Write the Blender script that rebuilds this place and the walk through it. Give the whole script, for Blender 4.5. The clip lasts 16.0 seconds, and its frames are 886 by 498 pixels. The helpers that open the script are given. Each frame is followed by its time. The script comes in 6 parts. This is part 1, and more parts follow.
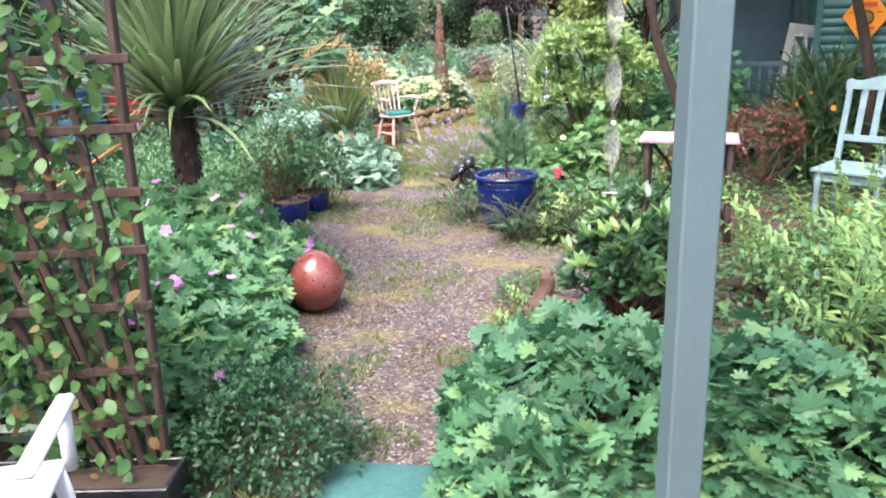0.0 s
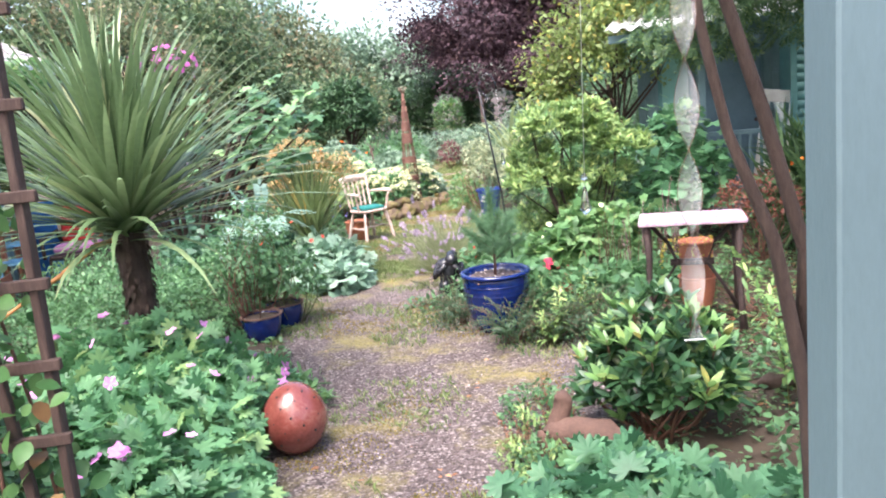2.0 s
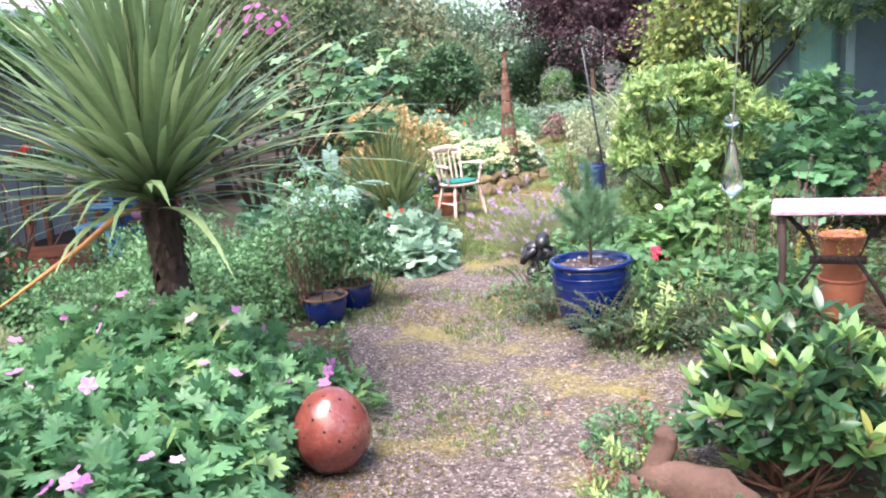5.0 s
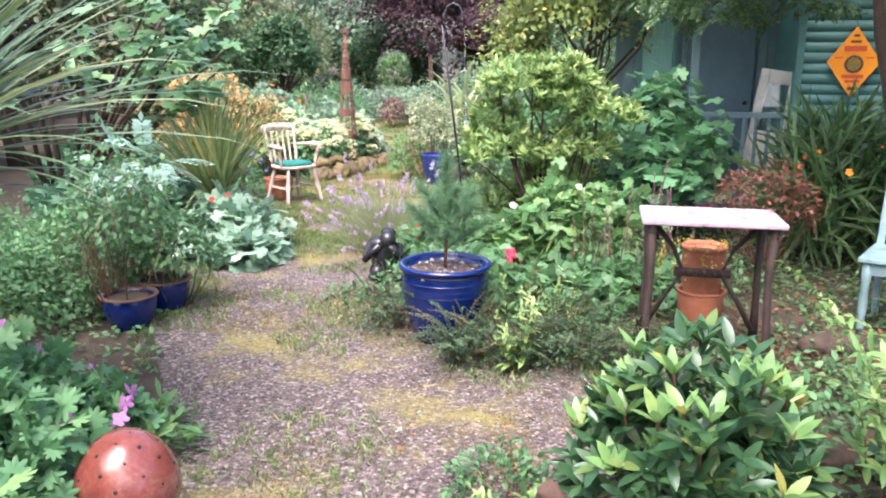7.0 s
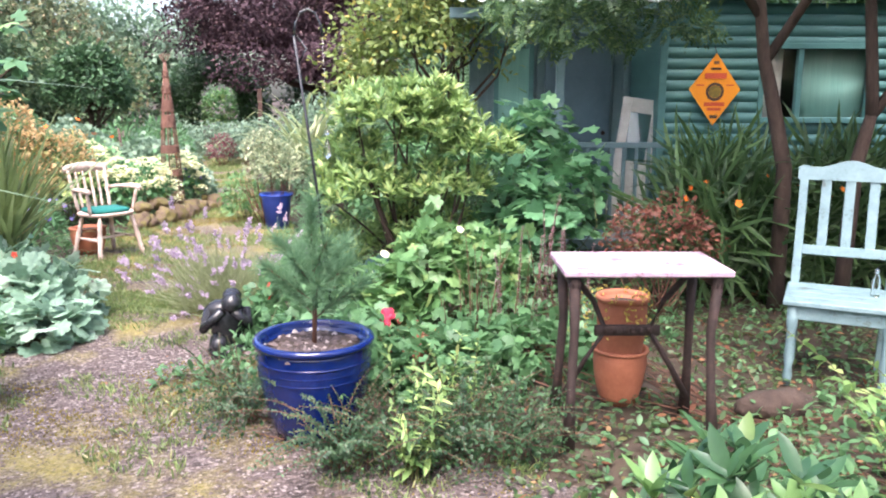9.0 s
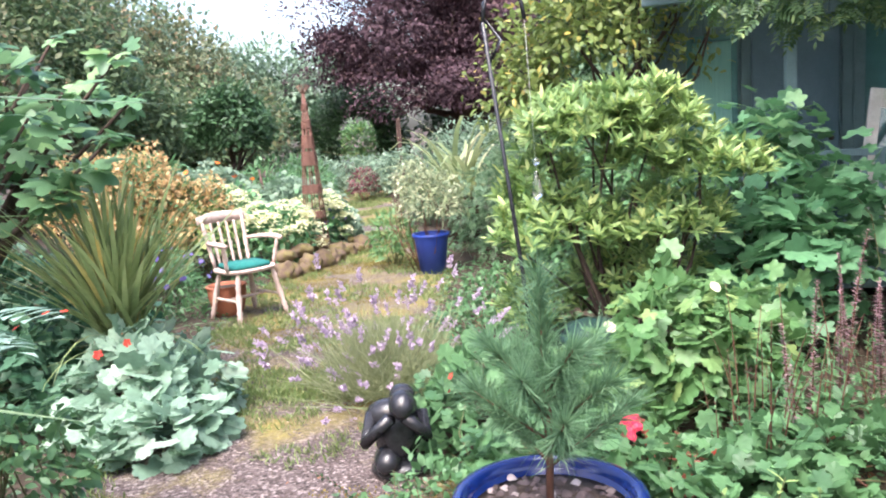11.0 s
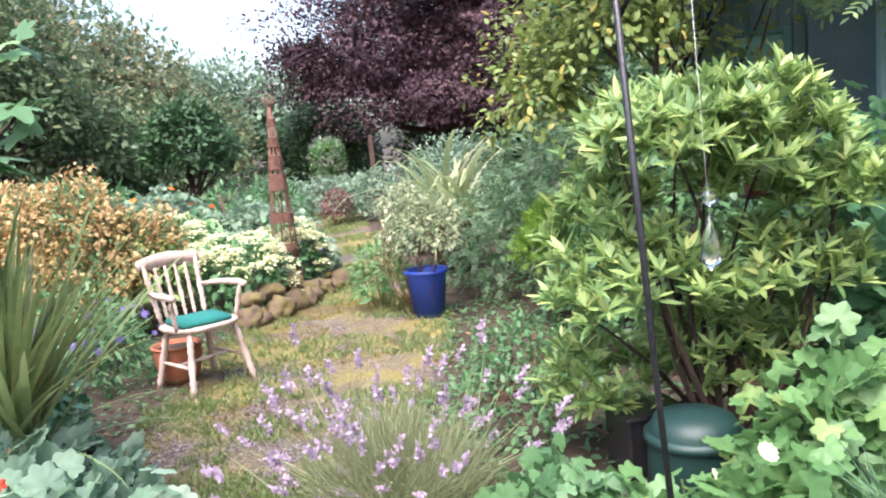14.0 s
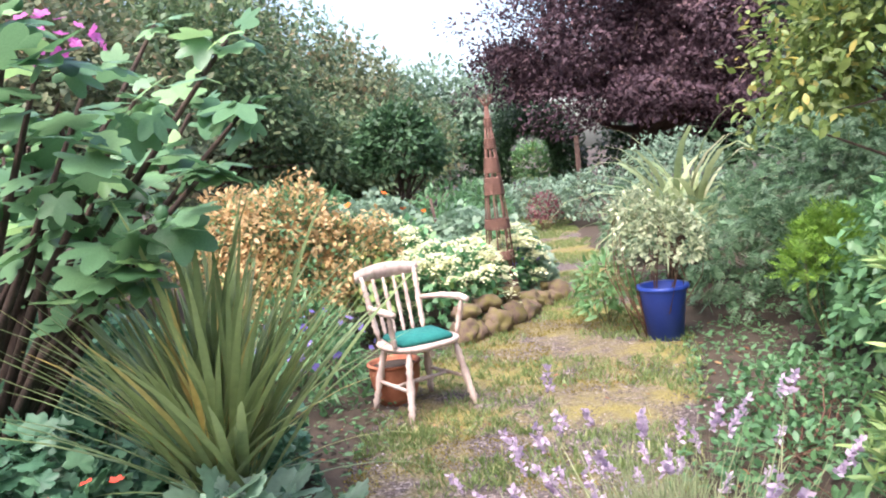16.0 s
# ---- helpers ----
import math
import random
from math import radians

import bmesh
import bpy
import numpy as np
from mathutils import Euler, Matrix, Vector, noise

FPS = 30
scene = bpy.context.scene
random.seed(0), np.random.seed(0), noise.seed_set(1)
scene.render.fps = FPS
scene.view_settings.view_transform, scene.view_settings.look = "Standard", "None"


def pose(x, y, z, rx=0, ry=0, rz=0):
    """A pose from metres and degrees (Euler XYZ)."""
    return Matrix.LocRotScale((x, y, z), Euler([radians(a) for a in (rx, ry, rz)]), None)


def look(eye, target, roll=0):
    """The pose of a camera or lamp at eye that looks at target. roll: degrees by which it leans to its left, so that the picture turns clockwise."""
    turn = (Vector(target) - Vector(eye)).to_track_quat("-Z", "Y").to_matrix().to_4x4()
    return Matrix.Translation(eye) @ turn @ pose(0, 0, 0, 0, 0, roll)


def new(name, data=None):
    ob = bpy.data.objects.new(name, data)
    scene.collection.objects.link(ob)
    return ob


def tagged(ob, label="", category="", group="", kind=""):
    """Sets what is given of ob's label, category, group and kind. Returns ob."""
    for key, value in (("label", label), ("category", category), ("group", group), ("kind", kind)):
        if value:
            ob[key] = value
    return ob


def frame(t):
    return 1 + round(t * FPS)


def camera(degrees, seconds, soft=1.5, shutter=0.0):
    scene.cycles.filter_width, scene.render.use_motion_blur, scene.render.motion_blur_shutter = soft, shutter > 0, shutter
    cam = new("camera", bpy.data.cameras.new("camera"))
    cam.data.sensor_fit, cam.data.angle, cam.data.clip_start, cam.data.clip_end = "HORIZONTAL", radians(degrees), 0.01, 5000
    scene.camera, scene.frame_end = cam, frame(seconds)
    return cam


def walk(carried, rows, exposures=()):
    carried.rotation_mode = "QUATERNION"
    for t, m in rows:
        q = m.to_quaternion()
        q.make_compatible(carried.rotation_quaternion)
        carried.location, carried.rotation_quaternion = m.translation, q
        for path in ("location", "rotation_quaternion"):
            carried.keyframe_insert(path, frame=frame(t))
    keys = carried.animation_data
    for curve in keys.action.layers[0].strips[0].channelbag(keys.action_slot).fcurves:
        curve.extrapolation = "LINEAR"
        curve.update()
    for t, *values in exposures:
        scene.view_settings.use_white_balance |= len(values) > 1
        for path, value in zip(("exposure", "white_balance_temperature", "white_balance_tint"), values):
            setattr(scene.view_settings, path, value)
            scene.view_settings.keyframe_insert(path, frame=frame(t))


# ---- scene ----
cam = camera(58.6, 16.0, 2.0)
PATH = [
    (0, (1.04, -0.985, 1.71), (0.75, 0.912, 1.142), -1.8),
    (0.5, (1.038, -0.93, 1.688), (0.693, 0.968, 1.16), -3.1),
    (1, (0.974, -0.72, 1.705), (0.662, 1.194, 1.218), -3.3),
    (1.5, (0.904, -0.504, 1.74), (0.618, 1.436, 1.348), -4.8),
    (2, (0.871, -0.405, 1.745), (0.656, 1.548, 1.373), -5.6),
    (2.5, (0.863, -0.275, 1.708), (0.572, 1.657, 1.277), -7.1),
    (3, (0.938, -0.122, 1.662), (0.392, 1.78, 1.369), -8.6),
    (3.5, (1.022, -0.072, 1.625), (0.525, 1.835, 1.289), -8.6),
    (4, (1.002, 0.066, 1.62), (0.505, 1.969, 1.254), -8.0),
    (4.2, (0.983, 0.149, 1.617), (0.511, 2.055, 1.237), -7.4),
    (6.3, (0.771, 0.784, 1.615), (0.264, 2.667, 1.17), 0.4),
    (6.5, (0.752, 0.859, 1.614), (0.349, 2.767, 1.169), 1.0),
    (7, (0.7, 1.025, 1.576), (0.654, 2.968, 1.108), 0.2),
    (7.5, (0.717, 1.178, 1.573), (0.868, 3.109, 1.074), 1.5),
    (8, (0.745, 1.281, 1.561), (1.072, 3.187, 1.053), 2.0),
    (8.2, (0.763, 1.367, 1.528), (1.156, 3.263, 1.024), 2.2),
    (8.5, (0.673, 1.537, 1.504), (1.176, 3.408, 1.006), 3.2),
    (9, (0.534, 1.983, 1.486), (0.906, 3.912, 1.107), 0.2),
    (9.5, (0.417, 2.368, 1.458), (0.585, 4.34, 1.168), -1.6),
    (9.7, (0.367, 2.517, 1.464), (0.493, 4.487, 1.144), -2.0),
    (11.8, (0.31, 3.803, 1.449), (0.335, 5.780, 1.146), -4.3),
    (12, (0.274, 3.898, 1.454), (0.306, 5.875, 1.153), -4.6),
    (12.5, (0.236, 4.130, 1.455), (0.232, 6.107, 1.159), -5.5),
    (13, (0.248, 4.305, 1.464), (0.131, 6.282, 1.18), -5.4),
    (13.5, (0.209, 4.459, 1.445), (0.103, 6.436, 1.163), -5.2),
    (14, (0.142, 4.656, 1.457), (0.257, 6.633, 1.18), -5.0),
    (14.5, (0.061, 4.816, 1.45), (0.132, 6.790, 1.133), -5.0),
    (15, (0.042, 5.038, 1.454), (-0.242, 7.005, 1.23), -6.1),
    (15.5, (-0.035, 5.170, 1.449), (-0.468, 7.110, 1.229), -5.9),
    (16, (-0.117, 5.265, 1.466), (-0.488, 7.218, 1.24), -5.9),
]
walk(cam, [(t, look(eye, target, roll)) for t, eye, target, roll in PATH], [(0, 1.98, 6500, 15.5), (3, 2.08, 6500, 15.5), (6.5, 2.05, 6500, 16), (8.2, 1.92, 6500, 16), (9.5, 2.12, 6500, 18), (12, 1.92, 6500, 15.5), (16, 1.84, 6500, 16.5)])

# ---- light ----
W = bpy.data.worlds.new("overcast_sky")
scene.world = W
W.use_nodes = True
wn = W.node_tree
wbg = wn.nodes["Background"]
sky = wn.nodes.new("ShaderNodeTexSky")
sky.sky_type, sky.sun_disc = "NISHITA", False
sky.sun_elevation, sky.sun_rotation = radians(52), radians(200)
sky.dust_density, sky.air_density, sky.ozone_density = 4.0, 1.0, 1.0
whiten = wn.nodes.new("ShaderNodeHueSaturation")
whiten.inputs["Saturation"].default_value = 0.95
wn.links.new(sky.outputs[0], whiten.inputs["Color"])
wn.links.new(whiten.outputs[0], wbg.inputs[0])
wbg.inputs[1].default_value = 0.15
sl = bpy.data.lights.new("sun", "SUN")
sl.energy, sl.angle, sl.color = 1.9, radians(30), (1.0, 0.99, 0.97)
sun = new("sun", sl)
sun.matrix_world = look((0, 0, 30), (4, 9, 0))

RNG = np.random.default_rng(7)


# ---- materials ----
def mat(name):
    m = bpy.data.materials.new(name)
    m.use_nodes = True
    nt = m.node_tree
    return m, nt, nt.nodes["Principled BSDF"]


def node(nt, kind, **kw):
    n = nt.nodes.new(kind)
    for k, v in kw.items():
        if k in n.inputs:
            n.inputs[k].default_value = v
    return n


def ramp(nt, fac, stops):
    r = nt.nodes.new("ShaderNodeValToRGB")
    e = r.color_ramp.elements
    while len(e) < len(stops):
        e.new(0.5)
    for el, (p, c) in zip(e, stops):
        el.position, el.color = p, (*c, 1)
    nt.links.new(fac, r.inputs[0])
    return r.outputs[0]


def surface(name, stops, scale=8.0, rough=0.7, bump=0.3, bscale=60.0, metal=0.0, coat=0.0, stretch=(1, 1, 1)):
    """A worn surface: coarse noise picks the colour, fine noise breaks it up and gives relief."""
    m, nt, p = mat(name)
    tc = nt.nodes.new("ShaderNodeTexCoord")
    mp = nt.nodes.new("ShaderNodeMapping")
    mp.inputs["Scale"].default_value = stretch
    nt.links.new(tc.outputs["Object"], mp.inputs[0])
    a = node(nt, "ShaderNodeTexNoise", Scale=scale, Detail=6.0, Roughness=0.65)
    b = node(nt, "ShaderNodeTexNoise", Scale=bscale, Detail=4.0, Roughness=0.7)
    for n in (a, b):
        nt.links.new(mp.outputs[0], n.inputs["Vector"])
    mx = nt.nodes.new("ShaderNodeMath")
    mx.operation = "MULTIPLY_ADD"
    mx.inputs[1].default_value = 0.35
    nt.links.new(b.outputs[0], mx.inputs[0])
    sc = nt.nodes.new("ShaderNodeMath")
    sc.operation = "MULTIPLY"
    sc.inputs[1].default_value = 0.7
    nt.links.new(a.outputs[0], sc.inputs[0])
    nt.links.new(sc.outputs[0], mx.inputs[2])
    nt.links.new(ramp(nt, mx.outputs[0], stops), p.inputs["Base Color"])
    p.inputs["Roughness"].default_value, p.inputs["Metallic"].default_value = rough, metal
    p.inputs["Coat Weight"].default_value, p.inputs["Coat Roughness"].default_value = coat, 0.12
    bp = node(nt, "ShaderNodeBump", Strength=bump, Distance=0.01)
    nt.links.new(b.outputs[0], bp.inputs["Height"])
    nt.links.new(bp.outputs[0], p.inputs["Normal"])
    return m


def leafy(name, c1, c2, c3=None, rough=0.46, trans=0.3, spec=0.42):
    """Leaves: each island or object takes its own shade; light comes through."""
    m, nt, p = mat(name)
    g = nt.nodes.new("ShaderNodeNewGeometry")
    o = nt.nodes.new("ShaderNodeObjectInfo")
    add = nt.nodes.new("ShaderNodeMath")
    add.operation = "ADD"
    nt.links.new(g.outputs["Random Per Island"], add.inputs[0])
    nt.links.new(o.outputs["Random"], add.inputs[1])
    fr = nt.nodes.new("ShaderNodeMath")
    fr.operation = "FRACT"
    nt.links.new(add.outputs[0], fr.inputs[0])
    stops = [(0.0, c1), (0.88, c2)] + ([(0.97, c3)] if c3 else [(1.0, tuple(v * 1.25 for v in c2))])
    col = ramp(nt, fr.outputs[0], stops)
    tc = nt.nodes.new("ShaderNodeTexCoord")
    n = node(nt, "ShaderNodeTexNoise", Scale=30.0, Detail=3.0)
    nt.links.new(tc.outputs["Object"], n.inputs["Vector"])
    hs = nt.nodes.new("ShaderNodeHueSaturation")
    mr = node(nt, "ShaderNodeMapRange")
    mr.inputs[3].default_value, mr.inputs[4].default_value = 0.7, 1.3
    nt.links.new(n.outputs[0], mr.inputs[0])
    nt.links.new(mr.outputs[0], hs.inputs["Value"])
    nt.links.new(col, hs.inputs["Color"])
    nt.links.new(hs.outputs[0], p.inputs["Base Color"])
    p.inputs["Roughness"].default_value = rough
    p.inputs["Specular IOR Level"].default_value = spec
    t = nt.nodes.new("ShaderNodeBsdfTranslucent")
    hs2 = nt.nodes.new("ShaderNodeHueSaturation")
    hs2.inputs["Value"].default_value = 1.6
    hs2.inputs["Hue"].default_value = 0.485
    nt.links.new(hs.outputs[0], hs2.inputs["Color"])
    nt.links.new(hs2.outputs[0], t.inputs[0])
    mix = nt.nodes.new("ShaderNodeMixShader")
    mix.inputs[0].default_value = trans
    nt.links.new(p.outputs[0], mix.inputs[1])
    nt.links.new(t.outputs[0], mix.inputs[2])
    nt.links.new(mix.outputs[0], nt.nodes["Material Output"].inputs[0])
    return m


M_soil = surface("dark_soil", [(0.3, (0.025, 0.017, 0.012)), (0.6, (0.06, 0.04, 0.027)), (0.8, (0.05, 0.06, 0.02))], 3, 0.95, 0.8, 50)
M_wood_old = surface("weathered_brown_wood", [(0.3, (0.035, 0.02, 0.016)), (0.55, (0.08, 0.048, 0.038)), (0.75, (0.15, 0.1, 0.08))], 12, 0.85, 0.5, 80, stretch=(4, 4, 0.6))
M_bark = surface("dark_bark", [(0.3, (0.024, 0.015, 0.012)), (0.6, (0.065, 0.042, 0.032)), (0.8, (0.12, 0.085, 0.065))], 9, 0.95, 1.0, 40, stretch=(2, 2, 0.5))
M_stem = surface("green_stem", [(0.3, (0.06, 0.09, 0.025)), (0.7, (0.13, 0.11, 0.05))], 10, 0.7, 0.2)
M_stem_red = surface("reddish_twig", [(0.3, (0.08, 0.035, 0.025)), (0.7, (0.17, 0.08, 0.05))], 10, 0.75, 0.2)
M_green_post = surface("grey_green_paint", [(0.3, (0.085, 0.13, 0.14)), (0.6, (0.11, 0.165, 0.18)), (0.85, (0.15, 0.21, 0.22))], 3, 0.5, 0.15, 90, stretch=(1, 1, 0.3))
M_shed = surface("blue_green_shed_paint", [(0.3, (0.055, 0.16, 0.165)), (0.6, (0.08, 0.215, 0.215)), (0.85, (0.14, 0.27, 0.26))], 4, 0.55, 0.2, 70, stretch=(0.4, 0.4, 2))
M_trim = surface("pale_green_paint", [(0.3, (0.09, 0.16, 0.18)), (0.7, (0.15, 0.24, 0.26))], 5, 0.55, 0.2)
M_bluepot = surface("cobalt_glaze", [(0.3, (0.002, 0.008, 0.06)), (0.6, (0.003, 0.014, 0.11)), (0.8, (0.012, 0.04, 0.18))], 6, 0.16, 0.05, 30, coat=0.3)
M_bluebucket = surface("blue_plastic", [(0.3, (0.01, 0.035, 0.26)), (0.7, (0.025, 0.07, 0.4))], 5, 0.4, 0.1)
M_terra = surface("terracotta", [(0.3, (0.26, 0.085, 0.045)), (0.6, (0.4, 0.14, 0.075)), (0.8, (0.45, 0.22, 0.14))], 8, 0.8, 0.2)
M_ball = surface("glazed_red_clay", [(0.3, (0.11, 0.026, 0.02)), (0.55, (0.2, 0.052, 0.042)), (0.8, (0.3, 0.13, 0.11))], 9, 0.24, 0.12, 60, coat=0.5)
# near-black: the shade inside the ball's holes, put into the colour
M_hole_shade = surface("painted_hole_shade", [(0.3, (0.01, 0.006, 0.005)), (0.7, (0.02, 0.012, 0.01))], 5, 0.9, 0.1)
M_black = surface("black_resin", [(0.3, (0.008, 0.009, 0.012)), (0.7, (0.03, 0.03, 0.036))], 10, 0.22, 0.2, 40)
M_iron = surface("rusty_cast_iron", [(0.3, (0.018, 0.014, 0.014)), (0.6, (0.05, 0.03, 0.027)), (0.8, (0.11, 0.06, 0.045))], 18, 0.75, 0.4, metal=0.2)
M_pinkwhite = surface("pinkish_white_paint", [(0.4, (0.13, 0.075, 0.085)), (0.48, (0.37, 0.25, 0.32)), (0.7, (0.5, 0.37, 0.44))], 11, 0.6, 0.2)
M_chairblue = surface("worn_pale_blue_paint", [(0.36, (0.075, 0.08, 0.07)), (0.47, (0.14, 0.225, 0.245)), (0.75, (0.21, 0.31, 0.33))], 9, 0.65, 0.25)
M_chairwood = surface("bleached_pinkish_wood", [(0.3, (0.3, 0.19, 0.16)), (0.5, (0.52, 0.39, 0.34)), (0.75, (0.7, 0.58, 0.54))], 10, 0.7, 0.3, 70, stretch=(2, 2, 1))
M_cushion = surface("teal_cushion_cloth", [(0.3, (0.0, 0.1, 0.09)), (0.7, (0.01, 0.19, 0.165))], 30, 0.85, 0.4, 200)
M_rock = surface("mossy_stone", [(0.3, (0.05, 0.03, 0.022)), (0.48, (0.12, 0.08, 0.058)), (0.6, (0.13, 0.11, 0.03)), (0.8, (0.19, 0.135, 0.105))], 8, 0.9, 0.7, 40)
M_stone = surface("brown_carved_stone", [(0.3, (0.055, 0.028, 0.02)), (0.6, (0.12, 0.065, 0.048)), (0.8, (0.2, 0.13, 0.1))], 8, 0.85, 0.5, 60)
M_wicker = surface("brown_willow", [(0.3, (0.1, 0.045, 0.032)), (0.7, (0.2, 0.1, 0.075))], 14, 0.8, 0.3)
M_white = surface("white_plastic", [(0.3, (0.7, 0.7, 0.71)), (0.7, (0.82, 0.82, 0.83))], 4, 0.4, 0.05)
M_whitepaint = surface("chalky_white_paint", [(0.3, (0.5, 0.47, 0.43)), (0.7, (0.78, 0.76, 0.72))], 6, 0.65, 0.2)
M_orange = surface("orange_tin", [(0.3, (0.75, 0.24, 0.01)), (0.7, (0.85, 0.33, 0.015))], 5, 0.5, 0.1)
M_redprint = surface("red_print", [(0.3, (0.45, 0.05, 0.02)), (0.7, (0.6, 0.1, 0.04))], 20, 0.5, 0.1)
M_darkprint = surface("dark_print", [(0.3, (0.05, 0.03, 0.02)), (0.7, (0.1, 0.05, 0.03))], 20, 0.5, 0.1)
M_bamboo = surface("orange_bamboo", [(0.3, (0.4, 0.16, 0.05)), (0.7, (0.58, 0.27, 0.1))], 8, 0.5, 0.2)
M_mat = surface("turquoise_mat", [(0.3, (0.03, 0.13, 0.12)), (0.7, (0.08, 0.24, 0.22))], 40, 0.9, 0.8, 250)
M_barrel = surface("dark_green_plastic", [(0.3, (0.004, 0.022, 0.022)), (0.7, (0.014, 0.05, 0.048))], 5, 0.5, 0.1)
M_roof = surface("lichened_roof_felt", [(0.35, (0.2, 0.15, 0.15)), (0.5, (0.4, 0.35, 0.35)), (0.65, (0.58, 0.55, 0.55))], 9, 0.9, 0.6, 30)
M_fascia = surface("white_gutter", [(0.3, (0.68, 0.68, 0.68)), (0.7, (0.8, 0.8, 0.8))], 4, 0.5, 0.1)
M_render = surface("grey_wall", [(0.3, (0.2, 0.21, 0.22)), (0.7, (0.36, 0.37, 0.38))], 3, 0.9, 0.3)
M_curtain = surface("pale_green_curtain", [(0.3, (0.16, 0.36, 0.32)), (0.7, (0.26, 0.5, 0.44))], 6, 0.9, 0.2, stretch=(8, 8, 0.2))
# near-black: the unlit room's shade, put into the wall colour
M_room_shade = surface("painted_room_shade", [(0.3, (0.015, 0.015, 0.02)), (0.7, (0.04, 0.04, 0.045))], 3, 0.9, 0.1)
M_crate = surface("red_brown_wood", [(0.3, (0.17, 0.05, 0.028)), (0.7, (0.33, 0.12, 0.07))], 6, 0.7, 0.3, stretch=(1, 6, 6))
M_red = surface("red_cloth", [(0.3, (0.4, 0.01, 0.015)), (0.7, (0.55, 0.03, 0.03))], 6, 0.8, 0.2)
M_purple = surface("mauve_cushion", [(0.3, (0.3, 0.1, 0.25)), (0.7, (0.5, 0.25, 0.42))], 6, 0.85, 0.2)
M_skyblue = surface("sky_blue_paint", [(0.3, (0.13, 0.35, 0.55)), (0.7, (0.22, 0.48, 0.66))], 6, 0.55, 0.2)
M_blue = surface("blue_board", [(0.3, (0.01, 0.08, 0.28)), (0.7, (0.02, 0.13, 0.36))], 6, 0.5, 0.2)

L_geran = leafy("geranium_leaf", (0.065, 0.175, 0.08), (0.15, 0.32, 0.15), (0.25, 0.38, 0.15))
L_anem = leafy("anemone_leaf", (0.035, 0.11, 0.055), (0.11, 0.26, 0.13), (0.19, 0.34, 0.14))
L_box = leafy("box_leaf", (0.02, 0.065, 0.03), (0.04, 0.11, 0.045), rough=0.35)
L_herb = leafy("herb_leaf", (0.055, 0.135, 0.06), (0.11, 0.23, 0.1))
L_dark = leafy("dark_leaf", (0.018, 0.05, 0.02), (0.04, 0.095, 0.035), rough=0.4)
L_rhodo = leafy("rhododendron_leaf", (0.025, 0.075, 0.035), (0.06, 0.14, 0.055), (0.13, 0.2, 0.06), rough=0.32, spec=0.5)
L_yellow = leafy("yellow_green_leaf", (0.08, 0.165, 0.055), (0.28, 0.4, 0.14), (0.46, 0.52, 0.2))
L_currant = leafy("light_lobed_leaf", (0.07, 0.17, 0.06), (0.14, 0.27, 0.105), (0.23, 0.33, 0.12))
L_silver = leafy("grey_green_leaf", (0.13, 0.23, 0.16), (0.28, 0.41, 0.31), (0.38, 0.5, 0.4), rough=0.55)
L_cord = leafy("cordyline_leaf", (0.085, 0.14, 0.065), (0.165, 0.245, 0.115), (0.34, 0.36, 0.19), rough=0.33, trans=0.2)
L_phorm = leafy("phormium_leaf", (0.12, 0.17, 0.07), (0.22, 0.285, 0.12), (0.42, 0.33, 0.11), rough=0.4, trans=0.15)
L_fig = leafy("fig_leaf", (0.05, 0.13, 0.06), (0.16, 0.3, 0.15), (0.24, 0.4, 0.16), rough=0.4)
L_orange = leafy("orange_spiraea_leaf", (0.33, 0.22, 0.09), (0.58, 0.42, 0.22), (0.27, 0.28, 0.1))
L_cream = leafy("cream_flower", (0.5, 0.52, 0.3), (0.68, 0.68, 0.48), rough=0.8)
L_pink = leafy("pink_petal", (0.6, 0.2, 0.52), (0.76, 0.36, 0.68), rough=0.7)
L_lav = leafy("lavender_flower", (0.33, 0.25, 0.36), (0.5, 0.4, 0.5), rough=0.8)
L_lavstem = leafy("lavender_stem", (0.16, 0.2, 0.1), (0.27, 0.3, 0.17), rough=0.8)
L_grass = leafy("grass_blade", (0.1, 0.16, 0.05), (0.2, 0.26, 0.1), (0.36, 0.34, 0.17))
L_moss = leafy("moss_tuft", (0.12, 0.1, 0.025), (0.25, 0.2, 0.045), (0.16, 0.18, 0.05), rough=0.9)
L_beech = leafy("copper_beech_leaf", (0.03, 0.017, 0.023), (0.1, 0.06, 0.075), (0.14, 0.085, 0.085), rough=0.65, trans=0.2, spec=0.2)
L_far = leafy("far_leaf", (0.045, 0.09, 0.045), (0.15, 0.22, 0.11), (0.25, 0.26, 0.13), spec=0.25)
L_farbrown = leafy("far_brownish_leaf", (0.055, 0.09, 0.05), (0.18, 0.2, 0.11), (0.32, 0.23, 0.14), spec=0.25)
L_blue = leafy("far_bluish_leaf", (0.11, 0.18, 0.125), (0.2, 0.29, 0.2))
L_pine = leafy("pine_needle", (0.07, 0.15, 0.085), (0.14, 0.26, 0.14), rough=0.6)
L_varieg = leafy("variegated_leaf", (0.14, 0.19, 0.11), (0.32, 0.36, 0.22), (0.55, 0.55, 0.38))
L_red = leafy("red_petal", (0.5, 0.02, 0.02), (0.65, 0.08, 0.04), rough=0.7)
L_orangef = leafy("orange_petal", (0.75, 0.12, 0.02), (0.85, 0.25, 0.03), rough=0.7)
L_dead = leafy("fallen_leaf", (0.18, 0.08, 0.04), (0.34, 0.17, 0.09), (0.45, 0.3, 0.15), rough=0.8)
L_stone = leafy("gravel_stone", (0.04, 0.028, 0.027), (0.125, 0.095, 0.092), (0.34, 0.29, 0.28), rough=0.85, trans=0.0)
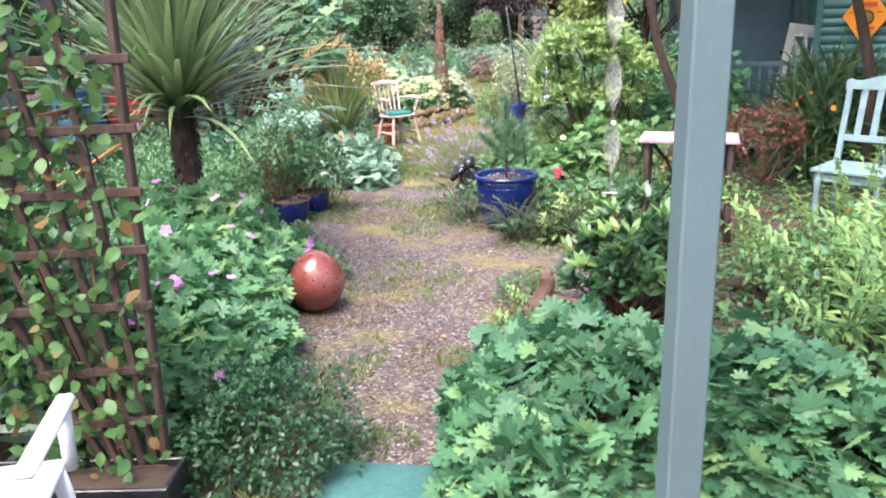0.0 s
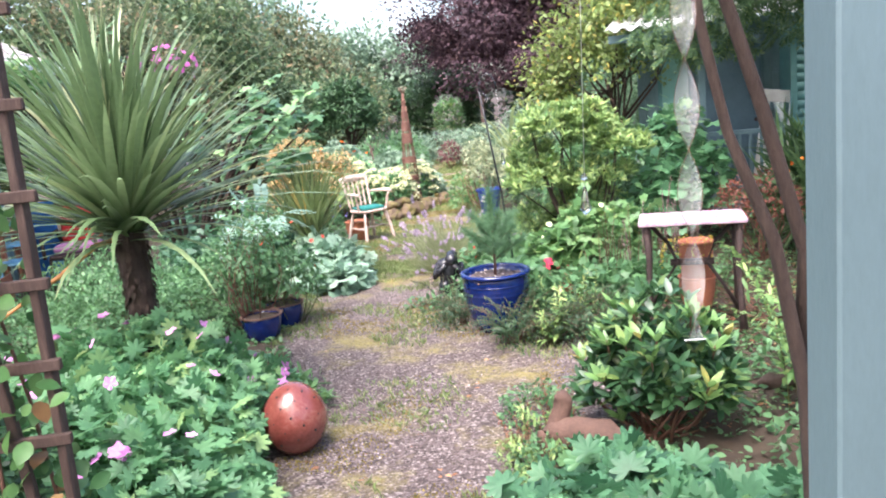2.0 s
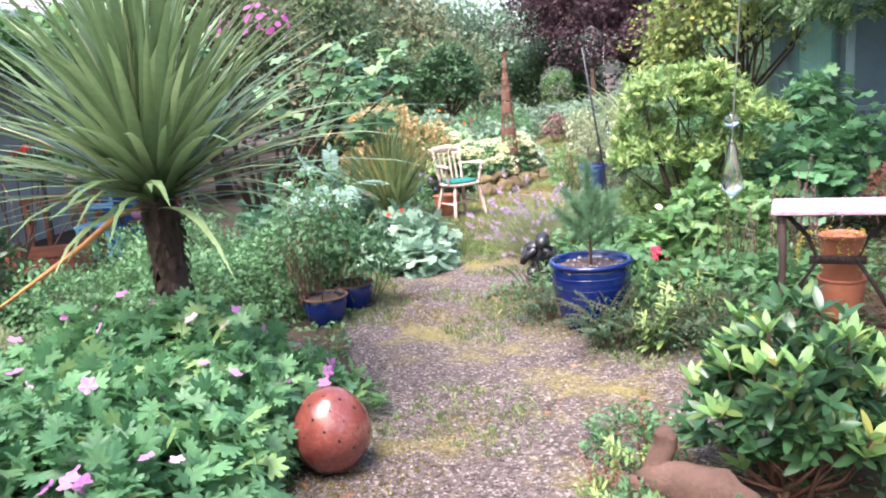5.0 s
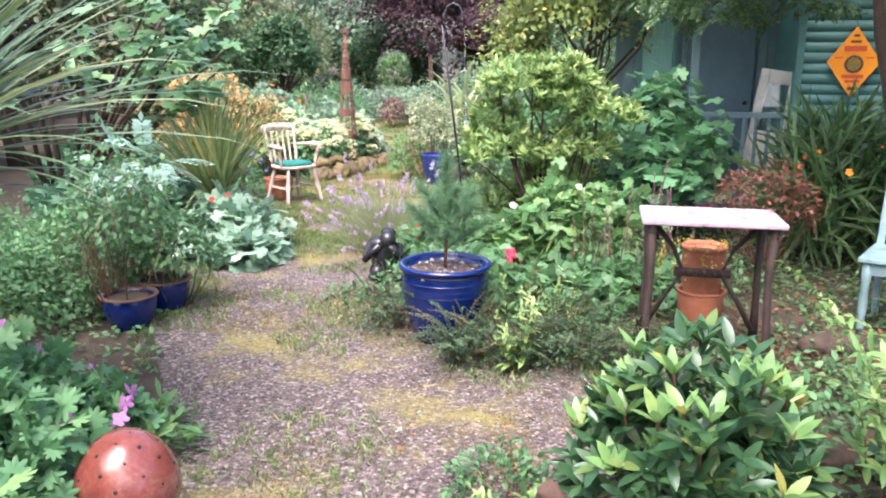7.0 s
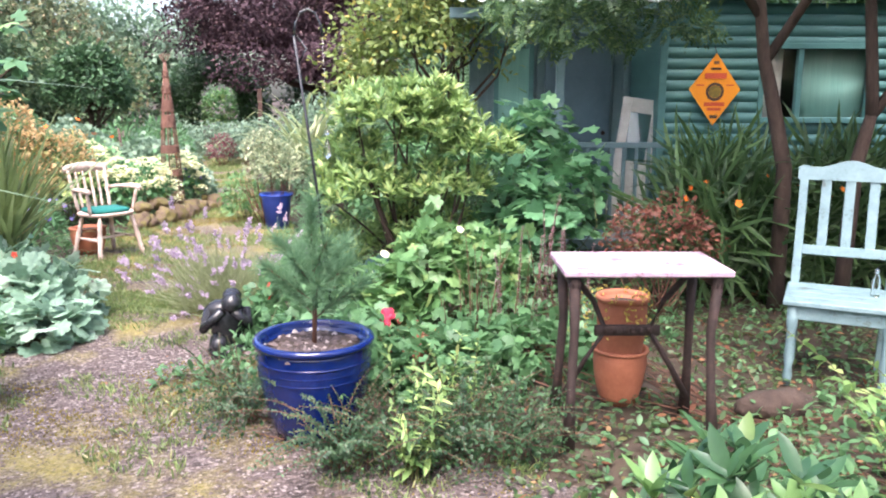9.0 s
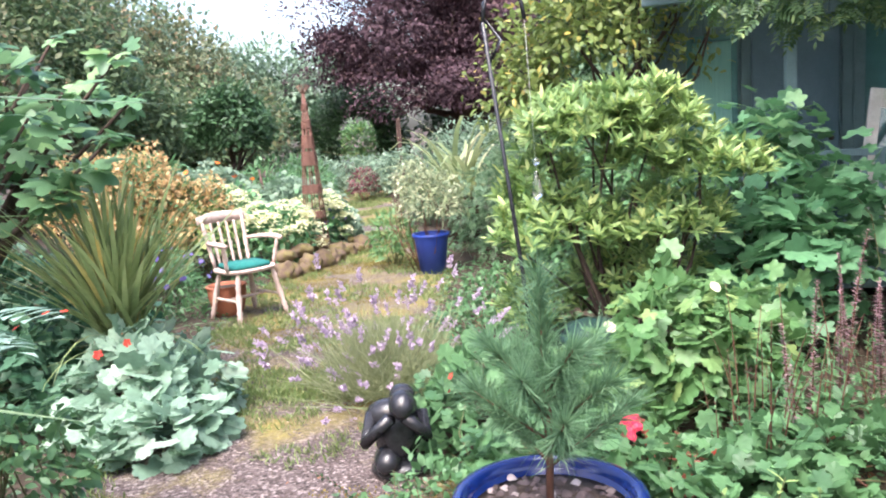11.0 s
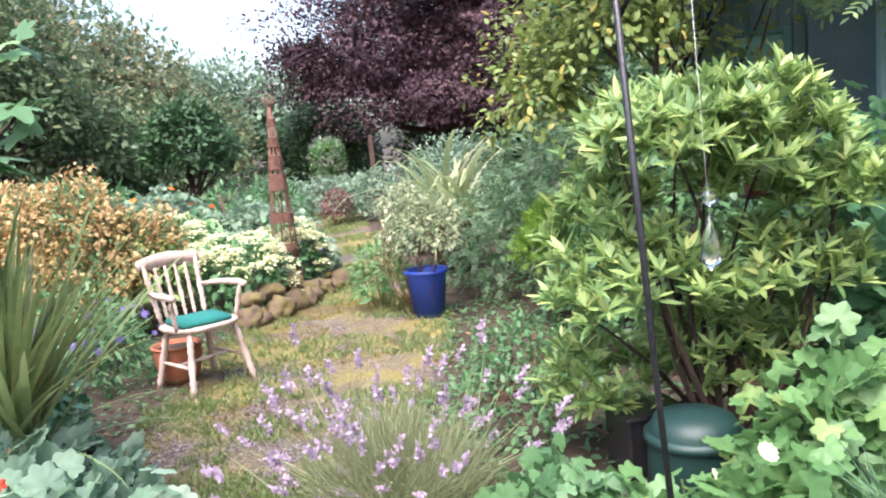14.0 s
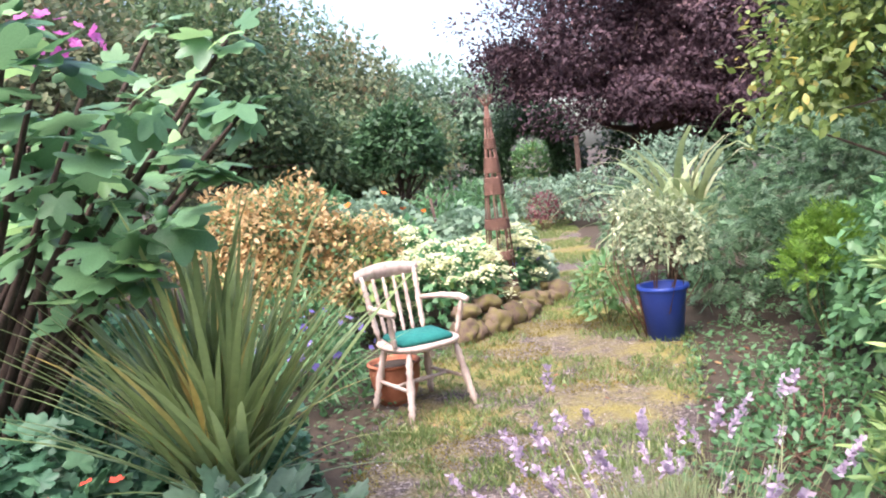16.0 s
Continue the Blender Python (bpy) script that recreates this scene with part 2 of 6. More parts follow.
L_yellowsmall = leafy("yellow_pendant", (0.4, 0.33, 0.06), (0.6, 0.5, 0.12), rough=0.7)
L_conif = leafy("bright_conifer", (0.09, 0.19, 0.03), (0.17, 0.3, 0.05))
L_bluefl = leafy("blue_violet_petal", (0.14, 0.1, 0.35), (0.26, 0.2, 0.5), rough=0.7)

# gravel path: pebbles of several greys with moss and grass patches
M_path, nt, p = mat("mossy_gravel")
tc = nt.nodes.new("ShaderNodeTexCoord")
v = node(nt, "ShaderNodeTexVoronoi", Scale=70.0)
n1 = node(nt, "ShaderNodeTexNoise", Scale=1.3, Detail=7.0, Roughness=0.7)
n2 = node(nt, "ShaderNodeTexNoise", Scale=45.0, Detail=4.0, Roughness=0.8)
n3 = node(nt, "ShaderNodeTexNoise", Scale=0.9, Detail=4.0)
for q in (v, n1, n2, n3):
    nt.links.new(tc.outputs["Object"], q.inputs["Vector"])
sep = nt.nodes.new("ShaderNodeSeparateColor")
nt.links.new(v.outputs["Color"], sep.inputs[0])
peb = ramp(nt, sep.outputs[0], [(0.0, (0.035, 0.024, 0.022)), (0.45, (0.09, 0.066, 0.062)), (0.8, (0.15, 0.115, 0.11)), (1.0, (0.29, 0.245, 0.235))])
mossc = ramp(nt, n2.outputs[0], [(0.3, (0.085, 0.07, 0.02)), (0.5, (0.2, 0.165, 0.045)), (0.7, (0.3, 0.25, 0.09))])
s0 = nt.nodes.new("ShaderNodeSeparateXYZ")
nt.links.new(tc.outputs["Object"], s0.inputs[0])
far = node(nt, "ShaderNodeMapRange")
for i, val in enumerate((6.0, 11.0, 0.0, 0.1)):
    far.inputs[i + 1].default_value = val
nt.links.new(s0.outputs[1], far.inputs[0])
ad = nt.nodes.new("ShaderNodeMath")
ad.operation = "ADD"
nt.links.new(n1.outputs[0], ad.inputs[0])
nt.links.new(far.outputs[0], ad.inputs[1])
mk = node(nt, "ShaderNodeMapRange")
mk.inputs[1].default_value, mk.inputs[2].default_value = 0.5, 0.68
nt.links.new(ad.outputs[0], mk.inputs[0])
mix = nt.nodes.new("ShaderNodeMix")
mix.data_type = "RGBA"
nt.links.new(mk.outputs[0], mix.inputs["Factor"])
nt.links.new(peb, mix.inputs[6])
nt.links.new(mossc, mix.inputs[7])
nt.links.new(mix.outputs[2], p.inputs["Base Color"])
p.inputs["Roughness"].default_value = 0.9
bp = node(nt, "ShaderNodeBump", Strength=0.9, Distance=0.012)
nt.links.new(v.outputs["Distance"], bp.inputs["Height"])
nt.links.new(bp.outputs[0], p.inputs["Normal"])

M_glass, nt, p = mat("clear_glass")
p.inputs["Transmission Weight"].default_value, p.inputs["Roughness"].default_value = 1.0, 0.03
p.inputs["Base Color"].default_value = (0.95, 0.97, 0.97, 1)
M_gauze, nt, p = mat("iridescent_film")
p.inputs["Base Color"].default_value = (0.8, 0.8, 0.78, 1)
p.inputs["Roughness"].default_value, p.inputs["Alpha"].default_value = 0.2, 0.2
p.inputs["Specular IOR Level"].default_value = 0.8


# ---- mesh tools ----
def put(name, me, material, parent=None, label=""):
    me.materials.append(material)
    ob = new(name, me)
    if parent:
        ob.parent = parent
    if label:
        ob["label"] = label
    return ob


def part(name, bm, material, parent=None, label="", smooth=True):
    me = bpy.data.meshes.new(name)
    bm.to_mesh(me)
    bm.free()
    for f in me.polygons:
        f.use_smooth = smooth
    return put(name, me, material, parent, label)


def thing(name, label, category, at=(0, 0, 0), group="", kind="", rz=0.0):
    ob = new(name)
    ob.matrix_basis = pose(*at, 0, 0, rz)
    return tagged(ob, label, category, group, kind)


def box(bm, c, s, rot=None, bevel=0.0):
    m = Matrix.Translation(c) @ (rot or Matrix.Identity(4)) @ Matrix.Diagonal((*s, 1))
    r = bmesh.ops.create_cube(bm, size=1, matrix=m)
    if bevel:
        es = list({e for v in r["verts"] for e in v.link_edges})
        bmesh.ops.bevel(bm, geom=es, offset=bevel, segments=1, affect="EDGES", profile=0.6)
    return bm


def boxm(c, s, rot=None, bevel=0.004):
    return box(bmesh.new(), c, s, rot, bevel)


def tube(bm, pts, radii, seg=8):
    """A round tapered limb through the points."""
    pts = [Vector(q) for q in pts]
    rings = []
    for i, q in enumerate(pts):
        d = (pts[min(i + 1, len(pts) - 1)] - pts[max(i - 1, 0)]).normalized()
        s = d.orthogonal().normalized() if abs(d.z) > 0.95 else d.cross(Vector((0, 0, 1))).normalized()
        u = d.cross(s)
        r = radii[min(i, len(radii) - 1)]
        rings.append([bm.verts.new(q + (s * math.cos(a) + u * math.sin(a)) * r) for a in (2 * math.pi * k / seg for k in range(seg))])
    for a, b in zip(rings, rings[1:]):
        for k in range(seg):
            bm.faces.new((a[k], a[(k + 1) % seg], b[(k + 1) % seg], b[k]))
    bm.faces.new(rings[0][::-1])
    bm.faces.new(rings[-1])
    return bm


def lathe(profile, seg=48, cap=True):
    bm = bmesh.new()
    rings = [[bm.verts.new((r * math.cos(2 * math.pi * k / seg), r * math.sin(2 * math.pi * k / seg), z)) for k in range(seg)] for r, z in profile]
    for a, b in zip(rings, rings[1:]):
        for k in range(seg):
            bm.faces.new((a[k], a[(k + 1) % seg], b[(k + 1) % seg], b[k]))
    if cap and profile[0][0] > 1e-4:
        bm.faces.new(rings[0][::-1])
    if cap and profile[-1][0] > 1e-4:
        bm.faces.new(rings[-1])
    return bm


def blob(rx, ry, rz, amount=0.12, freq=2.0, sub=3, seed=0.0, c=(0, 0, 0)):
    bm = bmesh.new()
    bmesh.ops.create_icosphere(bm, subdivisions=sub, radius=1)
    for q in bm.verts:
        k = 1 + amount * noise.noise(q.co * freq + Vector((seed, seed * 1.7, 0)))
        q.co = Vector((q.co.x * rx * k, q.co.y * ry * k, q.co.z * rz * k)) + Vector(c)
    return bm


# leaf outlines: length along +y from the stalk, width along x, upper face +z
def lance(width=0.3, fold=0.1, bend=0.15, n=4):
    V, F = [], []
    for i in range(n + 1):
        t = i / n
        w = width * 0.5 * math.sin(math.pi * min(1, 0.06 + t * 0.94)) ** 0.8
        z = -bend * t * t
        V += [(-w, t, z + fold * w * 2), (0, t, z), (w, t, z + fold * w * 2)]
    for i in range(n):
        a = 3 * i
        F += [(a, a + 1, a + 4, a + 3), (a + 1, a + 2, a + 5, a + 4)]
    return np.array(V), F


def palm(lobes=5, deep=0.5, sweep=250, fold=0.12, droop=0.2, teeth=True):
    """A lobed leaf: an outline round the stalk's end, in a fan."""
    V, F = [(0, 0.28, 0)], []
    n = lobes * 4
    for i in range(n + 1):
        a = radians(-sweep / 2 + sweep * i / n)
        k = i % 4
        r = 0.72 if k == 2 else (0.72 * (1 - deep) if k == 0 else 0.72 * (1 - deep * 0.35))
        r *= 0.72 + 0.28 * math.cos(a * 0.6)
        V.append((r * math.sin(a), 0.28 + r * math.cos(a), -droop * r * r + (fold * r if k == 2 else -fold * 0.4)))
    for i in range(1, n + 1):
        F.append((0, i, i + 1))
    return np.array(V), F


def feather(pairs=5, w=0.13, ll=0.34, droop=0.25):
    """A leaf of paired leaflets along a rib."""
    V, F = [], []
    lv, lf = lance(w / ll, 0.1, 0.1, 2)
    for i in range(pairs + 1):
        t = 0.15 + 0.7 * i / pairs
        for sgn in ((1, -1) if i < pairs else (0,)):
            a = radians(62) * sgn
            l = ll * (1 - 0.35 * abs(t - 0.45))
            R = np.array([[math.cos(a), math.sin(a), 0], [-math.sin(a), math.cos(a), 0], [0, 0, 1]])
            o = len(V)
            for q in (lv * l) @ R.T:
                V.append((q[0], q[1] + t, q[2] - droop * t * t))
            F += [tuple(o + k for k in f) for f in lf]
    return np.array(V), F


LANCE, NARROW, OVAL = lance(), lance(0.16, 0.12, 0.25), lance(0.55, 0.1, 0.12, 3)
NEEDLE = (np.array([(-0.02, 0, 0), (0.02, 0, 0), (0, 1, -0.05)]), [(0, 1, 2)])
SMALL = lance(0.6, 0.15, 0.1, 2)
TINY = (np.array([(0, 0, 0), (0.3, 0.5, 0.05), (0, 1, -0.05), (-0.3, 0.5, 0.05)]), [(0, 1, 2), (0, 2, 3)])
GERAN, ANEM, CURR, ROUNDL = palm(7, 0.42, 262, 0.05), palm(7, 0.36, 245, 0.05), palm(5, 0.26, 265, 0.08), palm(7, 0.2, 300, 0.06)
FERN = feather()
PETALS = palm(5, 0.3, 330, 0.05, -0.2)


def unit(a):
    return a / np.maximum(np.linalg.norm(a, axis=-1, keepdims=True), 1e-9)


def scatter(name, template, P, D, Nrm, S, material, parent=None, label="", smooth=True):
    """One mesh of many leaves: template set at P, pointing along D, upper face towards Nrm, of length S."""
    V, F = template
    P, D, Nrm = np.asarray(P), unit(np.asarray(D)), np.asarray(Nrm)
    X = unit(np.cross(D, Nrm))
    Z = np.cross(X, D)
    S = np.asarray(S).reshape(-1, 1, 1)
    co = P[:, None, :] + S * (V[None, :, 0:1] * X[:, None] + V[None, :, 1:2] * D[:, None] + V[None, :, 2:3] * Z[:, None])
    n, k = len(P), len(V)
    idx = np.concatenate([np.array(f) for f in F])
    lens = np.array([len(f) for f in F])
    loops = (idx[None, :] + (np.arange(n) * k)[:, None]).ravel()
    tot = np.tile(lens, n)
    me = bpy.data.meshes.new(name)
    me.vertices.add(n * k)
    me.vertices.foreach_set("co", co.ravel().astype(np.float32))
    me.loops.add(len(loops))
    me.loops.foreach_set("vertex_index", loops.astype(np.int32))
    me.polygons.add(len(tot))
    me.polygons.foreach_set("loop_start", np.concatenate([[0], np.cumsum(tot)[:-1]]).astype(np.int32))
    me.polygons.foreach_set("loop_total", tot.astype(np.int32))
    me.update(calc_edges=True)
    if smooth:
        me.polygons.foreach_set("use_smooth", np.ones(len(tot), bool))
    ob = put(name, me, material, parent, label)
    if parent:
        ob["kind"] = "stuff"
    return ob


def shell(c, r, n, inner=0.55, low=-0.5, lump=0.25, freq=1.6):
    """Points in the lumpy outer layer of a mound, and their outward directions."""
    d = unit(RNG.normal(size=(int(n * 2.2), 3)))
    d = d[d[:, 2] > low][:n]
    ph = RNG.uniform(0, 6.28, 6)
    b = np.sin(d[:, 0] * 3.1 * freq + ph[0]) * np.sin(d[:, 1] * 2.7 * freq + ph[1]) + 0.6 * np.sin(d[:, 2] * 5.3 * freq + ph[2] + d[:, 0] * 4) * np.sin(d[:, 1] * 6 * freq + ph[3])
    k = inner + (1 - inner) * np.sqrt(RNG.uniform(size=len(d)))
    k = (k * (1 + lump * 0.6 * b))[:, None]
    return np.asarray(c) + d * k * np.asarray(r), d


def foliage(parent, blobs, template, size, material, density, name="foliage", droop=0.2, out=0.8, up=0.8, inner=0.5, low=-0.5, floor=0.02, jitter=0.7, lump=0.25, label=""):
    """Leaves over a group of mounds (centre, radii); density: leaves per square metre of mound."""
    PP, DD = [], []
    for c, r in blobs:
        area = 4 * math.pi * ((r[0] * r[1]) ** 1.6 / 3 + (r[0] * r[2]) ** 1.6 / 3 + (r[1] * r[2]) ** 1.6 / 3) ** (1 / 1.6)
        q, d = shell(c, r, max(8, int(area * density)), inner, low, lump)
        PP.append(q)
        DD.append(d)
    P, O = np.concatenate(PP), np.concatenate(DD)
    keep = P[:, 2] > floor
    P, O = P[keep], O[keep]
    n = len(P)
    D = O * out + RNG.normal(size=(n, 3)) * jitter + np.array([0, 0, -droop])
    Nn = O * 0.5 + np.array([0, 0, up]) + RNG.normal(size=(n, 3)) * 0.35
    return scatter(name, template, P, D, Nn, size * RNG.uniform(0.55, 1.25, n), material, parent, label)


def stems(parent, root, tips, r, material, name="branchwork", bend=0.15, seg=5, steps=4):
    bm = bmesh.new()
    for tip in tips:
        a, b = Vector(root), Vector(tip)
        a = a + Vector((RNG.normal() * 0.04, RNG.normal() * 0.04, 0))
        off = Vector((RNG.normal(), RNG.normal(), 0)) * bend * (b - a).length
        pts = [a.lerp(b, k / steps) + off * math.sin(math.pi * k / steps) for k in range(steps + 1)]
        tube(bm, pts, [r * (1 - 0.75 * k / steps) for k in range(steps + 1)], seg)
    return tagged(part(name, bm, material, parent), kind="stuff")


def plant(name, label, category, blobs, template, size, material, density, stem=M_stem, nstem=14, sr=0.006, group="", **kw):
    c0 = np.mean([b[0] for b in blobs], axis=0)
    root = thing(name, label, category, (0, 0, 0), group)
    foliage(root, blobs, template, size, material, density, **kw)
    tips = []
    for i in range(nstem):
        c, r = blobs[i % len(blobs)]
        d = unit(RNG.normal(size=3))
        d[2] = abs(d[2])
        tips.append(np.asarray(c) + d * np.asarray(r) * 0.85)
    stems(root, (c0[0], c0[1], 0), tips, sr, stem)
    return root


def flowers(parent, blobs, n, size, material, name="flower", template=PETALS, lift=0.06, low=0.1):
    cs = RNG.integers(0, len(blobs), n)
    P, O = [], []
    for i in range(n):
        c, r = blobs[cs[i]]
        d = unit(RNG.normal(size=3))
        d[2] = abs(d[2]) * 0.9 + low
        d = unit(d)
        P.append(np.asarray(c) + d * np.asarray(r) * 1.03 + [0, 0, lift])
        O.append(d)
    O = np.array(O)
    D = np.cross(O + RNG.normal(size=(n, 3)) * 0.4, [0.3, 1, 0.2])
    D = unit(D)
    up = O + [0, -0.5, 0.4]
    me = bpy.data.meshes.new("flower")
    me.from_pydata([tuple(q) for q in template[0]], [], template[1])
    me.materials.append(material)
    for i in range(n):
        x = unit(np.cross(D[i], up[i]))
        R = Matrix((x, D[i], np.cross(x, D[i]))).transposed().to_4x4()
        ob = new(name, me)
        ob.parent = parent
        ob.matrix_basis = Matrix.Translation(P[i]) @ R @ Matrix.Scale(size * RNG.uniform(0.8, 1.2), 4)


def tree(name, label, base, trunk_h, blobs, template, size, material, density, r=0.1, limbs=18, bark=M_bark, category="tree", **kw):
    root = thing(name, label, category)
    bm = bmesh.new()
    b = Vector(base)
    top = Vector(np.mean([q[0] for q in blobs], axis=0))
    fork = b + Vector(((top.x - b.x) * 0.3, (top.y - b.y) * 0.3, trunk_h))
    mid = b.lerp(fork, 0.5) + Vector((RNG.normal(), RNG.normal(), 0)) * r * 0.5
    tube(bm, [b, mid, fork, fork.lerp(top, 0.6)], [r * 1.25, r, r * 0.85, r * 0.35], 10)
    part("trunk", bm, bark, root)
    for i in range(limbs):
        c, rr = blobs[i % len(blobs)]
        d = unit(RNG.normal(size=3))
        e = Vector(np.asarray(c) + d * np.asarray(rr) * 0.8)
        s = b.lerp(fork, 0.75 + 0.25 * RNG.uniform()) if i % 2 else fork.lerp(top, 0.5 * RNG.uniform())
        m1 = s.lerp(e, 0.45) + Vector(RNG.normal(size=3)) * 0.08 * (e - s).length
        part("limb", tube(bmesh.new(), [s, m1, e], [r * 0.45, r * 0.25, r * 0.06], 6), bark, root)
    foliage(root, blobs, template, size, material, density, name="crown", **kw)
    return root


def blade(length, width, bend, n=6, twist=0.0):
    """One strap leaf that rises along +z and bows towards +x."""
    bm = bmesh.new()
    prev = None
    for i in range(n + 1):
        t = i / n
        a = bend * t * t
        x = length * (math.sin(a) * t * 0.8)
        z = length * t * (1 - 0.35 * min(1.2, abs(a)) ** 2 * t)
        w = width * 0.5 * (min(1, 0.45 + 2.2 * t) if t < 0.4 else (1 - ((t - 0.4) / 0.6) ** 1.8)) + 0.0006
        row = [bm.verts.new((x + 0.25 * w, -w, z)), bm.verts.new((x, 0, z)), bm.verts.new((x + 0.25 * w, w, z))]
        if prev:
            for k in (0, 1):
                bm.faces.new((prev[k], prev[k + 1], row[k + 1], row[k]))
        prev = row
    me = bpy.data.meshes.new("leaf")
    bm.to_mesh(me)
    bm.free()
    for f in me.polygons:
        f.use_smooth = True
    return me


def rosette(parent, at, n, length, width, tilt, bend, material, spread=0.03, power=0.8):
    """Strap leaves from one crown, each a part; tilt: degrees from upright, least and most."""
    shapes = [blade(length * k, width * (0.8 + 0.1 * i), bend * (0.6 + 0.25 * i)) for i, k in enumerate((1.0, 0.9, 1.08, 0.8))]
    for me in shapes:
        me.materials.append(material)
    for i in range(n):
        t = (i + 0.5) / n
        ob = new("leaf", shapes[i % 4])
        ob.parent = parent
        a = i * 137.5 + RNG.normal() * 12
        tl = tilt[0] + (tilt[1] - tilt[0]) * t ** power + RNG.normal() * 5
        k = 0.8 + 0.25 * RNG.uniform()
        ob.matrix_basis = (Matrix.Translation(Vector(at) + Vector((RNG.normal() * spread, RNG.normal() * spread, -0.1 * t * (tilt[1] > 80))))
                           @ pose(0, 0, 0, 0, 0, a) @ pose(0, 0, 0, 0, tl, 0) @ Matrix.Diagonal((k, k, k, 1)))

def wands(parent, areas, n, h, leaf, size, material, gap=0.035, r=0.004, arch=0.5, stem=M_stem):
    """Arching stems with leaves in pairs all along, over round areas (centre, radius)."""
    P, D, Nn, S, bm = [], [], [], [], bmesh.new()
    for i in range(n):
        (cx, cy), rr = areas[i % len(areas)]
        a, k = RNG.uniform(0, 6.283), rr * math.sqrt(RNG.uniform())
        o = np.array([cx + k * math.cos(a), cy + k * math.sin(a), 0.0])
        a2 = a + RNG.normal() * 0.8
        side = np.array([math.cos(a2), math.sin(a2), 0.0])
        L = h * RNG.uniform(0.55, 1.12)
        lean = arch * RNG.uniform(0.3, 1.3)
        pts = [o + side * (L * lean * t ** 2) + np.array([0, 0, L * (t - 0.42 * lean * t ** 3)]) for t in np.linspace(0, 1, 7)]
        tube(bm, pts, [r, r, r * 0.9, r * 0.8, r * 0.65, r * 0.5, r * 0.3], 5)
        m = int(L * 0.8 / gap)
        for j in range(m):
            t = 0.2 + 0.8 * (j + 0.5) / m
            q = t * 6
            b = min(int(q), 5)
            p0 = pts[b] + (pts[b + 1] - pts[b]) * (q - b)
            ax = unit(pts[b + 1] - pts[b])
            x = unit(np.cross(ax, [0.31, 0.2, 0.9] if j % 2 else [0.9, -0.3, 0.2]))
            for sg in (-1, 1):
                P.append(p0)
                D.append(x * sg + ax * RNG.uniform(0.2, 0.8) + RNG.normal(size=3) * 0.2 + [0, 0, -0.1])
                Nn.append(ax * 0.7 + np.array([0, 0, 0.8]) + RNG.normal(size=3) * 0.2)
                S.append(size * (1.1 - 0.55 * t) * RNG.uniform(0.75, 1.2))
    scatter("foliage", leaf, P, D, Nn, S, material, parent)
    return tagged(part("branchwork", bm, stem, parent), kind="stuff")


# ---- ground and path ----
bm = bmesh.new()
bmesh.ops.create_grid(bm, x_segments=60, y_segments=60, size=400)
tagged(part("ground", bm, M_soil), "dark brown garden soil under the plants", "ground", kind="structure")
EDGE = [(-3.2, -1.2, 1.6), (0.6, -0.1, 1.0), (1.7, -0.1, 0.75), (3.05, -0.5, 0.9), (3.9, -0.62, 1.5), (4.6, -0.7, 1.6), (5.2, -1.0, 1.0), (6.2, -1.2, 0.4), (7.9, -1.15, -0.05), (9.3, -1.3, 0.3),
        (10.6, -1.35, 0.45), (12.5, -0.6, 0.35), (15.8, -1.25, -0.05), (20.5, -1.6, -0.6), (31, -2.6, -1.0)]
EY, EL, ER = (np.array(c) for c in zip(*EDGE))
bm = bmesh.new()
prev = None
for i in range(240):
    y = -3.2 + 34.2 * i / 239
    l = np.interp(y, EY, EL) + 0.12 * noise.noise((0, y * 1.7, 3)) - 0.05
    r = np.interp(y, EY, ER) + 0.12 * noise.noise((5, y * 1.7, 1)) + 0.05
    row = [bm.verts.new((l + (r - l) * k / 10, y, 0.006 + (0.012 * noise.noise((k * 0.7, y * 2, 0)) + 0.008 if 0 < k < 10 else -0.004))) for k in range(11)]
    if prev:
        for k in range(10):
            bm.faces.new((prev[k], prev[k + 1], row[k + 1], row[k]))
    prev = row
tagged(part("path", bm, M_path), "brown-grey gravel path with yellow moss", "path", kind="structure")


def on_path(n, y0, y1, pad=0.0, power=1.0):
    y = y0 + (y1 - y0) * RNG.uniform(size=n) ** power
    l, r = np.interp(y, EY, EL) - pad, np.interp(y, EY, ER) + pad
    return np.stack([l + (r - l) * RNG.uniform(size=n), y, np.full(n, 0.012)], 1)


def patchy(P, scale, cut):
    k = np.array([noise.noise((q[0] * scale, q[1] * scale, 7.3)) for q in P])
    return P[k > cut]


OCT = (np.array([(0.5, 0, 0), (0, 0.42, 0), (-0.5, 0.05, 0), (0, -0.4, 0), (0.05, 0, 0.32)]), [(0, 1, 4), (1, 2, 4), (2, 3, 4), (3, 0, 4)])
P = on_path(26000, 1.0, 11, 0.1, 1.2)
n = len(P)
tagged(scatter("gravel", OCT, P, np.c_[RNG.normal(size=(n, 2)), np.zeros(n)], np.tile([0, 0, 1.0], (n, 1)) + RNG.normal(size=(n, 3)) * 0.25, RNG.uniform(0.008, 0.024, n), L_stone, smooth=False), "loose brown-grey gravel stones on the path", "gravel", kind="stuff")


def tufts(name, P, per, h, material, label, cat):
    P = np.repeat(P, per, 0) + np.c_[RNG.normal(size=(len(P) * per, 2)) * 0.02, np.zeros(len(P) * per)]
    n = len(P)
    D = RNG.normal(size=(n, 3)) * 0.55 + [0, 0, 1]
    tagged(scatter(name, NARROW if h > 0.03 else TINY, P, D, RNG.normal(size=(n, 3)), h * RNG.uniform(0.4, 1.2, n), material), label, cat, kind="stuff")


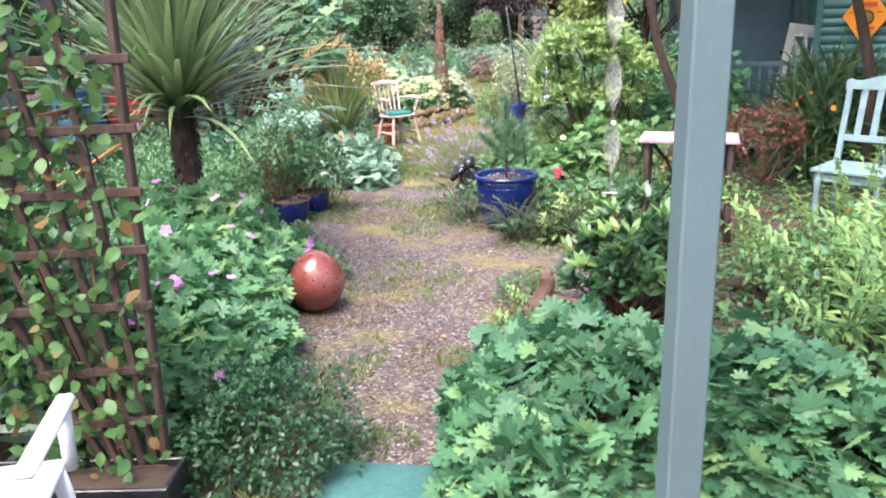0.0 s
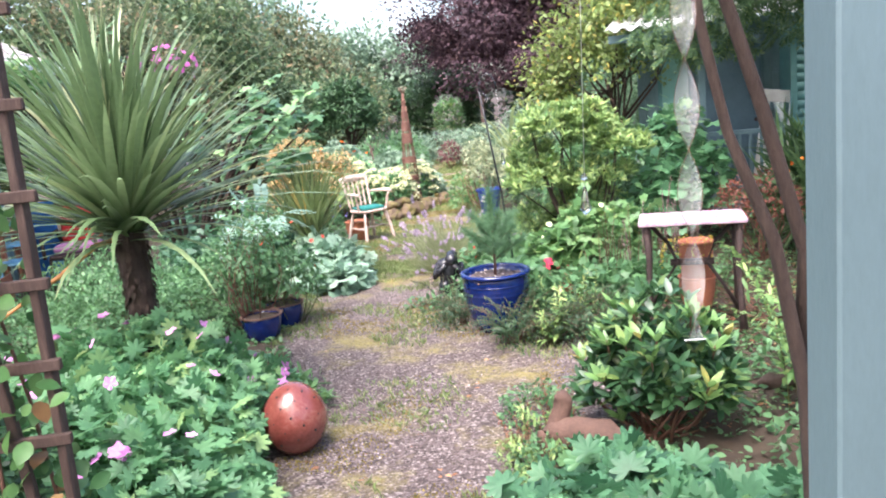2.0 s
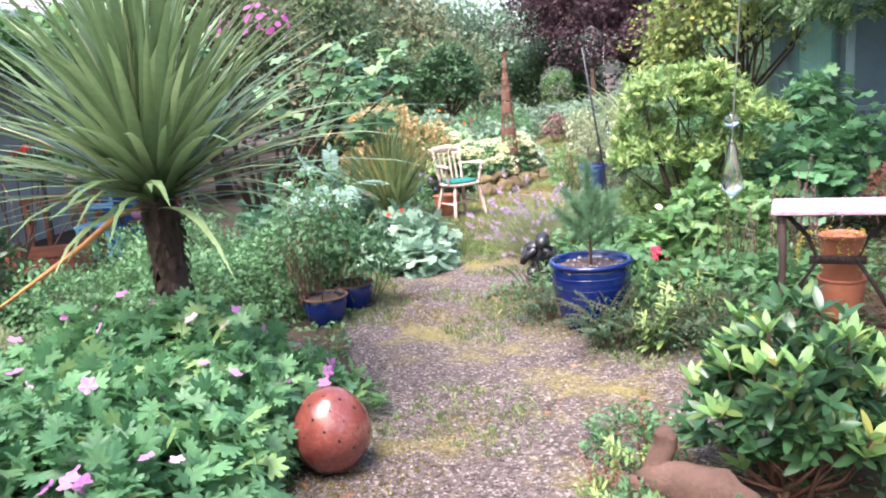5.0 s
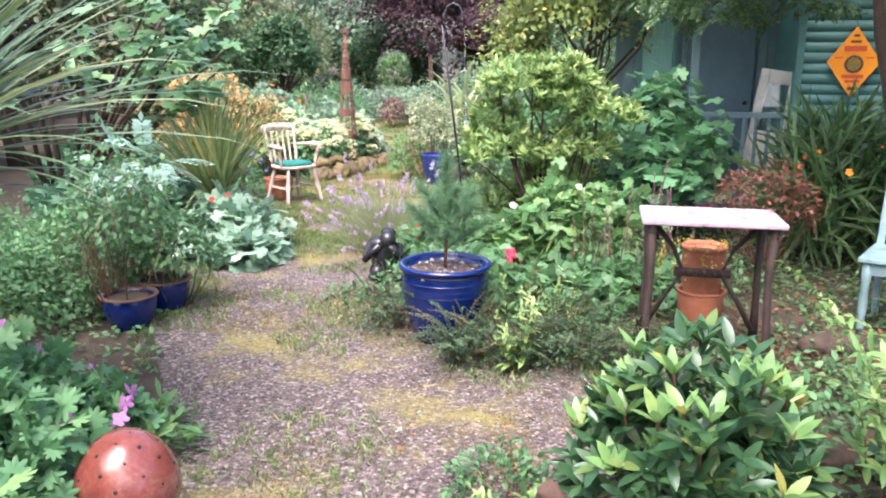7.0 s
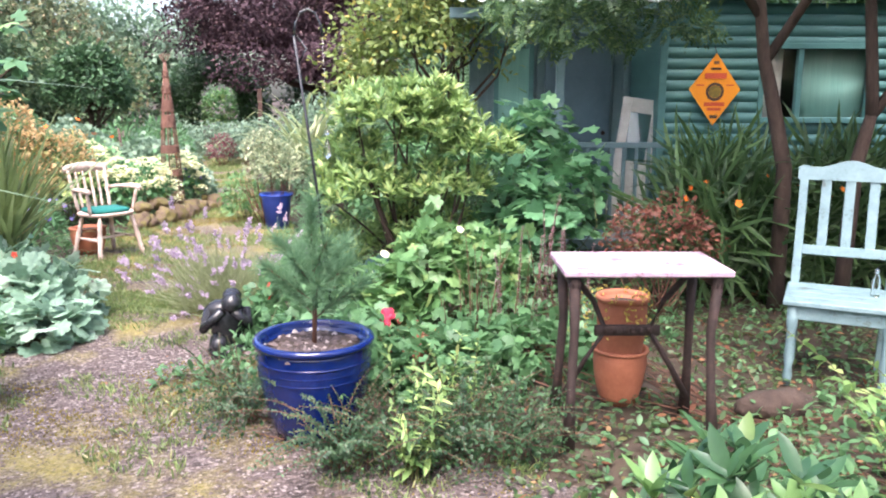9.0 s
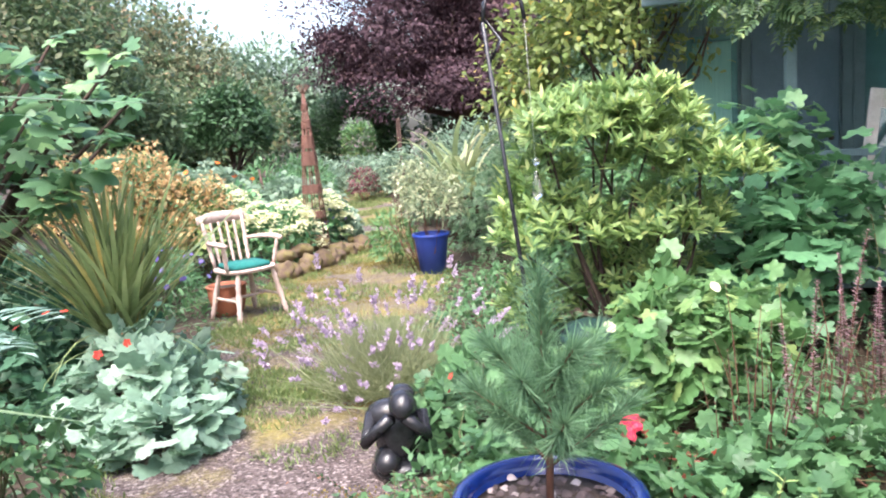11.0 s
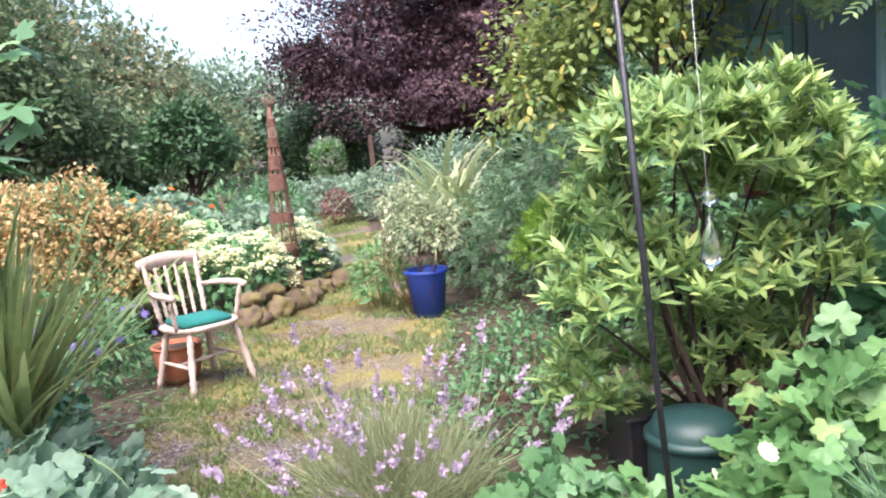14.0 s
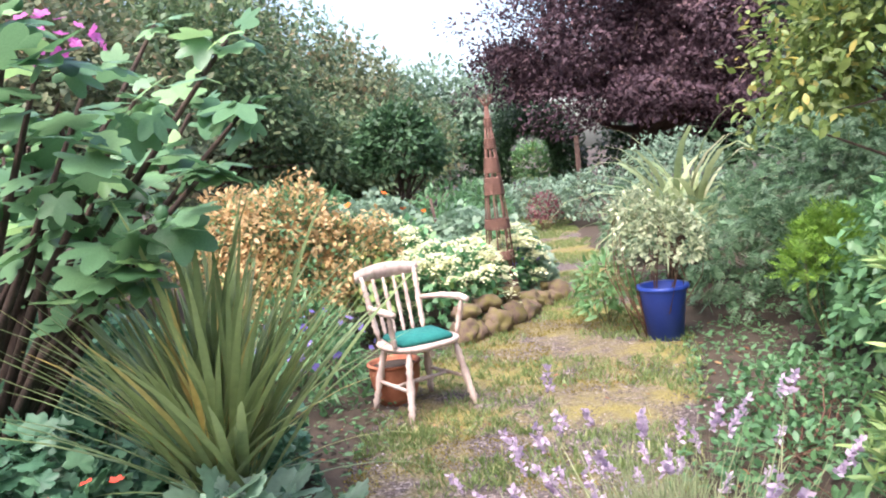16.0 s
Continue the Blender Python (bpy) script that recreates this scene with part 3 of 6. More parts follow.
tufts("grass", patchy(on_path(5200, 1.2, 9.3, 0.15), 2.2, 0.13), 7, 0.045, L_grass, "short grass tufts growing through the gravel", "grass")
far_lawn = on_path(9000, 7.5, 30, 0.1, 1.4)
tufts("lawn_grass", patchy(far_lawn, 1.7, 0.05), 8, 0.05, L_grass, "thin yellow-green grass on the path", "grass")
tufts("moss", patchy(on_path(22000, 2, 12, 0.1), 1.5, 0.12), 4, 0.014, L_moss, "yellow moss over the gravel", "moss")
P = np.concatenate([on_path(420, 2, 12, 0.5), np.c_[RNG.uniform(1.2, 4, (500, 1)), RNG.uniform(3.4, 6.8, (500, 1)), np.full((500, 1), 0.015)]])
n = len(P)
tagged(scatter("fallen_leaves", OVAL, P, np.c_[RNG.normal(size=(n, 2)), np.zeros(n)], np.tile([0, 0, 1.0], (n, 1)) + RNG.normal(size=(n, 3)) * 0.3, RNG.uniform(0.02, 0.06, n), L_dead), "brown fallen leaves on the ground", "leaves", kind="stuff")
n = 42000
P = np.c_[RNG.uniform(-4.5, 4.5, n), RNG.uniform(0.8, 14, n), RNG.uniform(0.01, 0.05, n)]
out = (P[:, 0] < np.interp(P[:, 1], EY, EL)) | (P[:, 0] > np.interp(P[:, 1], EY, ER))
P = patchy(P[out], 0.9, -0.4)
n = len(P)
tagged(scatter("ground_cover", OVAL, P, np.c_[RNG.normal(size=(n, 2)), RNG.uniform(0, 0.6, n)], np.tile([0, 0, 1.0], (n, 1)) + RNG.normal(size=(n, 3)) * 0.4, RNG.uniform(0.02, 0.06, n), L_herb), "small green weeds covering the soil", "weeds", kind="stuff")
# leaf litter and weeds on the bare soil by the chairs
n = 5200
P = np.c_[RNG.uniform(1.3, 4.6, n), RNG.uniform(3.4, 7.2, n), RNG.uniform(0.01, 0.05, n)]
# leaf colours darkened to carry the shade under the shed tree
tagged(scatter("soil_weeds", OVAL, P, np.c_[RNG.normal(size=(n, 2)), RNG.uniform(0, 0.9, n)], np.tile([0, 0, 1.0], (n, 1)) + RNG.normal(size=(n, 3)) * 0.5, RNG.uniform(0.02, 0.055, n), leafy("shaded_litter_leaf", (0.035, 0.08, 0.03), (0.08, 0.125, 0.045), (0.2, 0.08, 0.045))), "weeds and dead leaves on the soil", "weeds", kind="stuff")

# ---- porch, where the walk begins ----
bm = boxm((0.9, -3.3, 1.4), (9, 0.2, 2.8))
tagged(part("wall_south", bm, M_whitepaint, smooth=False), "plain pale rendered house wall", "wall", kind="structure")
post = thing("porch_post", "square grey-green painted timber porch post", "post", (1.34, 0.79, 0), rz=12)
part("shaft", boxm((0, 0, 1.25), (0.086, 0.086, 2.5), None, 0.005), M_green_post, post, smooth=False)
part("foot", boxm((0, 0, 0.03), (0.1, 0.1, 0.06), None, 0.006), M_green_post, post, smooth=False)
bm = boxm((0.4, 0.78, 2.56), (5.4, 0.1, 0.12))
tagged(part("porch_beam", bm, M_green_post, smooth=False), "grey-green painted porch beam", "beam", kind="structure")
bm = boxm((0.4, 1.2, 0.03), (0.46, 0.95, 0.014), None, 0.005)
tagged(part("door_mat", bm, M_mat), "turquoise ribbed rubber mat on the path", "mat")

wc = thing("white_chair", "white moulded plastic garden chair", "chair", (-0.62, 0.72, 0), rz=20)
part("seat", boxm((0, 0, 0.4), (0.46, 0.46, 0.03), None, 0.012), M_white, wc)
for sx in (-1, 1):
    for sy in (-1, 1):
        part("leg", tube(bmesh.new(), [(sx * 0.2, sy * 0.2, 0.4), (sx * 0.24, sy * 0.25, 0)], [0.028, 0.02], 8), M_white, wc)
    part("armrest", boxm((sx * 0.26, 0.0, 0.62), (0.06, 0.46, 0.03), None, 0.012), M_white, wc)
    part("arm_support", tube(bmesh.new(), [(sx * 0.25, 0.2, 0.61), (sx * 0.24, 0.22, 0.38)], [0.025, 0.022], 8), M_white, wc)
bm = bmesh.new()
for k in range(7):
    a, b = -0.22 + 0.44 * k / 7, -0.22 + 0.44 * (k + 0.6) / 7
    box(bm, ((a + b) / 2, -0.25, 0.62), (b - a, 0.02, 0.42), Matrix.Rotation(radians(10), 4, "X"), 0.004)
box(bm, (0, -0.29, 0.85), (0.48, 0.03, 0.07), None, 0.01)
part("backrest", bm, M_white, wc)

# trellis: a fan of uprights with cross slats, overgrown by a vine
tr = thing("trellis", "weathered brown fan trellis with rusty fixings", "trellis")
TT = 2.15


def rail(k, z):
    """A point of the fan: upright k of six, at height z."""
    s = 0.022 + 0.066 * z
    return Vector((-0.39 + 0.02 * z - k * s * 1.25, 1.42 - 0.3 * k * s, z))


for k in range(6):
    a, b = rail(k, 0), rail(k, TT)
    d = (b - a)
    part("upright", boxm((a + b) / 2, (0.034, 0.024, d.length), d.to_track_quat("Z", "Y").to_matrix().to_4x4(), 0.003), M_wood_old, tr, smooth=False)
for z in (0.14, 0.34, 0.54, 0.78, 0.98, 1.18, 1.39, 1.61, 1.83, 2.05):
    a, b = rail(-0.3, z), rail(5.3, z)
    d = b - a
    part("cross_slat", boxm((a + b) / 2 + Vector((0, -0.018, 0)), (0.022, 0.03, d.length), d.to_track_quat("Z", "Y").to_matrix().to_4x4(), 0.003), M_wood_old, tr, smooth=False)
tg = thing("planter_trough", "black plastic planter trough under the trellis", "planter", (-0.72, 1.26, 0), rz=8)
for sx, sy, w, d in ((0, -0.1, 0.86, 0.018), (0, 0.1, 0.86, 0.018), (-0.42, 0, 0.018, 0.19), (0.42, 0, 0.018, 0.19)):
    part("side", boxm((sx, sy, 0.09), (w, d, 0.18), None, 0.004), M_black, tg, smooth=False)
part("soil", boxm((0, 0, 0.14), (0.82, 0.18, 0.02)), M_soil, tg, smooth=False)
vine = thing("climbing_vine", "green climbing vine with some reddened leaves", "vine")
P, D = [], []
for i in range(3000):
    q = rail(RNG.uniform(0.35, 9.5), 0.18 + 2.3 * RNG.uniform() ** 0.75)
    P.append(np.array(q) + RNG.normal(size=3) * [0.05, 0.07, 0.05])
n = len(P)
scatter("foliage", lance(0.7, 0.1, 0.2, 4), P, RNG.normal(size=(n, 3)) + [0, -0.3, -0.6], RNG.normal(size=(n, 3)) * 0.6 + [0.1, -0.5, 0.7], RNG.uniform(0.03, 0.07, n), leafy("vine_leaf", (0.04, 0.12, 0.035), (0.1, 0.21, 0.065), (0.22, 0.12, 0.05)), vine)
stems(vine, (-0.5, 1.4, 0), [np.array(rail(k, 2.1)) + [0, 0.03, 0] for k in (0.6, 1.5, 2.6, 3.4, 4.4)], 0.009, M_stem_red, bend=0.02, steps=8)

plant("trellis_shrub", "dark leafy shrub behind the trellis", "shrub", [((-1.15, 1.85, 0.5), (0.38, 0.3, 0.55)), ((-1.55, 1.95, 0.7), (0.45, 0.35, 0.8))], OVAL, 0.065, L_dark, 520, nstem=20)

# ribbon spinner and glass drop that hang from the beam
rb = thing("ribbon_spinner", "translucent twisted ribbon wind spinner hanging", "wind spinner", (1.17, 1.06, 1.255))
bm = bmesh.new()
prev = None
for i in range(97):
    z = 1.02 * i / 96
    a = i / 96 * math.pi * 6.4 + 0.6
    w = 0.022
    row = [bm.verts.new((k * w * math.cos(a), k * w * math.sin(a), z)) for k in (-1, -0.5, 0, 0.5, 1)]
    if prev:
        for k in range(4):
            bm.faces.new((prev[k], prev[k + 1], row[k + 1], row[k]))
    prev = row
part("ribbon", bm, M_gauze, rb)
for s in (-1, 1):
    part("edge_wire", tube(bmesh.new(), [(s * 0.022 * math.cos(i / 96 * math.pi * 6.4 + 0.6), s * 0.022 * math.sin(i / 96 * math.pi * 6.4 + 0.6), 1.02 * i / 96) for i in range(0, 97, 2)], [0.0005], 5), M_stem_red, rb)
part("cord", tube(bmesh.new(), [(0, 0, 1.02), (0, -0.235, 1.275)], [0.0012], 5), M_iron, rb)
part("weight_bar", boxm((0, 0, 0), (0.04, 0.002, 0.0025), None, 0.0005), M_white, rb)
gd = thing("glass_drop", "clear cut-glass drop hanging on a thread", "ornament", (1.0, 1.3, 1.47))
part("drop", lathe([(0.0, 0), (0.012, 0.012), (0.009, 0.03), (0.004, 0.06), (0.0, 0.064)], 8), M_glass, gd)
part("bead", lathe([(0.0, 0.074), (0.008, 0.08), (0.008, 0.086), (0.0, 0.092)], 8), M_glass, gd)
part("thread", tube(bmesh.new(), [(0, 0, 0.06), (0, -0.48, 1.07)], [0.0006], 4), M_white, gd)
gd2 = thing("glass_drop", "clear cut-glass drop hanging from the crook pole", "ornament", (0.72, 6.07, 1.17))
part("drop", lathe([(0.0, 0), (0.022, 0.02), (0.017, 0.05), (0.007, 0.1), (0.0, 0.106)], 8), M_glass, gd2)
part("bead", lathe([(0.0, 0.12), (0.014, 0.13), (0.014, 0.142), (0.0, 0.152)], 8), M_glass, gd2)
part("thread", tube(bmesh.new(), [(0, 0, 0.1), (-0.01, 0.03, 0.62)], [0.0005], 4), M_white, gd2)

# ---- left bed ----
GB = [((-1.0, 2.6, 0.15), (0.6, 0.85, 0.52)), ((-1.3, 3.4, 0.22), (0.7, 0.5, 0.5)), ((-0.6, 2.15, 0.1), (0.36, 0.5, 0.45)), ((-1.9, 2.7, 0.2), (0.6, 0.8, 0.5)), ((-0.85, 3.7, 0.1), (0.33, 0.35, 0.36))]
gp = plant("geranium_clump", "leafy green geraniums with mauve-pink flowers", "geranium", GB, GERAN, 0.088, L_geran, 560, nstem=60, inner=0.6)
flowers(gp, GB, 70, 0.05, L_pink)
plant("box_bush", "low dense dark green small-leaved bush", "bush", [((-0.08, 1.66, 0.1), (0.36, 0.32, 0.36))], SMALL, 0.027, L_box, 3600, nstem=30, lump=0.4)
plant("iris_patch", "pale strap-leaved plants behind the trellis", "plant", [((-1.5, 1.7, 0.15), (0.5, 0.4, 0.35))], NARROW, 0.3, L_silver, 160, up=0.2, droop=-0.4)

ball = thing("clay_ball", "glazed red-brown clay egg pierced with round holes", "garden ornament", (-0.41, 3.38, 0.19))
bm = bmesh.new()
bmesh.ops.create_uvsphere(bm, u_segments=40, v_segments=28, radius=0.175)
for q in bm.verts:
    q.co.z *= 1.1
    q.co.x *= 1 - 0.5 * max(0, q.co.z) * 0.9
    q.co.y *= 1 - 0.5 * max(0, q.co.z) * 0.9
part("shell", bm, M_ball, ball)
# holes are flat dark discs on the closed shell, their inner shade painted
for i in range(52):
    z = 1 - 1.5 * (i + 0.5) / 52
    a = i * 2.39996
    d = Vector((math.sqrt(1 - z * z) * math.cos(a), math.sqrt(1 - z * z) * math.sin(a), z))
    k = 1 - 0.45 * max(0, d.z * 0.1925)
    c = Vector((d.x * 0.175 * k, d.y * 0.175 * k, d.z * 0.1925))
    hr = 0.0065 if i % 2 else 0.0042
    bm = bmesh.new()
    bmesh.ops.create_cone(bm, cap_ends=True, segments=10, radius1=hr, radius2=hr, depth=0.006, matrix=Matrix.Translation(c * 0.995) @ d.to_track_quat("Z", "Y").to_matrix().to_4x4())
    part("dark_hole_disc", bm, M_hole_shade, ball)
plant("fern_clump", "bright green low ferny weeds beside the ball", "plant", [((-0.6, 3.95, 0.03), (0.22, 0.3, 0.16))], LANCE, 0.09, L_currant, 500, nstem=8)

# cabbage palm
cp = thing("cabbage_palm", "cabbage palm with a dark shaggy trunk", "palm", (-1.36, 3.82, 0))
bm = tube(bmesh.new(), [(0.03, 0, 0), (0.02, 0, 0.4), (0.0, 0, 0.8), (-0.02, 0, 1.18)], [0.095, 0.08, 0.075, 0.085], 16)
for q in bm.verts:
    q.co += Vector((q.co.x, q.co.y, 0)) * 0.35 * noise.noise(q.co * 30)
part("trunk", bm, M_bark, cp)
n = 500
a, z = RNG.uniform(0, 6.28, n), RNG.uniform(0.1, 1.18, n)
scatter("trunk_fibre", TINY, np.c_[np.cos(a) * 0.075, np.sin(a) * 0.075, z], np.c_[np.cos(a) * 0.5, np.sin(a) * 0.5, -np.ones(n)], np.c_[np.cos(a), np.sin(a), np.zeros(n)], RNG.uniform(0.03, 0.08, n), M_bark, cp)
rosette(cp, (-0.02, 0, 1.18), 350, 1.35, 0.046, (2, 76), 0.24, L_cord, power=1.15)
rosette(cp, (-0.02, 0, 1.2), 26, 1.05, 0.04, (74, 86), 0.35, L_cord)

bm = tube(bmesh.new(), [(-1.38, 3.78, 1.16), (-1.55, 3.75, 1.12), (-1.75, 3.72, 0.98), (-2.2, 3.68, 0.72), (-2.6, 3.66, 0.5)], [0.012, 0.018, 0.015, 0.008, 0.004], 6)
part("dead_leaf", bm, M_bamboo, cp, "orange dead leaf").location = (1.36, -3.82, 0)
plant("herb_patch", "dense mid-green bushy herbs in the bed", "herb", [((-2.3, 5.4, 0.2), (0.7, 0.6, 0.42)), ((-3.1, 5.1, 0.15), (0.7, 0.6, 0.38)), ((-1.75, 5.9, 0.2), (0.5, 0.4, 0.45)), ((-2.9, 6.3, 0.2), (0.8, 0.5, 0.5))], SMALL, 0.042, L_herb, 1500, nstem=50, lump=0.4)
plant("rosemary_bush", "grey-green needle-leaved low shrub", "shrub", [((-3.1, 4.0, 0.1), (0.55, 0.45, 0.32))], NEEDLE, 0.07, L_lavstem, 5200, nstem=24, droop=-0.8, jitter=0.4)
plant("leafy_bank", "dense dark green shrubs filling the bed", "shrub", [((-4.0, 4.9, 0.4), (0.6, 0.6, 0.75)), ((-3.4, 2.9, 0.2), (0.8, 0.9, 0.7)), ((-4.9, 3.4, 0.4), (1, 1.2, 1.1))], OVAL, 0.075, L_dark, 420, nstem=24)


def glazed_pot(name, label, at, r, h, material, soil=True, rim=None):
    t = thing(name, label, "plant pot", at)
    part("body", lathe([(r * 0.62, 0), (r * 0.74, h * 0.18), (r * 0.86, h * 0.45), (r * 0.93, h * 0.72), (r * 0.92, h * 0.9), (r * 0.9, h * 0.93), (r * 0.82, h * 0.93), (r * 0.8, h * 0.55), (r * 0.6, h * 0.5)]), material, t)
    part("rim", lathe([(r * 0.9, h * 0.925), (r * 0.985, h * 0.94), (r, h * 0.965), (r * 0.985, h * 0.99), (r * 0.92, h), (r * 0.86, h * 0.985), (r * 0.83, h * 0.93)], cap=False), rim or material, t)
    if soil:
        part("soil", lathe([(0.0, h * 0.9), (r * 0.5, h * 0.91), (r * 0.82, h * 0.89)], 24), M_soil, t)
    return t


for q in ((-1.28, 5.5), (-1.2, 5.85)):
    glazed_pot("small_pot", "small dark blue glazed pot with a pale rim", (*q, 0), 0.17, 0.21, M_bluepot, rim=M_stone)
plant("potted_shrub", "fine-leaved green shrub growing from the small pot", "shrub", [((-1.28, 5.5, 0.75), (0.33, 0.3, 0.42)), ((-1.5, 5.7, 0.55), (0.3, 0.3, 0.3))], SMALL, 0.05, L_herb, 420, M_stem_red, 26, 0.006, inner=0.3, floor=0.22)
plant("potted_plant", "leafy green plant in the small blue pot", "plant", [((-1.12, 5.88, 0.42), (0.26, 0.25, 0.24))], OVAL, 0.06, L_herb, 700, nstem=14, floor=0.2)
plant("lobed_leaf_clump", "pale grey-green round lobed leaves in a mound", "plant", [((-1.2, 7.4, 0.1), (0.42, 0.42, 0.38)), ((-1.0, 7, 0.05), (0.28, 0.3, 0.26))], ROUNDL, 0.1, L_silver, 330, nstem=30, inner=0.65, up=1.2)
plant("silver_fern_shrub", "large silvery grey-green toothed leaves", "shrub", [((-1.32, 5.95, 0.96), (0.2, 0.16, 0.1)), ((-1.5, 6.0, 0.92), (0.18, 0.14, 0.1))], feather(6, 0.2, 0.36, 0.35), 0.24, leafy("silver_leaf", (0.2, 0.33, 0.28), (0.36, 0.5, 0.44), rough=0.6), 42, nstem=12, sr=0.012, inner=0.2, out=1.2, up=1.2)
flowers(thing("fuchsia", "red fuchsia flowers on thin arching stems", "flower"), [((-1.45, 7, 0.35), (0.4, 0.3, 0.3))], 6, 0.032, L_red, "bloom")

ph = thing("spiky_phormium", "spiky olive-green strap-leaved plant", "phormium", (-1.4, 7.65, 0.42))
rosette(ph, (0, 0, 0), 210, 0.98, 0.03, (2, 46), 0.16, L_phorm, 0.04)
rosette(ph, (0, 0, 0), 16, 0.8, 0.014, (60, 95), 0.5, L_phorm, 0.04)
part("base", lathe([(0.07, -0.42), (0.06, -0.2), (0.05, -0.02), (0.02, 0.05)], 20), M_bark, ph)
st = thing("cane_stake", "orange bamboo cane stuck in the bed", "stake", (-1.36, 7.5, 0))
part("cane", tube(bmesh.new(), [(0, 0, 0), (0.03, 0.02, 0.5)], [0.011, 0.011], 8), M_bamboo, st)
plant("bed_foliage", "mixed green leaves under the fig", "plant", [((-2.3, 7.6, 0.15), (0.7, 0.6, 0.5)), ((-1.9, 8.5, 0.1), (0.4, 0.5, 0.4)), ((-2.9, 8.9, 0.2), (0.6, 0.9, 0.7))], CURR, 0.08, leafy("bed_leaf", (0.03, 0.09, 0.05), (0.09, 0.2, 0.12), (0.13, 0.25, 0.14)), 330, nstem=24)

def fig_leaf(deep, droop, lobes=(0.0, 52.3, 108.0)):
    """A fig leaf: rounded lobes with deep bays between them and a shallow fold along the ribs."""
    V, F = [(0, 0.22, 0)], []
    n = 36
    for i in range(n + 1):
        a = -142 + 284 * i / n
        near = min(abs(abs(a) - l) for l in lobes)
        r = (1 - deep * min(1, near / 27) ** 1.3) * (0.78 if abs(a) < 80 else 0.55)
        b = radians(a)
        V.append((r * math.sin(b), 0.22 + r * math.cos(b), -droop * r * r + 0.05 * math.cos(near / 26 * math.pi / 2)))
    for i in range(1, n + 1):
        F.append((0, i, i + 1))
    return np.array(V), F


# fig tree: large lobed leaves, each a part
fg = thing("fig_tree", "fig tree with big lobed leaves and green figs", "fig tree")
bm = bmesh.new()
FT = []
fb = Vector((-3.0, 8.2, 0))
for i in range(15):
    e = Vector((-2.3 + RNG.normal() * 0.45, 7.9 + RNG.normal() * 0.45, 1.85 + RNG.normal() * 0.35))
    m1 = fb.lerp(e, 0.5) + Vector((RNG.normal() * 0.15, RNG.normal() * 0.15, 0.1))
    tube(bm, [fb + Vector((RNG.normal() * 0.05, RNG.normal() * 0.05, 0)), m1, e], [0.035, 0.022, 0.008], 7)
    FT += [m1.lerp(e, s) for s in (0.35, 0.6, 0.8, 1.0)]
for e in ((-1.38, 7.4, 1.36), (-1.22, 7.45, 1.5), (-1.5, 7.6, 1.75), (-1.55, 7.3, 1.62), (-1.75, 7.4, 2.0), (-1.2, 7.8, 1.72), (-1.5, 7.5, 1.25), (-1.6, 7.3, 1.85), (-1.3, 7.9, 1.95)):
    e = Vector(e)
    m1 = fb.lerp(e, 0.55) + Vector((0, 0, 0.15))
    tube(bm, [fb, m1, e], [0.03, 0.018, 0.007], 7)
    FT += [m1.lerp(e, s) for s in (0.5, 0.7, 0.85, 1.0, 1.02)]
part("branch_frame", bm, M_bark, fg)
fm = []
for k in range(3):
    V, F = fig_leaf(0.36 + 0.06 * k, 0.16 + 0.14 * k)
    me = bpy.data.meshes.new("leaf")
    me.from_pydata([tuple(q) for q in V], [], F)
    me.materials.append(L_fig)
    for f in me.polygons:
        f.use_smooth = True
    fm.append(me)
for i, q in enumerate(FT * 3):
    ob = new("leaf", fm[i % 3])
    ob.parent = fg
    d = Vector((RNG.normal() + 0.3, RNG.normal() - 0.3, RNG.normal() * 0.4 - 0.1)).normalized()
    u = Vector((RNG.normal() * 0.4, -0.35 + RNG.normal() * 0.3, 1)).normalized()
    x = d.cross(u).normalized()
    R = Matrix((x, d, x.cross(d))).transposed().to_4x4()
    s = 0.085 + 0.09 * RNG.uniform()
    ob.matrix_basis = Matrix.Translation(q + d * 0.05) @ R @ Matrix.Diagonal((s, s, s, 1))
for i in range(14):
    q = FT[(i * 7) % len(FT)]
    part("fig", blob(0.02, 0.02, 0.027, 0.05, c=q + Vector((0.03, 0, 0.03)), sub=2), L_fig, fg)

# ---- seating corner on the far left, under a lean-to roof ----
ro = thing("lean_to", "lean-to with lichened roof and white gutter", "shed", (-5.2, 7.6, 0), rz=97)
part("roof", boxm((0, 0.85, 3.2), (5.2, 2.6, 0.05), Matrix.Rotation(radians(28), 4, "X")), M_roof, ro, smooth=False)
part("gutter", boxm((0, -0.32, 2.6), (5.3, 0.09, 0.1), None, 0.02), M_fascia, ro)
RT = Matrix.Rotation(radians(28), 4, "X")
slate = bpy.data.meshes.new("slate")
bm = boxm((0, 0, 0), (0.292, 0.3, 0.012), Matrix.Rotation(radians(-3), 4, "X"), 0.003)
bm.to_mesh(slate)
bm.free()
slate.materials.append(M_roof)
for r in range(10):
    for k in range(17):
        ob = new("slate", slate)
        ob.parent = ro
        ob.matrix_basis = Matrix.Translation((0, 0.85, 3.2)) @ RT @ Matrix.Translation((-2.48 + 0.3 * k + 0.15 * (r % 2) + RNG.normal() * 0.004, -1.2 + 0.26 * r + RNG.normal() * 0.006, 0.036)) @ Matrix.Rotation(RNG.normal() * 0.012, 4, "Z")
part("back_wall", boxm((0, 1.5, 1.7), (5.2, 0.12, 3.4)), M_render, ro, smooth=False)
for x in (-1.5, 0.35, 2.2):
    part("post", boxm((x, -0.2, 1.28), (0.08, 0.08, 2.56)), M_trim, ro, smooth=False)
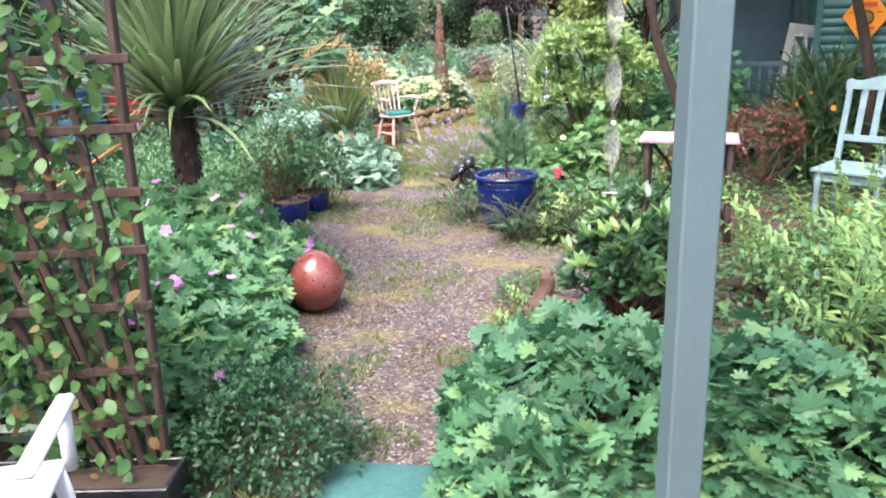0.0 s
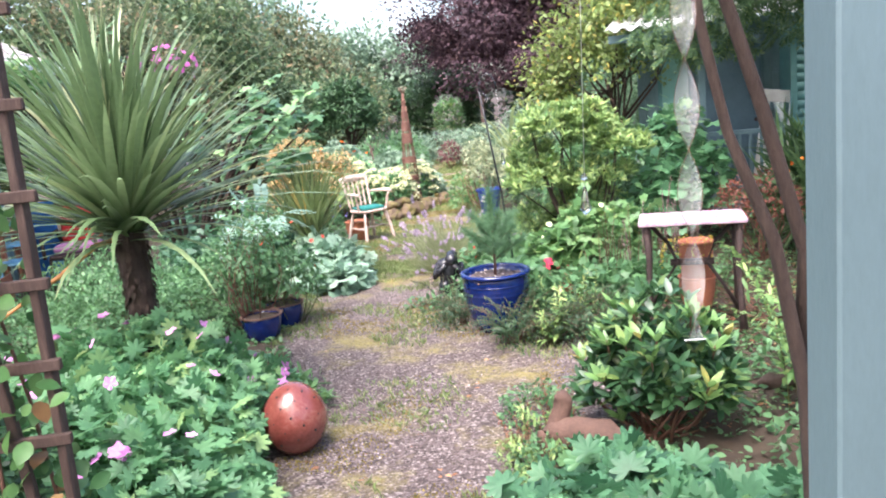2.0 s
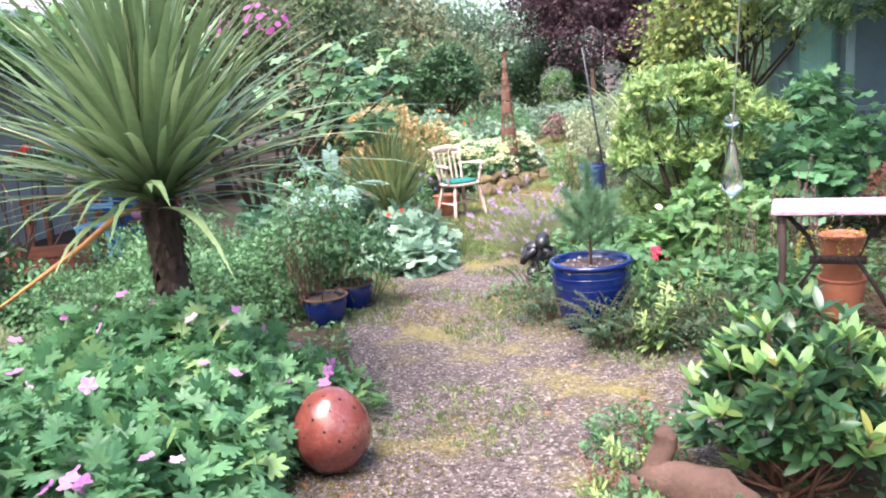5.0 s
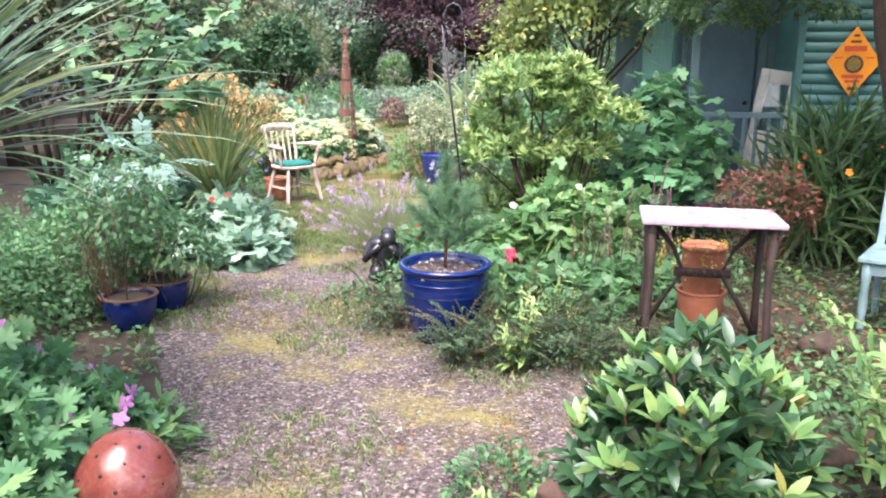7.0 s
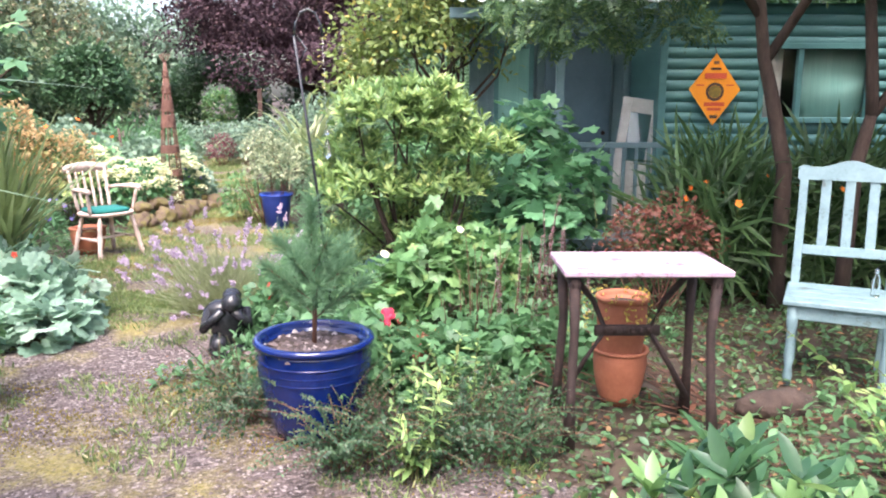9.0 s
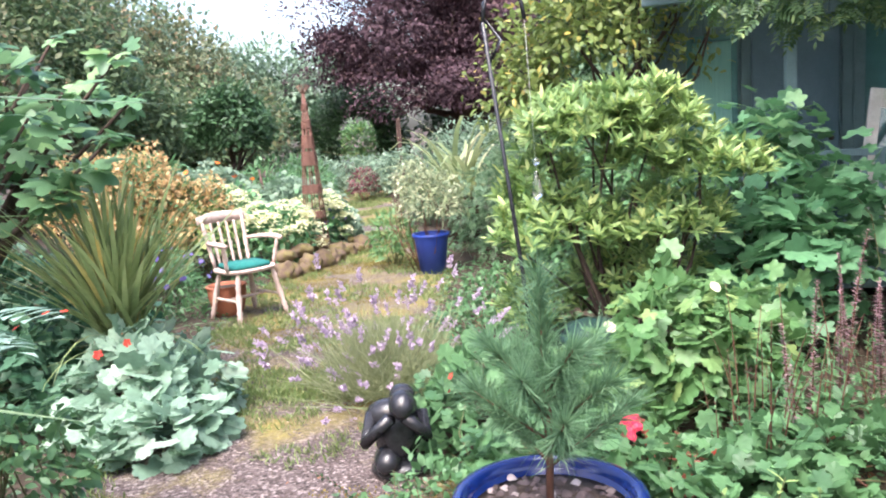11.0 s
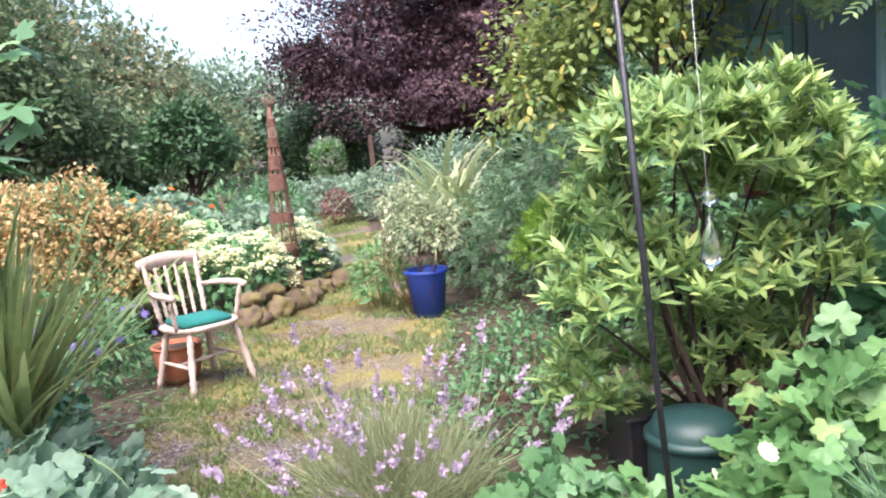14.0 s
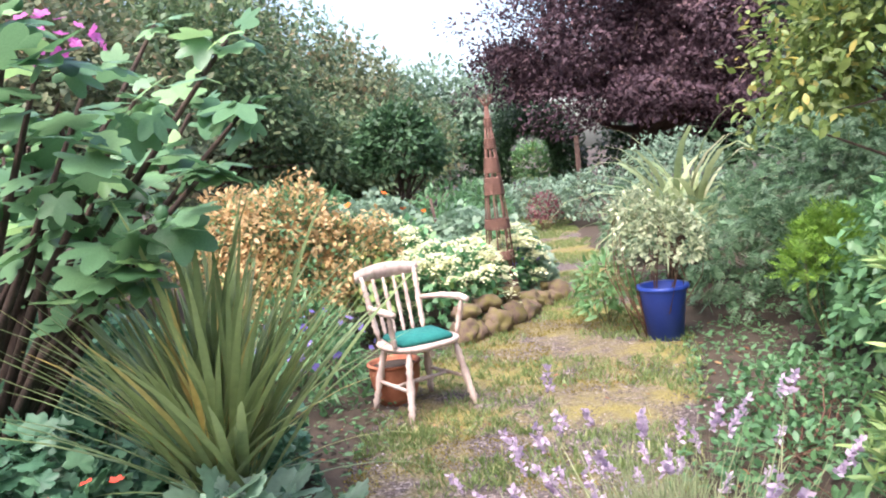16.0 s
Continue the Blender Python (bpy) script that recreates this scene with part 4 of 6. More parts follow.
plant("lean_to_creeper", "light green creeper hanging along the gutter", "climber", [((-4.7, 6.3, 2.3), (0.5, 0.7, 0.4)), ((-4.5, 7.6, 2.35), (0.4, 0.6, 0.3)), ((-4.5, 5.6, 1.4), (0.35, 0.5, 0.7)), ((-4.6, 5.2, 2.2), (0.5, 0.6, 0.5))], CURR, 0.1, L_currant, 190, M_stem_red, 18, 0.01, inner=0.2, lump=0.6)
cr = thing("wooden_crate", "red-brown wooden planter crate", "crate", (-4.75, 6.9, 0), rz=18)
for k in range(3):
    part("board", boxm((0, -0.2, 0.08 + 0.13 * k), (0.62, 0.02, 0.115)), M_crate, cr, smooth=False)
    for s in (-1, 1):
        part("side_board", boxm((s * 0.31, 0, 0.08 + 0.13 * k), (0.02, 0.4, 0.115)), M_crate, cr, smooth=False)
part("soil", boxm((0, 0, 0.33), (0.58, 0.38, 0.02)), M_soil, cr)
tb = thing("side_table", "small red-brown wooden table", "table", (-5.3, 7.9, 0), rz=14)
part("tabletop", boxm((0, 0, 0.72), (0.7, 0.5, 0.04)), M_crate, tb, smooth=False)
for sx in (-1, 1):
    for sy in (-1, 1):
        part("leg", boxm((sx * 0.3, sy * 0.2, 0.35), (0.05, 0.05, 0.7)), M_crate, tb, smooth=False)
bc = thing("child_chair", "sky-blue painted wooden chair", "chair", (-4.8, 7.75, 0), rz=20)
part("seat", boxm((0, 0, 0.42), (0.36, 0.34, 0.03)), M_skyblue, bc, smooth=False)
for sx in (-1, 1):
    part("back_post", boxm((sx * 0.15, 0.16, 0.44), (0.035, 0.03, 0.88)), M_skyblue, bc, smooth=False)
    part("leg", boxm((sx * 0.15, -0.14, 0.21), (0.035, 0.035, 0.42)), M_skyblue, bc, smooth=False)
for z in (0.6, 0.84):
    part("back_rail", boxm((0, 0.16, z), (0.3, 0.02, 0.06)), M_skyblue, bc, smooth=False)
tagged(part("blue_board", boxm((-4.95, 8.45, 0.5), (0.5, 0.03, 1.0)), M_blue, smooth=False), "blue painted board standing against a post", "board")
ac = thing("garden_armchair", "dark garden armchair with mauve and red cushions", "chair", (-4.3, 8.15, 0), rz=10)
for sx in (-1, 1):
    for sy in (-1, 1):
        part("leg", tube(bmesh.new(), [(sx * 0.26, sy * 0.24, 0), (sx * 0.24, sy * 0.22, 0.4)], [0.02, 0.02]), M_iron, ac)
    part("armrest", tube(bmesh.new(), [(sx * 0.28, -0.26, 0.4), (sx * 0.3, -0.24, 0.62), (sx * 0.29, 0.2, 0.66), (sx * 0.25, 0.28, 0.4)], [0.022] * 4), M_iron, ac)
part("seat", boxm((0, 0, 0.4), (0.5, 0.48, 0.05), None, 0.015), M_iron, ac)
part("cushion", boxm((0, 0.02, 0.48), (0.44, 0.42, 0.1), None, 0.035), M_purple, ac, "mauve seat cushion")
part("back_cushion", boxm((0, 0.22, 0.72), (0.46, 0.1, 0.42), Matrix.Rotation(radians(-10), 4, "X"), 0.035), M_red, ac, "red back cushion")
rp = thing("red_geraniums", "bright red geranium flowers in a hanging planter", "flower")
foliage(rp, [((-4.9, 7.2, 1.12), (0.3, 0.2, 0.14))], ROUNDL, 0.06, L_geran, 500)
flowers(rp, [((-4.9, 7.2, 1.15), (0.3, 0.2, 0.14))], 26, 0.06, L_red)
part("bracket", tube(bmesh.new(), [(-4.9, 7.2, 0), (-4.9, 7.2, 1.05)], [0.02, 0.02]), M_iron, rp)
part("planter", lathe([(0.12, 0), (0.16, 0.16), (0.14, 0.16), (0.1, 0.04)], 20), M_terra, rp).location = (-4.9, 7.2, 1.0)

# ---- middle and right ----
AB = [((1.24, 1.95, 0.03), (0.6, 0.55, 0.48)), ((0.93, 1.55, 0.03), (0.33, 0.35, 0.3)), ((1.85, 1.8, 0.05), (0.5, 0.5, 0.45)), ((0.85, 2.2, 0.02), (0.3, 0.3, 0.3))]
plant("anemone_clump", "dense mound of fresh green toothed leaves", "plant", AB, ANEM, 0.088, L_anem, 560, nstem=40, inner=0.66, up=1.1)
dr = thing("carved_deer", "brown carved stone animal ornament lying beside the path", "garden ornament", (1.05, 3.12, 0), rz=-25)
dr.scale = (0.82, 0.82, 0.95)
bm = bmesh.new()
tube(bm, [(-0.21, 0.0, 0.11), (-0.16, 0.0, 0.115), (-0.02, 0.01, 0.13), (0.14, 0.03, 0.125), (0.27, 0.05, 0.09), (0.32, 0.06, 0.06)], [0.055, 0.09, 0.1, 0.09, 0.065, 0.03], 16)
tube(bm, [(-0.17, -0.02, 0.14), (-0.18, -0.05, 0.07), (-0.17, -0.07, 0.0)], [0.075, 0.065, 0.06], 14)
tube(bm, [(-0.14, 0.03, 0.14), (-0.14, 0.04, 0.21), (-0.125, 0.05, 0.27), (-0.115, 0.05, 0.315), (-0.12, 0.05, 0.34)], [0.085, 0.062, 0.06, 0.052, 0.03], 14)
bmesh.ops.subdivide_edges(bm, edges=bm.edges[:], cuts=1, use_grid_fill=True)
for q in bm.verts:
    q.co += Vector((0.02, 0.02, 0.014)) * noise.noise(q.co * 9) + Vector((0.006, 0.006, 0.006)) * noise.noise(q.co * 40)
    q.co.z = max(q.co.z, 0.002)
part("body", bm, M_stone, dr)


ew = thing("edge_rosettes", "small bright green rosettes and reddish weeds beside the path", "weeds")
wands(ew, [((0.82, 3.1), 0.08), ((0.86, 3.5), 0.1), ((0.78, 2.85), 0.06)], 26, 0.2, LANCE, 0.06, L_yellow, 0.022, 0.0025, 0.5)
wands(ew, [((0.8, 3.3), 0.12), ((0.95, 3.6), 0.12)], 22, 0.22, SMALL, 0.02, leafy("rusty_weed", (0.16, 0.06, 0.04), (0.26, 0.13, 0.07)), 0.02, 0.002, 0.4, M_stem_red)


RLEAF = lance(0.33, 0.08, 0.14, 5)


def whorls(parent, blobs, n, size, material, per=7, leaf=RLEAF):
    """Leaves in whorls at the shoot ends, as on rhododendrons."""
    P, D, Nn, S = [], [], [], []
    for i in range(n):
        c, r = blobs[i % len(blobs)]
        d = unit(RNG.normal(size=3))
        d[2] = abs(d[2]) * 1.1 - 0.15
        d = unit(d)
        tip = np.asarray(c) + d * np.asarray(r) * (0.72 + 0.33 * RNG.uniform())
        ax = unit(d * 0.6 + [0, 0, 0.9] + RNG.normal(size=3) * 0.25)
        x = unit(np.cross(ax, [0.3, 0.8, 0.1]))
        y = np.cross(ax, x)
        k = per + RNG.integers(-2, 2)
        for j in range(k):
            a = 6.28 * j / k + RNG.normal() * 0.25
            o = x * math.cos(a) + y * math.sin(a)
            P.append(tip - ax * 0.03 * RNG.uniform())
            D.append(o + ax * RNG.uniform(0.35, 1.5))
            Nn.append(ax * 1.2 - o * 0.3 + RNG.normal(size=3) * 0.15)
            S.append(size * RNG.uniform(0.65, 1.2))
    return scatter("foliage", leaf, P, D, Nn, S, material, parent)


RB = [((1.48, 3.38, 0.34), (0.29, 0.32, 0.4)), ((1.27, 3.44, 0.22), (0.2, 0.26, 0.32)), ((1.66, 3.4, 0.24), (0.2, 0.28, 0.32)), ((1.47, 3.38, 0.26), (0.26, 0.28, 0.28))]
rd = thing("rhododendron", "rhododendron with leathery leaves and yellowish new shoots", "rhododendron")
whorls(rd, RB, 330, 0.1, L_rhodo)
P, D, Nn, S, bm = [], [], [], [], bmesh.new()
for i in range(36):
    c, r = RB[(0, 0, 1, 2)[i % 4]]
    d = unit(RNG.normal(size=3) * [1, 1, 0.5] + [0, -0.2, 0.75])
    tip = np.asarray(c) + d * np.asarray(r) * RNG.uniform(0.98, 1.1)
    ax = unit(d * 0.4 + [0, 0, 1.0] + RNG.normal(size=3) * 0.12)
    tube(bm, [tip - ax * 0.06, tip, tip + ax * 0.022], [0.004, 0.005, 0.002], 6)
    for j in range(5 + i % 3):
        a = 2.4 * j + i
        o = np.array([math.cos(a), math.sin(a), 0.0])
        P.append(tip - ax * 0.012)
        D.append(o + ax * RNG.uniform(0.9, 2.4))
        Nn.append(ax - o * 0.9)
        S.append(RNG.uniform(0.08, 0.12))
scatter("new_shoot", RLEAF, P, D, Nn, S, leafy("rhododendron_shoot", (0.12, 0.24, 0.08), (0.2, 0.35, 0.12), (0.34, 0.3, 0.08), rough=0.36, spec=0.5), rd, "yellow-green young leaves")
tagged(part("shoot_bud", bm, M_stem_red, rd), kind="stuff")
stems(rd, (1.45, 3.35, 0), [np.asarray(c) + unit(RNG.normal(size=3)) * np.asarray(r) * 0.8 for c, r in RB for _ in range(8)], 0.012, M_stem_red)
plant("low_herb", "low bright green creeping plants", "plant", [((0.86, 3.05, 0.02), (0.16, 0.14, 0.13)), ((1.2, 3.0, 0.02), (0.25, 0.15, 0.12)), ((1.25, 2.75, 0.02), (0.4, 0.3, 0.14)), ((0.85, 3.65, 0.02), (0.22, 0.25, 0.16))], SMALL, 0.035, L_herb, 1400, nstem=8)

bigpot = glazed_pot("blue_pot", "large cobalt-blue glazed pot with raised bands", (0.61, 5.36, 0), 0.265, 0.46, M_bluepot)
for z, r in ((0.3, 0.243), (0.335, 0.246), (0.37, 0.248)):
    part("band", lathe([(r - 0.006, z - 0.006), (r + 0.004, z), (r - 0.006, z + 0.006)], cap=False), M_bluepot, bigpot)
n = 260
q = RNG.normal(size=(n, 2)) * 0.09
scatter("mulch", OCT, np.c_[q, np.full(n, 0.418)], RNG.normal(size=(n, 3)) * [1, 1, 0.1], np.tile([0, 0, 1.0], (n, 1)), RNG.uniform(0.02, 0.045, n), L_stone, bigpot, smooth=False)
pn = thing("pine_sapling", "young pine with soft blue-green needles", "pine", (0.61, 5.36, 0.41))
part("trunk", tube(bmesh.new(), [(0, 0, 0), (0.01, 0, 0.25), (0, 0.01, 0.45), (0, 0, 0.62)], [0.011, 0.009, 0.006, 0.003], 8), M_stem_red, pn)
twigs = [((0, 0, 0.2), (0, 0, 0.62)), ((0.0, 0.0, 0.3), (0, 0, 0.64))]
for i in range(11):
    a = i * 2.4
    z0 = 0.12 + 0.02 * i
    l = 0.22 - 0.008 * i
    twigs.append(((0, 0, z0), (l * math.cos(a), l * math.sin(a), z0 + 0.16)))
bm = bmesh.new()
P, D = [], []
for a, b in twigs:
    tube(bm, [a, b], [0.005, 0.003], 5)
    a, b = np.array(a), np.array(b)
    for k in range(400):
        s = 0.12 + 0.92 * RNG.uniform()
        P.append(a + (b - a) * s)
        D.append(unit(b - a) * 0.9 + RNG.normal(size=3) * 0.55)
part("twigs", bm, M_stem_red, pn)
scatter("needles", NEEDLE, P, D, RNG.normal(size=(len(P), 3)), RNG.uniform(0.07, 0.12, len(P)), L_pine, pn)

plant("cotoneaster", "low arching cotoneaster with tiny dark leaves", "shrub", [((0.95, 4.98, 0.08), (0.42, 0.3, 0.24)), ((1.35, 5.0, 0.08), (0.4, 0.3, 0.27)), ((0.22, 5.55, 0.03), (0.2, 0.35, 0.16))], TINY, 0.022, L_dark, 1500, M_stem_red, 20, 0.004, lump=0.5, inner=0.2)
ct = thing("cotoneaster_sprays", "arching herringbone cotoneaster sprays, dark grey-green", "shrub")
wands(ct, [((0.95, 5.0), 0.2), ((1.3, 5.05), 0.22), ((0.72, 4.98), 0.1), ((0.3, 5.6), 0.14)], 120, 0.46, SMALL, 0.026, leafy("cotoneaster_leaf", (0.03, 0.07, 0.035), (0.07, 0.13, 0.065)), 0.011, 0.003, 0.95, M_stem_red)
sp = thing("green_spurge", "upright plant with bright yellow-green leaves", "plant")
wands(sp, [((1.0, 4.84), 0.07), ((1.15, 5.35), 0.2)], 22, 0.42, lance(0.26, 0.1, 0.2, 3), 0.1, L_yellow, 0.03, 0.004, 0.25)
bd = plant("border_plants", "low mixed border leaves with a few red flowers", "plant", [((0.75, 6.1, 0.08), (0.4, 0.4, 0.3)), ((1.3, 5.9, 0.05), (0.5, 0.4, 0.25)), ((0.55, 6.8, 0.1), (0.35, 0.45, 0.36)), ((1.8, 6.1, 0.05), (0.6, 0.4, 0.22))], ROUNDL, 0.065, L_herb, 380, nstem=30)
flowers(bd, [((1.2, 5.75, 0.1), (0.2, 0.2, 0.25)), ((0.5, 6.6, 0.1), (0.2, 0.2, 0.3))], 4, 0.035, L_red)
CB = [((1.4, 6.8, 0.36), (0.32, 0.3, 0.36)), ((1.78, 7.0, 0.3), (0.3, 0.3, 0.34)), ((1.1, 6.65, 0.2), (0.24, 0.2, 0.3)), ((0.86, 6.78, 0.14), (0.22, 0.2, 0.27))]
cu = plant("currant_bush", "light green lobed-leaf bush with cream flower heads", "shrub", CB, CURR, 0.085, L_currant, 330, nstem=26, lump=0.45)
flowers(cu, CB, 5, 0.048, L_cream, template=palm(11, 0.12, 350, 0.06, 0.1))
plant("dry_weeds", "sparse reddish and green weeds on bare soil", "weeds", [((2.1, 6.4, 0.05), (0.8, 0.5, 0.25)), ((3.1, 4.6, 0.02), (0.8, 0.6, 0.15)), ((2.4, 4.3, 0.02), (0.5, 0.5, 0.12))], OVAL, 0.055, L_herb, 240, M_stem_red, 60, 0.004)

rb2 = thing("red_begonia", "red-leaved plant with one bright pink-red flower", "flower")
wands(rb2, [((1.12, 6.1), 0.12)], 12, 0.3, OVAL, 0.075, leafy("begonia_leaf", (0.3, 0.07, 0.05), (0.5, 0.16, 0.11), (0.2, 0.2, 0.08)), 0.05, stem=M_stem_red)
flowers(rb2, [((1.05, 6.15, 0.2), (0.04, 0.04, 0.1))], 3, 0.07, leafy("begonia_petal", (0.7, 0.06, 0.12), (0.8, 0.14, 0.2), rough=0.7), "bloom")

sk = thing("loosestrife", "tall thin weeds with mauve-brown seed spikes", "weeds")
wands(sk, [((1.75, 6.35), 0.25), ((2.2, 6.6), 0.25), ((1.5, 6.2), 0.15)], 30, 0.72, NARROW, 0.07, L_herb, 0.045, 0.004, 0.18, M_stem_red)
wands(sk, [((1.85, 6.4), 0.3), ((2.2, 6.6), 0.2)], 12, 0.85, TINY, 0.03, leafy("seed_spike", (0.22, 0.13, 0.14), (0.36, 0.24, 0.26)), 0.008, 0.004, 0.12, M_stem_red)

# crouching black figure, one plain shape
bm = blob(0.1, 0.1, 0.15, 0.15, 2, 3, c=(0, 0, 0.2))
for c, r in (((0.03, -0.09, 0.34), (0.06, 0.085, 0.062)), ((0.03, -0.04, 0.375), (0.055, 0.06, 0.035)), ((-0.02, 0.0, 0.28), (0.115, 0.075, 0.06)), ((-0.05, -0.06, 0.1), (0.06, 0.1, 0.06)), ((0, 0, 0.04), (0.13, 0.12, 0.05))):
    b2 = blob(*r, 0.15, 3, 2, c=c)
    me2 = bpy.data.meshes.new("m")
    b2.to_mesh(me2)
    b2.free()
    bm.from_mesh(me2)
tube(bm, [(-0.1, -0.02, 0.28), (-0.13, -0.09, 0.19), (-0.02, -0.13, 0.3)], [0.034, 0.03, 0.026], 8)
tube(bm, [(0.1, -0.02, 0.28), (0.12, -0.09, 0.2), (0.04, -0.12, 0.3)], [0.032, 0.028, 0.03], 8)
fig = part("black_statue", bm, M_black)
fig.location = (0.15, 6.55, 0.0)
tagged(fig, "glossy black resin statuette crouching by the path", "statue")

# lavender
lv = thing("lavender", "lavender bush with long stalks and mauve flower spikes", "lavender")
c = np.array([0.05, 7.6, 0.0])
P, D, S, FP, FD = [], [], [], [], []
for i in range(760):
    d = unit(RNG.normal(size=3) * [1, 1, 0.45] + [-0.08, -0.15, 1.0])
    l = RNG.uniform(0.3, 0.7)
    o = c + np.append(RNG.normal(size=2) * 0.13, 0.02)
    P.append(o)
    D.append(d)
    S.append(l)
    if i % 7 == 0:
        l *= 1.12
        S[-1] = l
        for k in range(34):
            FP.append(o + d * l * 0.985 + d * 0.075 * RNG.uniform() - [0, 0, 0.05 * l])
            FD.append(RNG.normal(size=3) + d * 0.8)
n = len(P)
scatter("stalk_mass", (np.array([(-0.006, 0, 0), (0.006, 0, 0), (0.004, 0.5, -0.01), (-0.004, 0.5, -0.01), (0, 1, -0.05)]), [(0, 1, 2, 3), (3, 2, 4)]), P, D, RNG.normal(size=(n, 3)), S, L_lavstem, lv)
scatter("flower_spike", TINY, FP, FD, RNG.normal(size=(len(FP), 3)), RNG.uniform(0.014, 0.03, len(FP)), L_lav, lv)
foliage(lv, [((0.05, 7.6, 0.12), (0.36, 0.34, 0.26))], NEEDLE, 0.08, L_lavstem, 4500, droop=-0.9, jitter=0.4)

hp = thing("shepherd_crook", "thin black metal crook pole leaning", "pole", (0.66, 6.3, 0))
part("pole", tube(bmesh.new(), [(0.1, 0.06, 0), (0.02, 0, 0.9), (-0.09, -0.2, 1.78)], [0.009, 0.008, 0.007], 8), M_black, hp)
part("crook", tube(bmesh.new(), [(-0.09 + 0.07 - 0.07 * math.cos(a), -0.2, 1.78 + 0.13 * math.sin(a)) for a in (0, 0.5, 1.0, 1.57, 2.1, 2.7, 3.14)], [0.007], 8), M_black, hp)
part("bracket", tube(bmesh.new(), [(-0.07, -0.17, 1.65), (-0.03, -0.18, 1.72), (-0.085, -0.19, 1.79)], [0.006], 6), M_black, hp)

# sewing-machine table
tm = thing("treadle_table", "pinkish-white board on a rusty iron treadle base", "table", (2.0, 5.12, 0), rz=-10)
part("tabletop", boxm((0, 0, 0.775), (0.7, 0.42, 0.028), None, 0.006), M_pinkwhite, tm, smooth=False)
for s in (-1, 1):
    part("side_leg", tube(bmesh.new(), [(s * 0.3, -0.16, 0.76), (s * 0.29, -0.14, 0.5), (s * 0.3, -0.16, 0.25), (s * 0.31, -0.2, 0)], [0.026, 0.02, 0.02, 0.03], 8), M_iron, tm)
    part("side_leg", tube(bmesh.new(), [(s * 0.3, 0.16, 0.76), (s * 0.29, 0.14, 0.5), (s * 0.3, 0.16, 0.25), (s * 0.31, 0.2, 0)], [0.026, 0.02, 0.02, 0.03], 8), M_iron, tm)
    part("side_rail", boxm((s * 0.3, 0, 0.73), (0.03, 0.36, 0.05)), M_iron, tm)
    part("brace", tube(bmesh.new(), [(s * 0.29, 0.12, 0.12), (s * 0.2, 0.12, 0.28), (s * 0.1, 0.12, 0.44), (s * 0.16, 0.12, 0.58), (s * 0.28, 0.12, 0.72)], [0.016, 0.013, 0.014, 0.013, 0.016], 8), M_iron, tm)
part("name_plate", boxm((0, 0.12, 0.44), (0.3, 0.02, 0.05)), M_iron, tm)
for k in range(6):
    part("letter_bar", boxm((-0.1 + 0.04 * k, 0.107, 0.44), (0.022, 0.006, 0.028), None, 0.0), M_iron, tm)
glazed_pot("stacked_pot", "terracotta pot with another pot standing in it", (2.1, 5.48, 0), 0.14, 0.28, M_terra, soil=False)
hpot = glazed_pot("terracotta_pot", "terracotta flower pot with trailing yellow flowers", (2.1, 5.48, 0.145), 0.13, 0.4, M_terra)
P = []
for i in range(11):
    a = i * 2.4
    o = np.array([0.12 * math.cos(a), 0.12 * math.sin(a), 0.41])
    out = np.array([math.cos(a) * 0.06 - 0.08, math.sin(a) * 0.06 - 0.03, 0])
    L = RNG.uniform(0.08, 0.24)
    for t in np.linspace(0, 1, 26):
        P.append(o + out * min(1, t * 2.5) + [0, 0, 0.03 * math.sin(min(1, t * 2.5) * 3.14) - L * t] + RNG.normal(size=3) * 0.006)
n = len(P)
scatter("trailing_flower", TINY, P, RNG.normal(size=(n, 3)), RNG.normal(size=(n, 3)), RNG.uniform(0.014, 0.024, n), L_yellowsmall, hpot)

# pale blue chair
ch = thing("blue_garden_chair", "worn pale blue slat-back wooden chair", "chair", (3.36, 5.55, 0), rz=-37)
RK = Matrix.Rotation(radians(-13), 4, "X")


def back_at(x, z):
    """A point of the raked back, z above the seat."""
    return Vector((x, 0.22 + math.tan(radians(13)) * z, 0.45 + z))


for s in (-1, 1):
    part("front_leg", tube(bmesh.new(), [(s * 0.22, -0.2, 0), (s * 0.22, -0.2, 0.05), (s * 0.22, -0.2, 0.1), (s * 0.22, -0.2, 0.16), (s * 0.22, -0.2, 0.3), (s * 0.22, -0.2, 0.34), (s * 0.22, -0.2, 0.44)], [0.016, 0.024, 0.019, 0.026, 0.022, 0.028, 0.028], 10), M_chairblue, ch)
    part("back_leg", boxm((s * 0.22, 0.215, 0.22), (0.04, 0.035, 0.45), Matrix.Rotation(radians(6), 4, "X")), M_chairblue, ch, smooth=False)
    part("back_post", boxm(back_at(s * 0.235, 0.33), (0.045, 0.032, 0.68), RK), M_chairblue, ch, smooth=False)
    part("side_apron", boxm((s * 0.225, 0.0, 0.405), (0.02, 0.38, 0.065)), M_chairblue, ch, smooth=False)
for k in range(4):
    part("seat_board", boxm((0, -0.185 + 0.122 * k, 0.452), (0.54, 0.119, 0.028), None, 0.005), M_chairblue, ch, smooth=False)
part("apron", boxm((0, -0.205, 0.4), (0.4, 0.02, 0.075)), M_chairblue, ch, smooth=False)
bm = bmesh.new()
prev = None
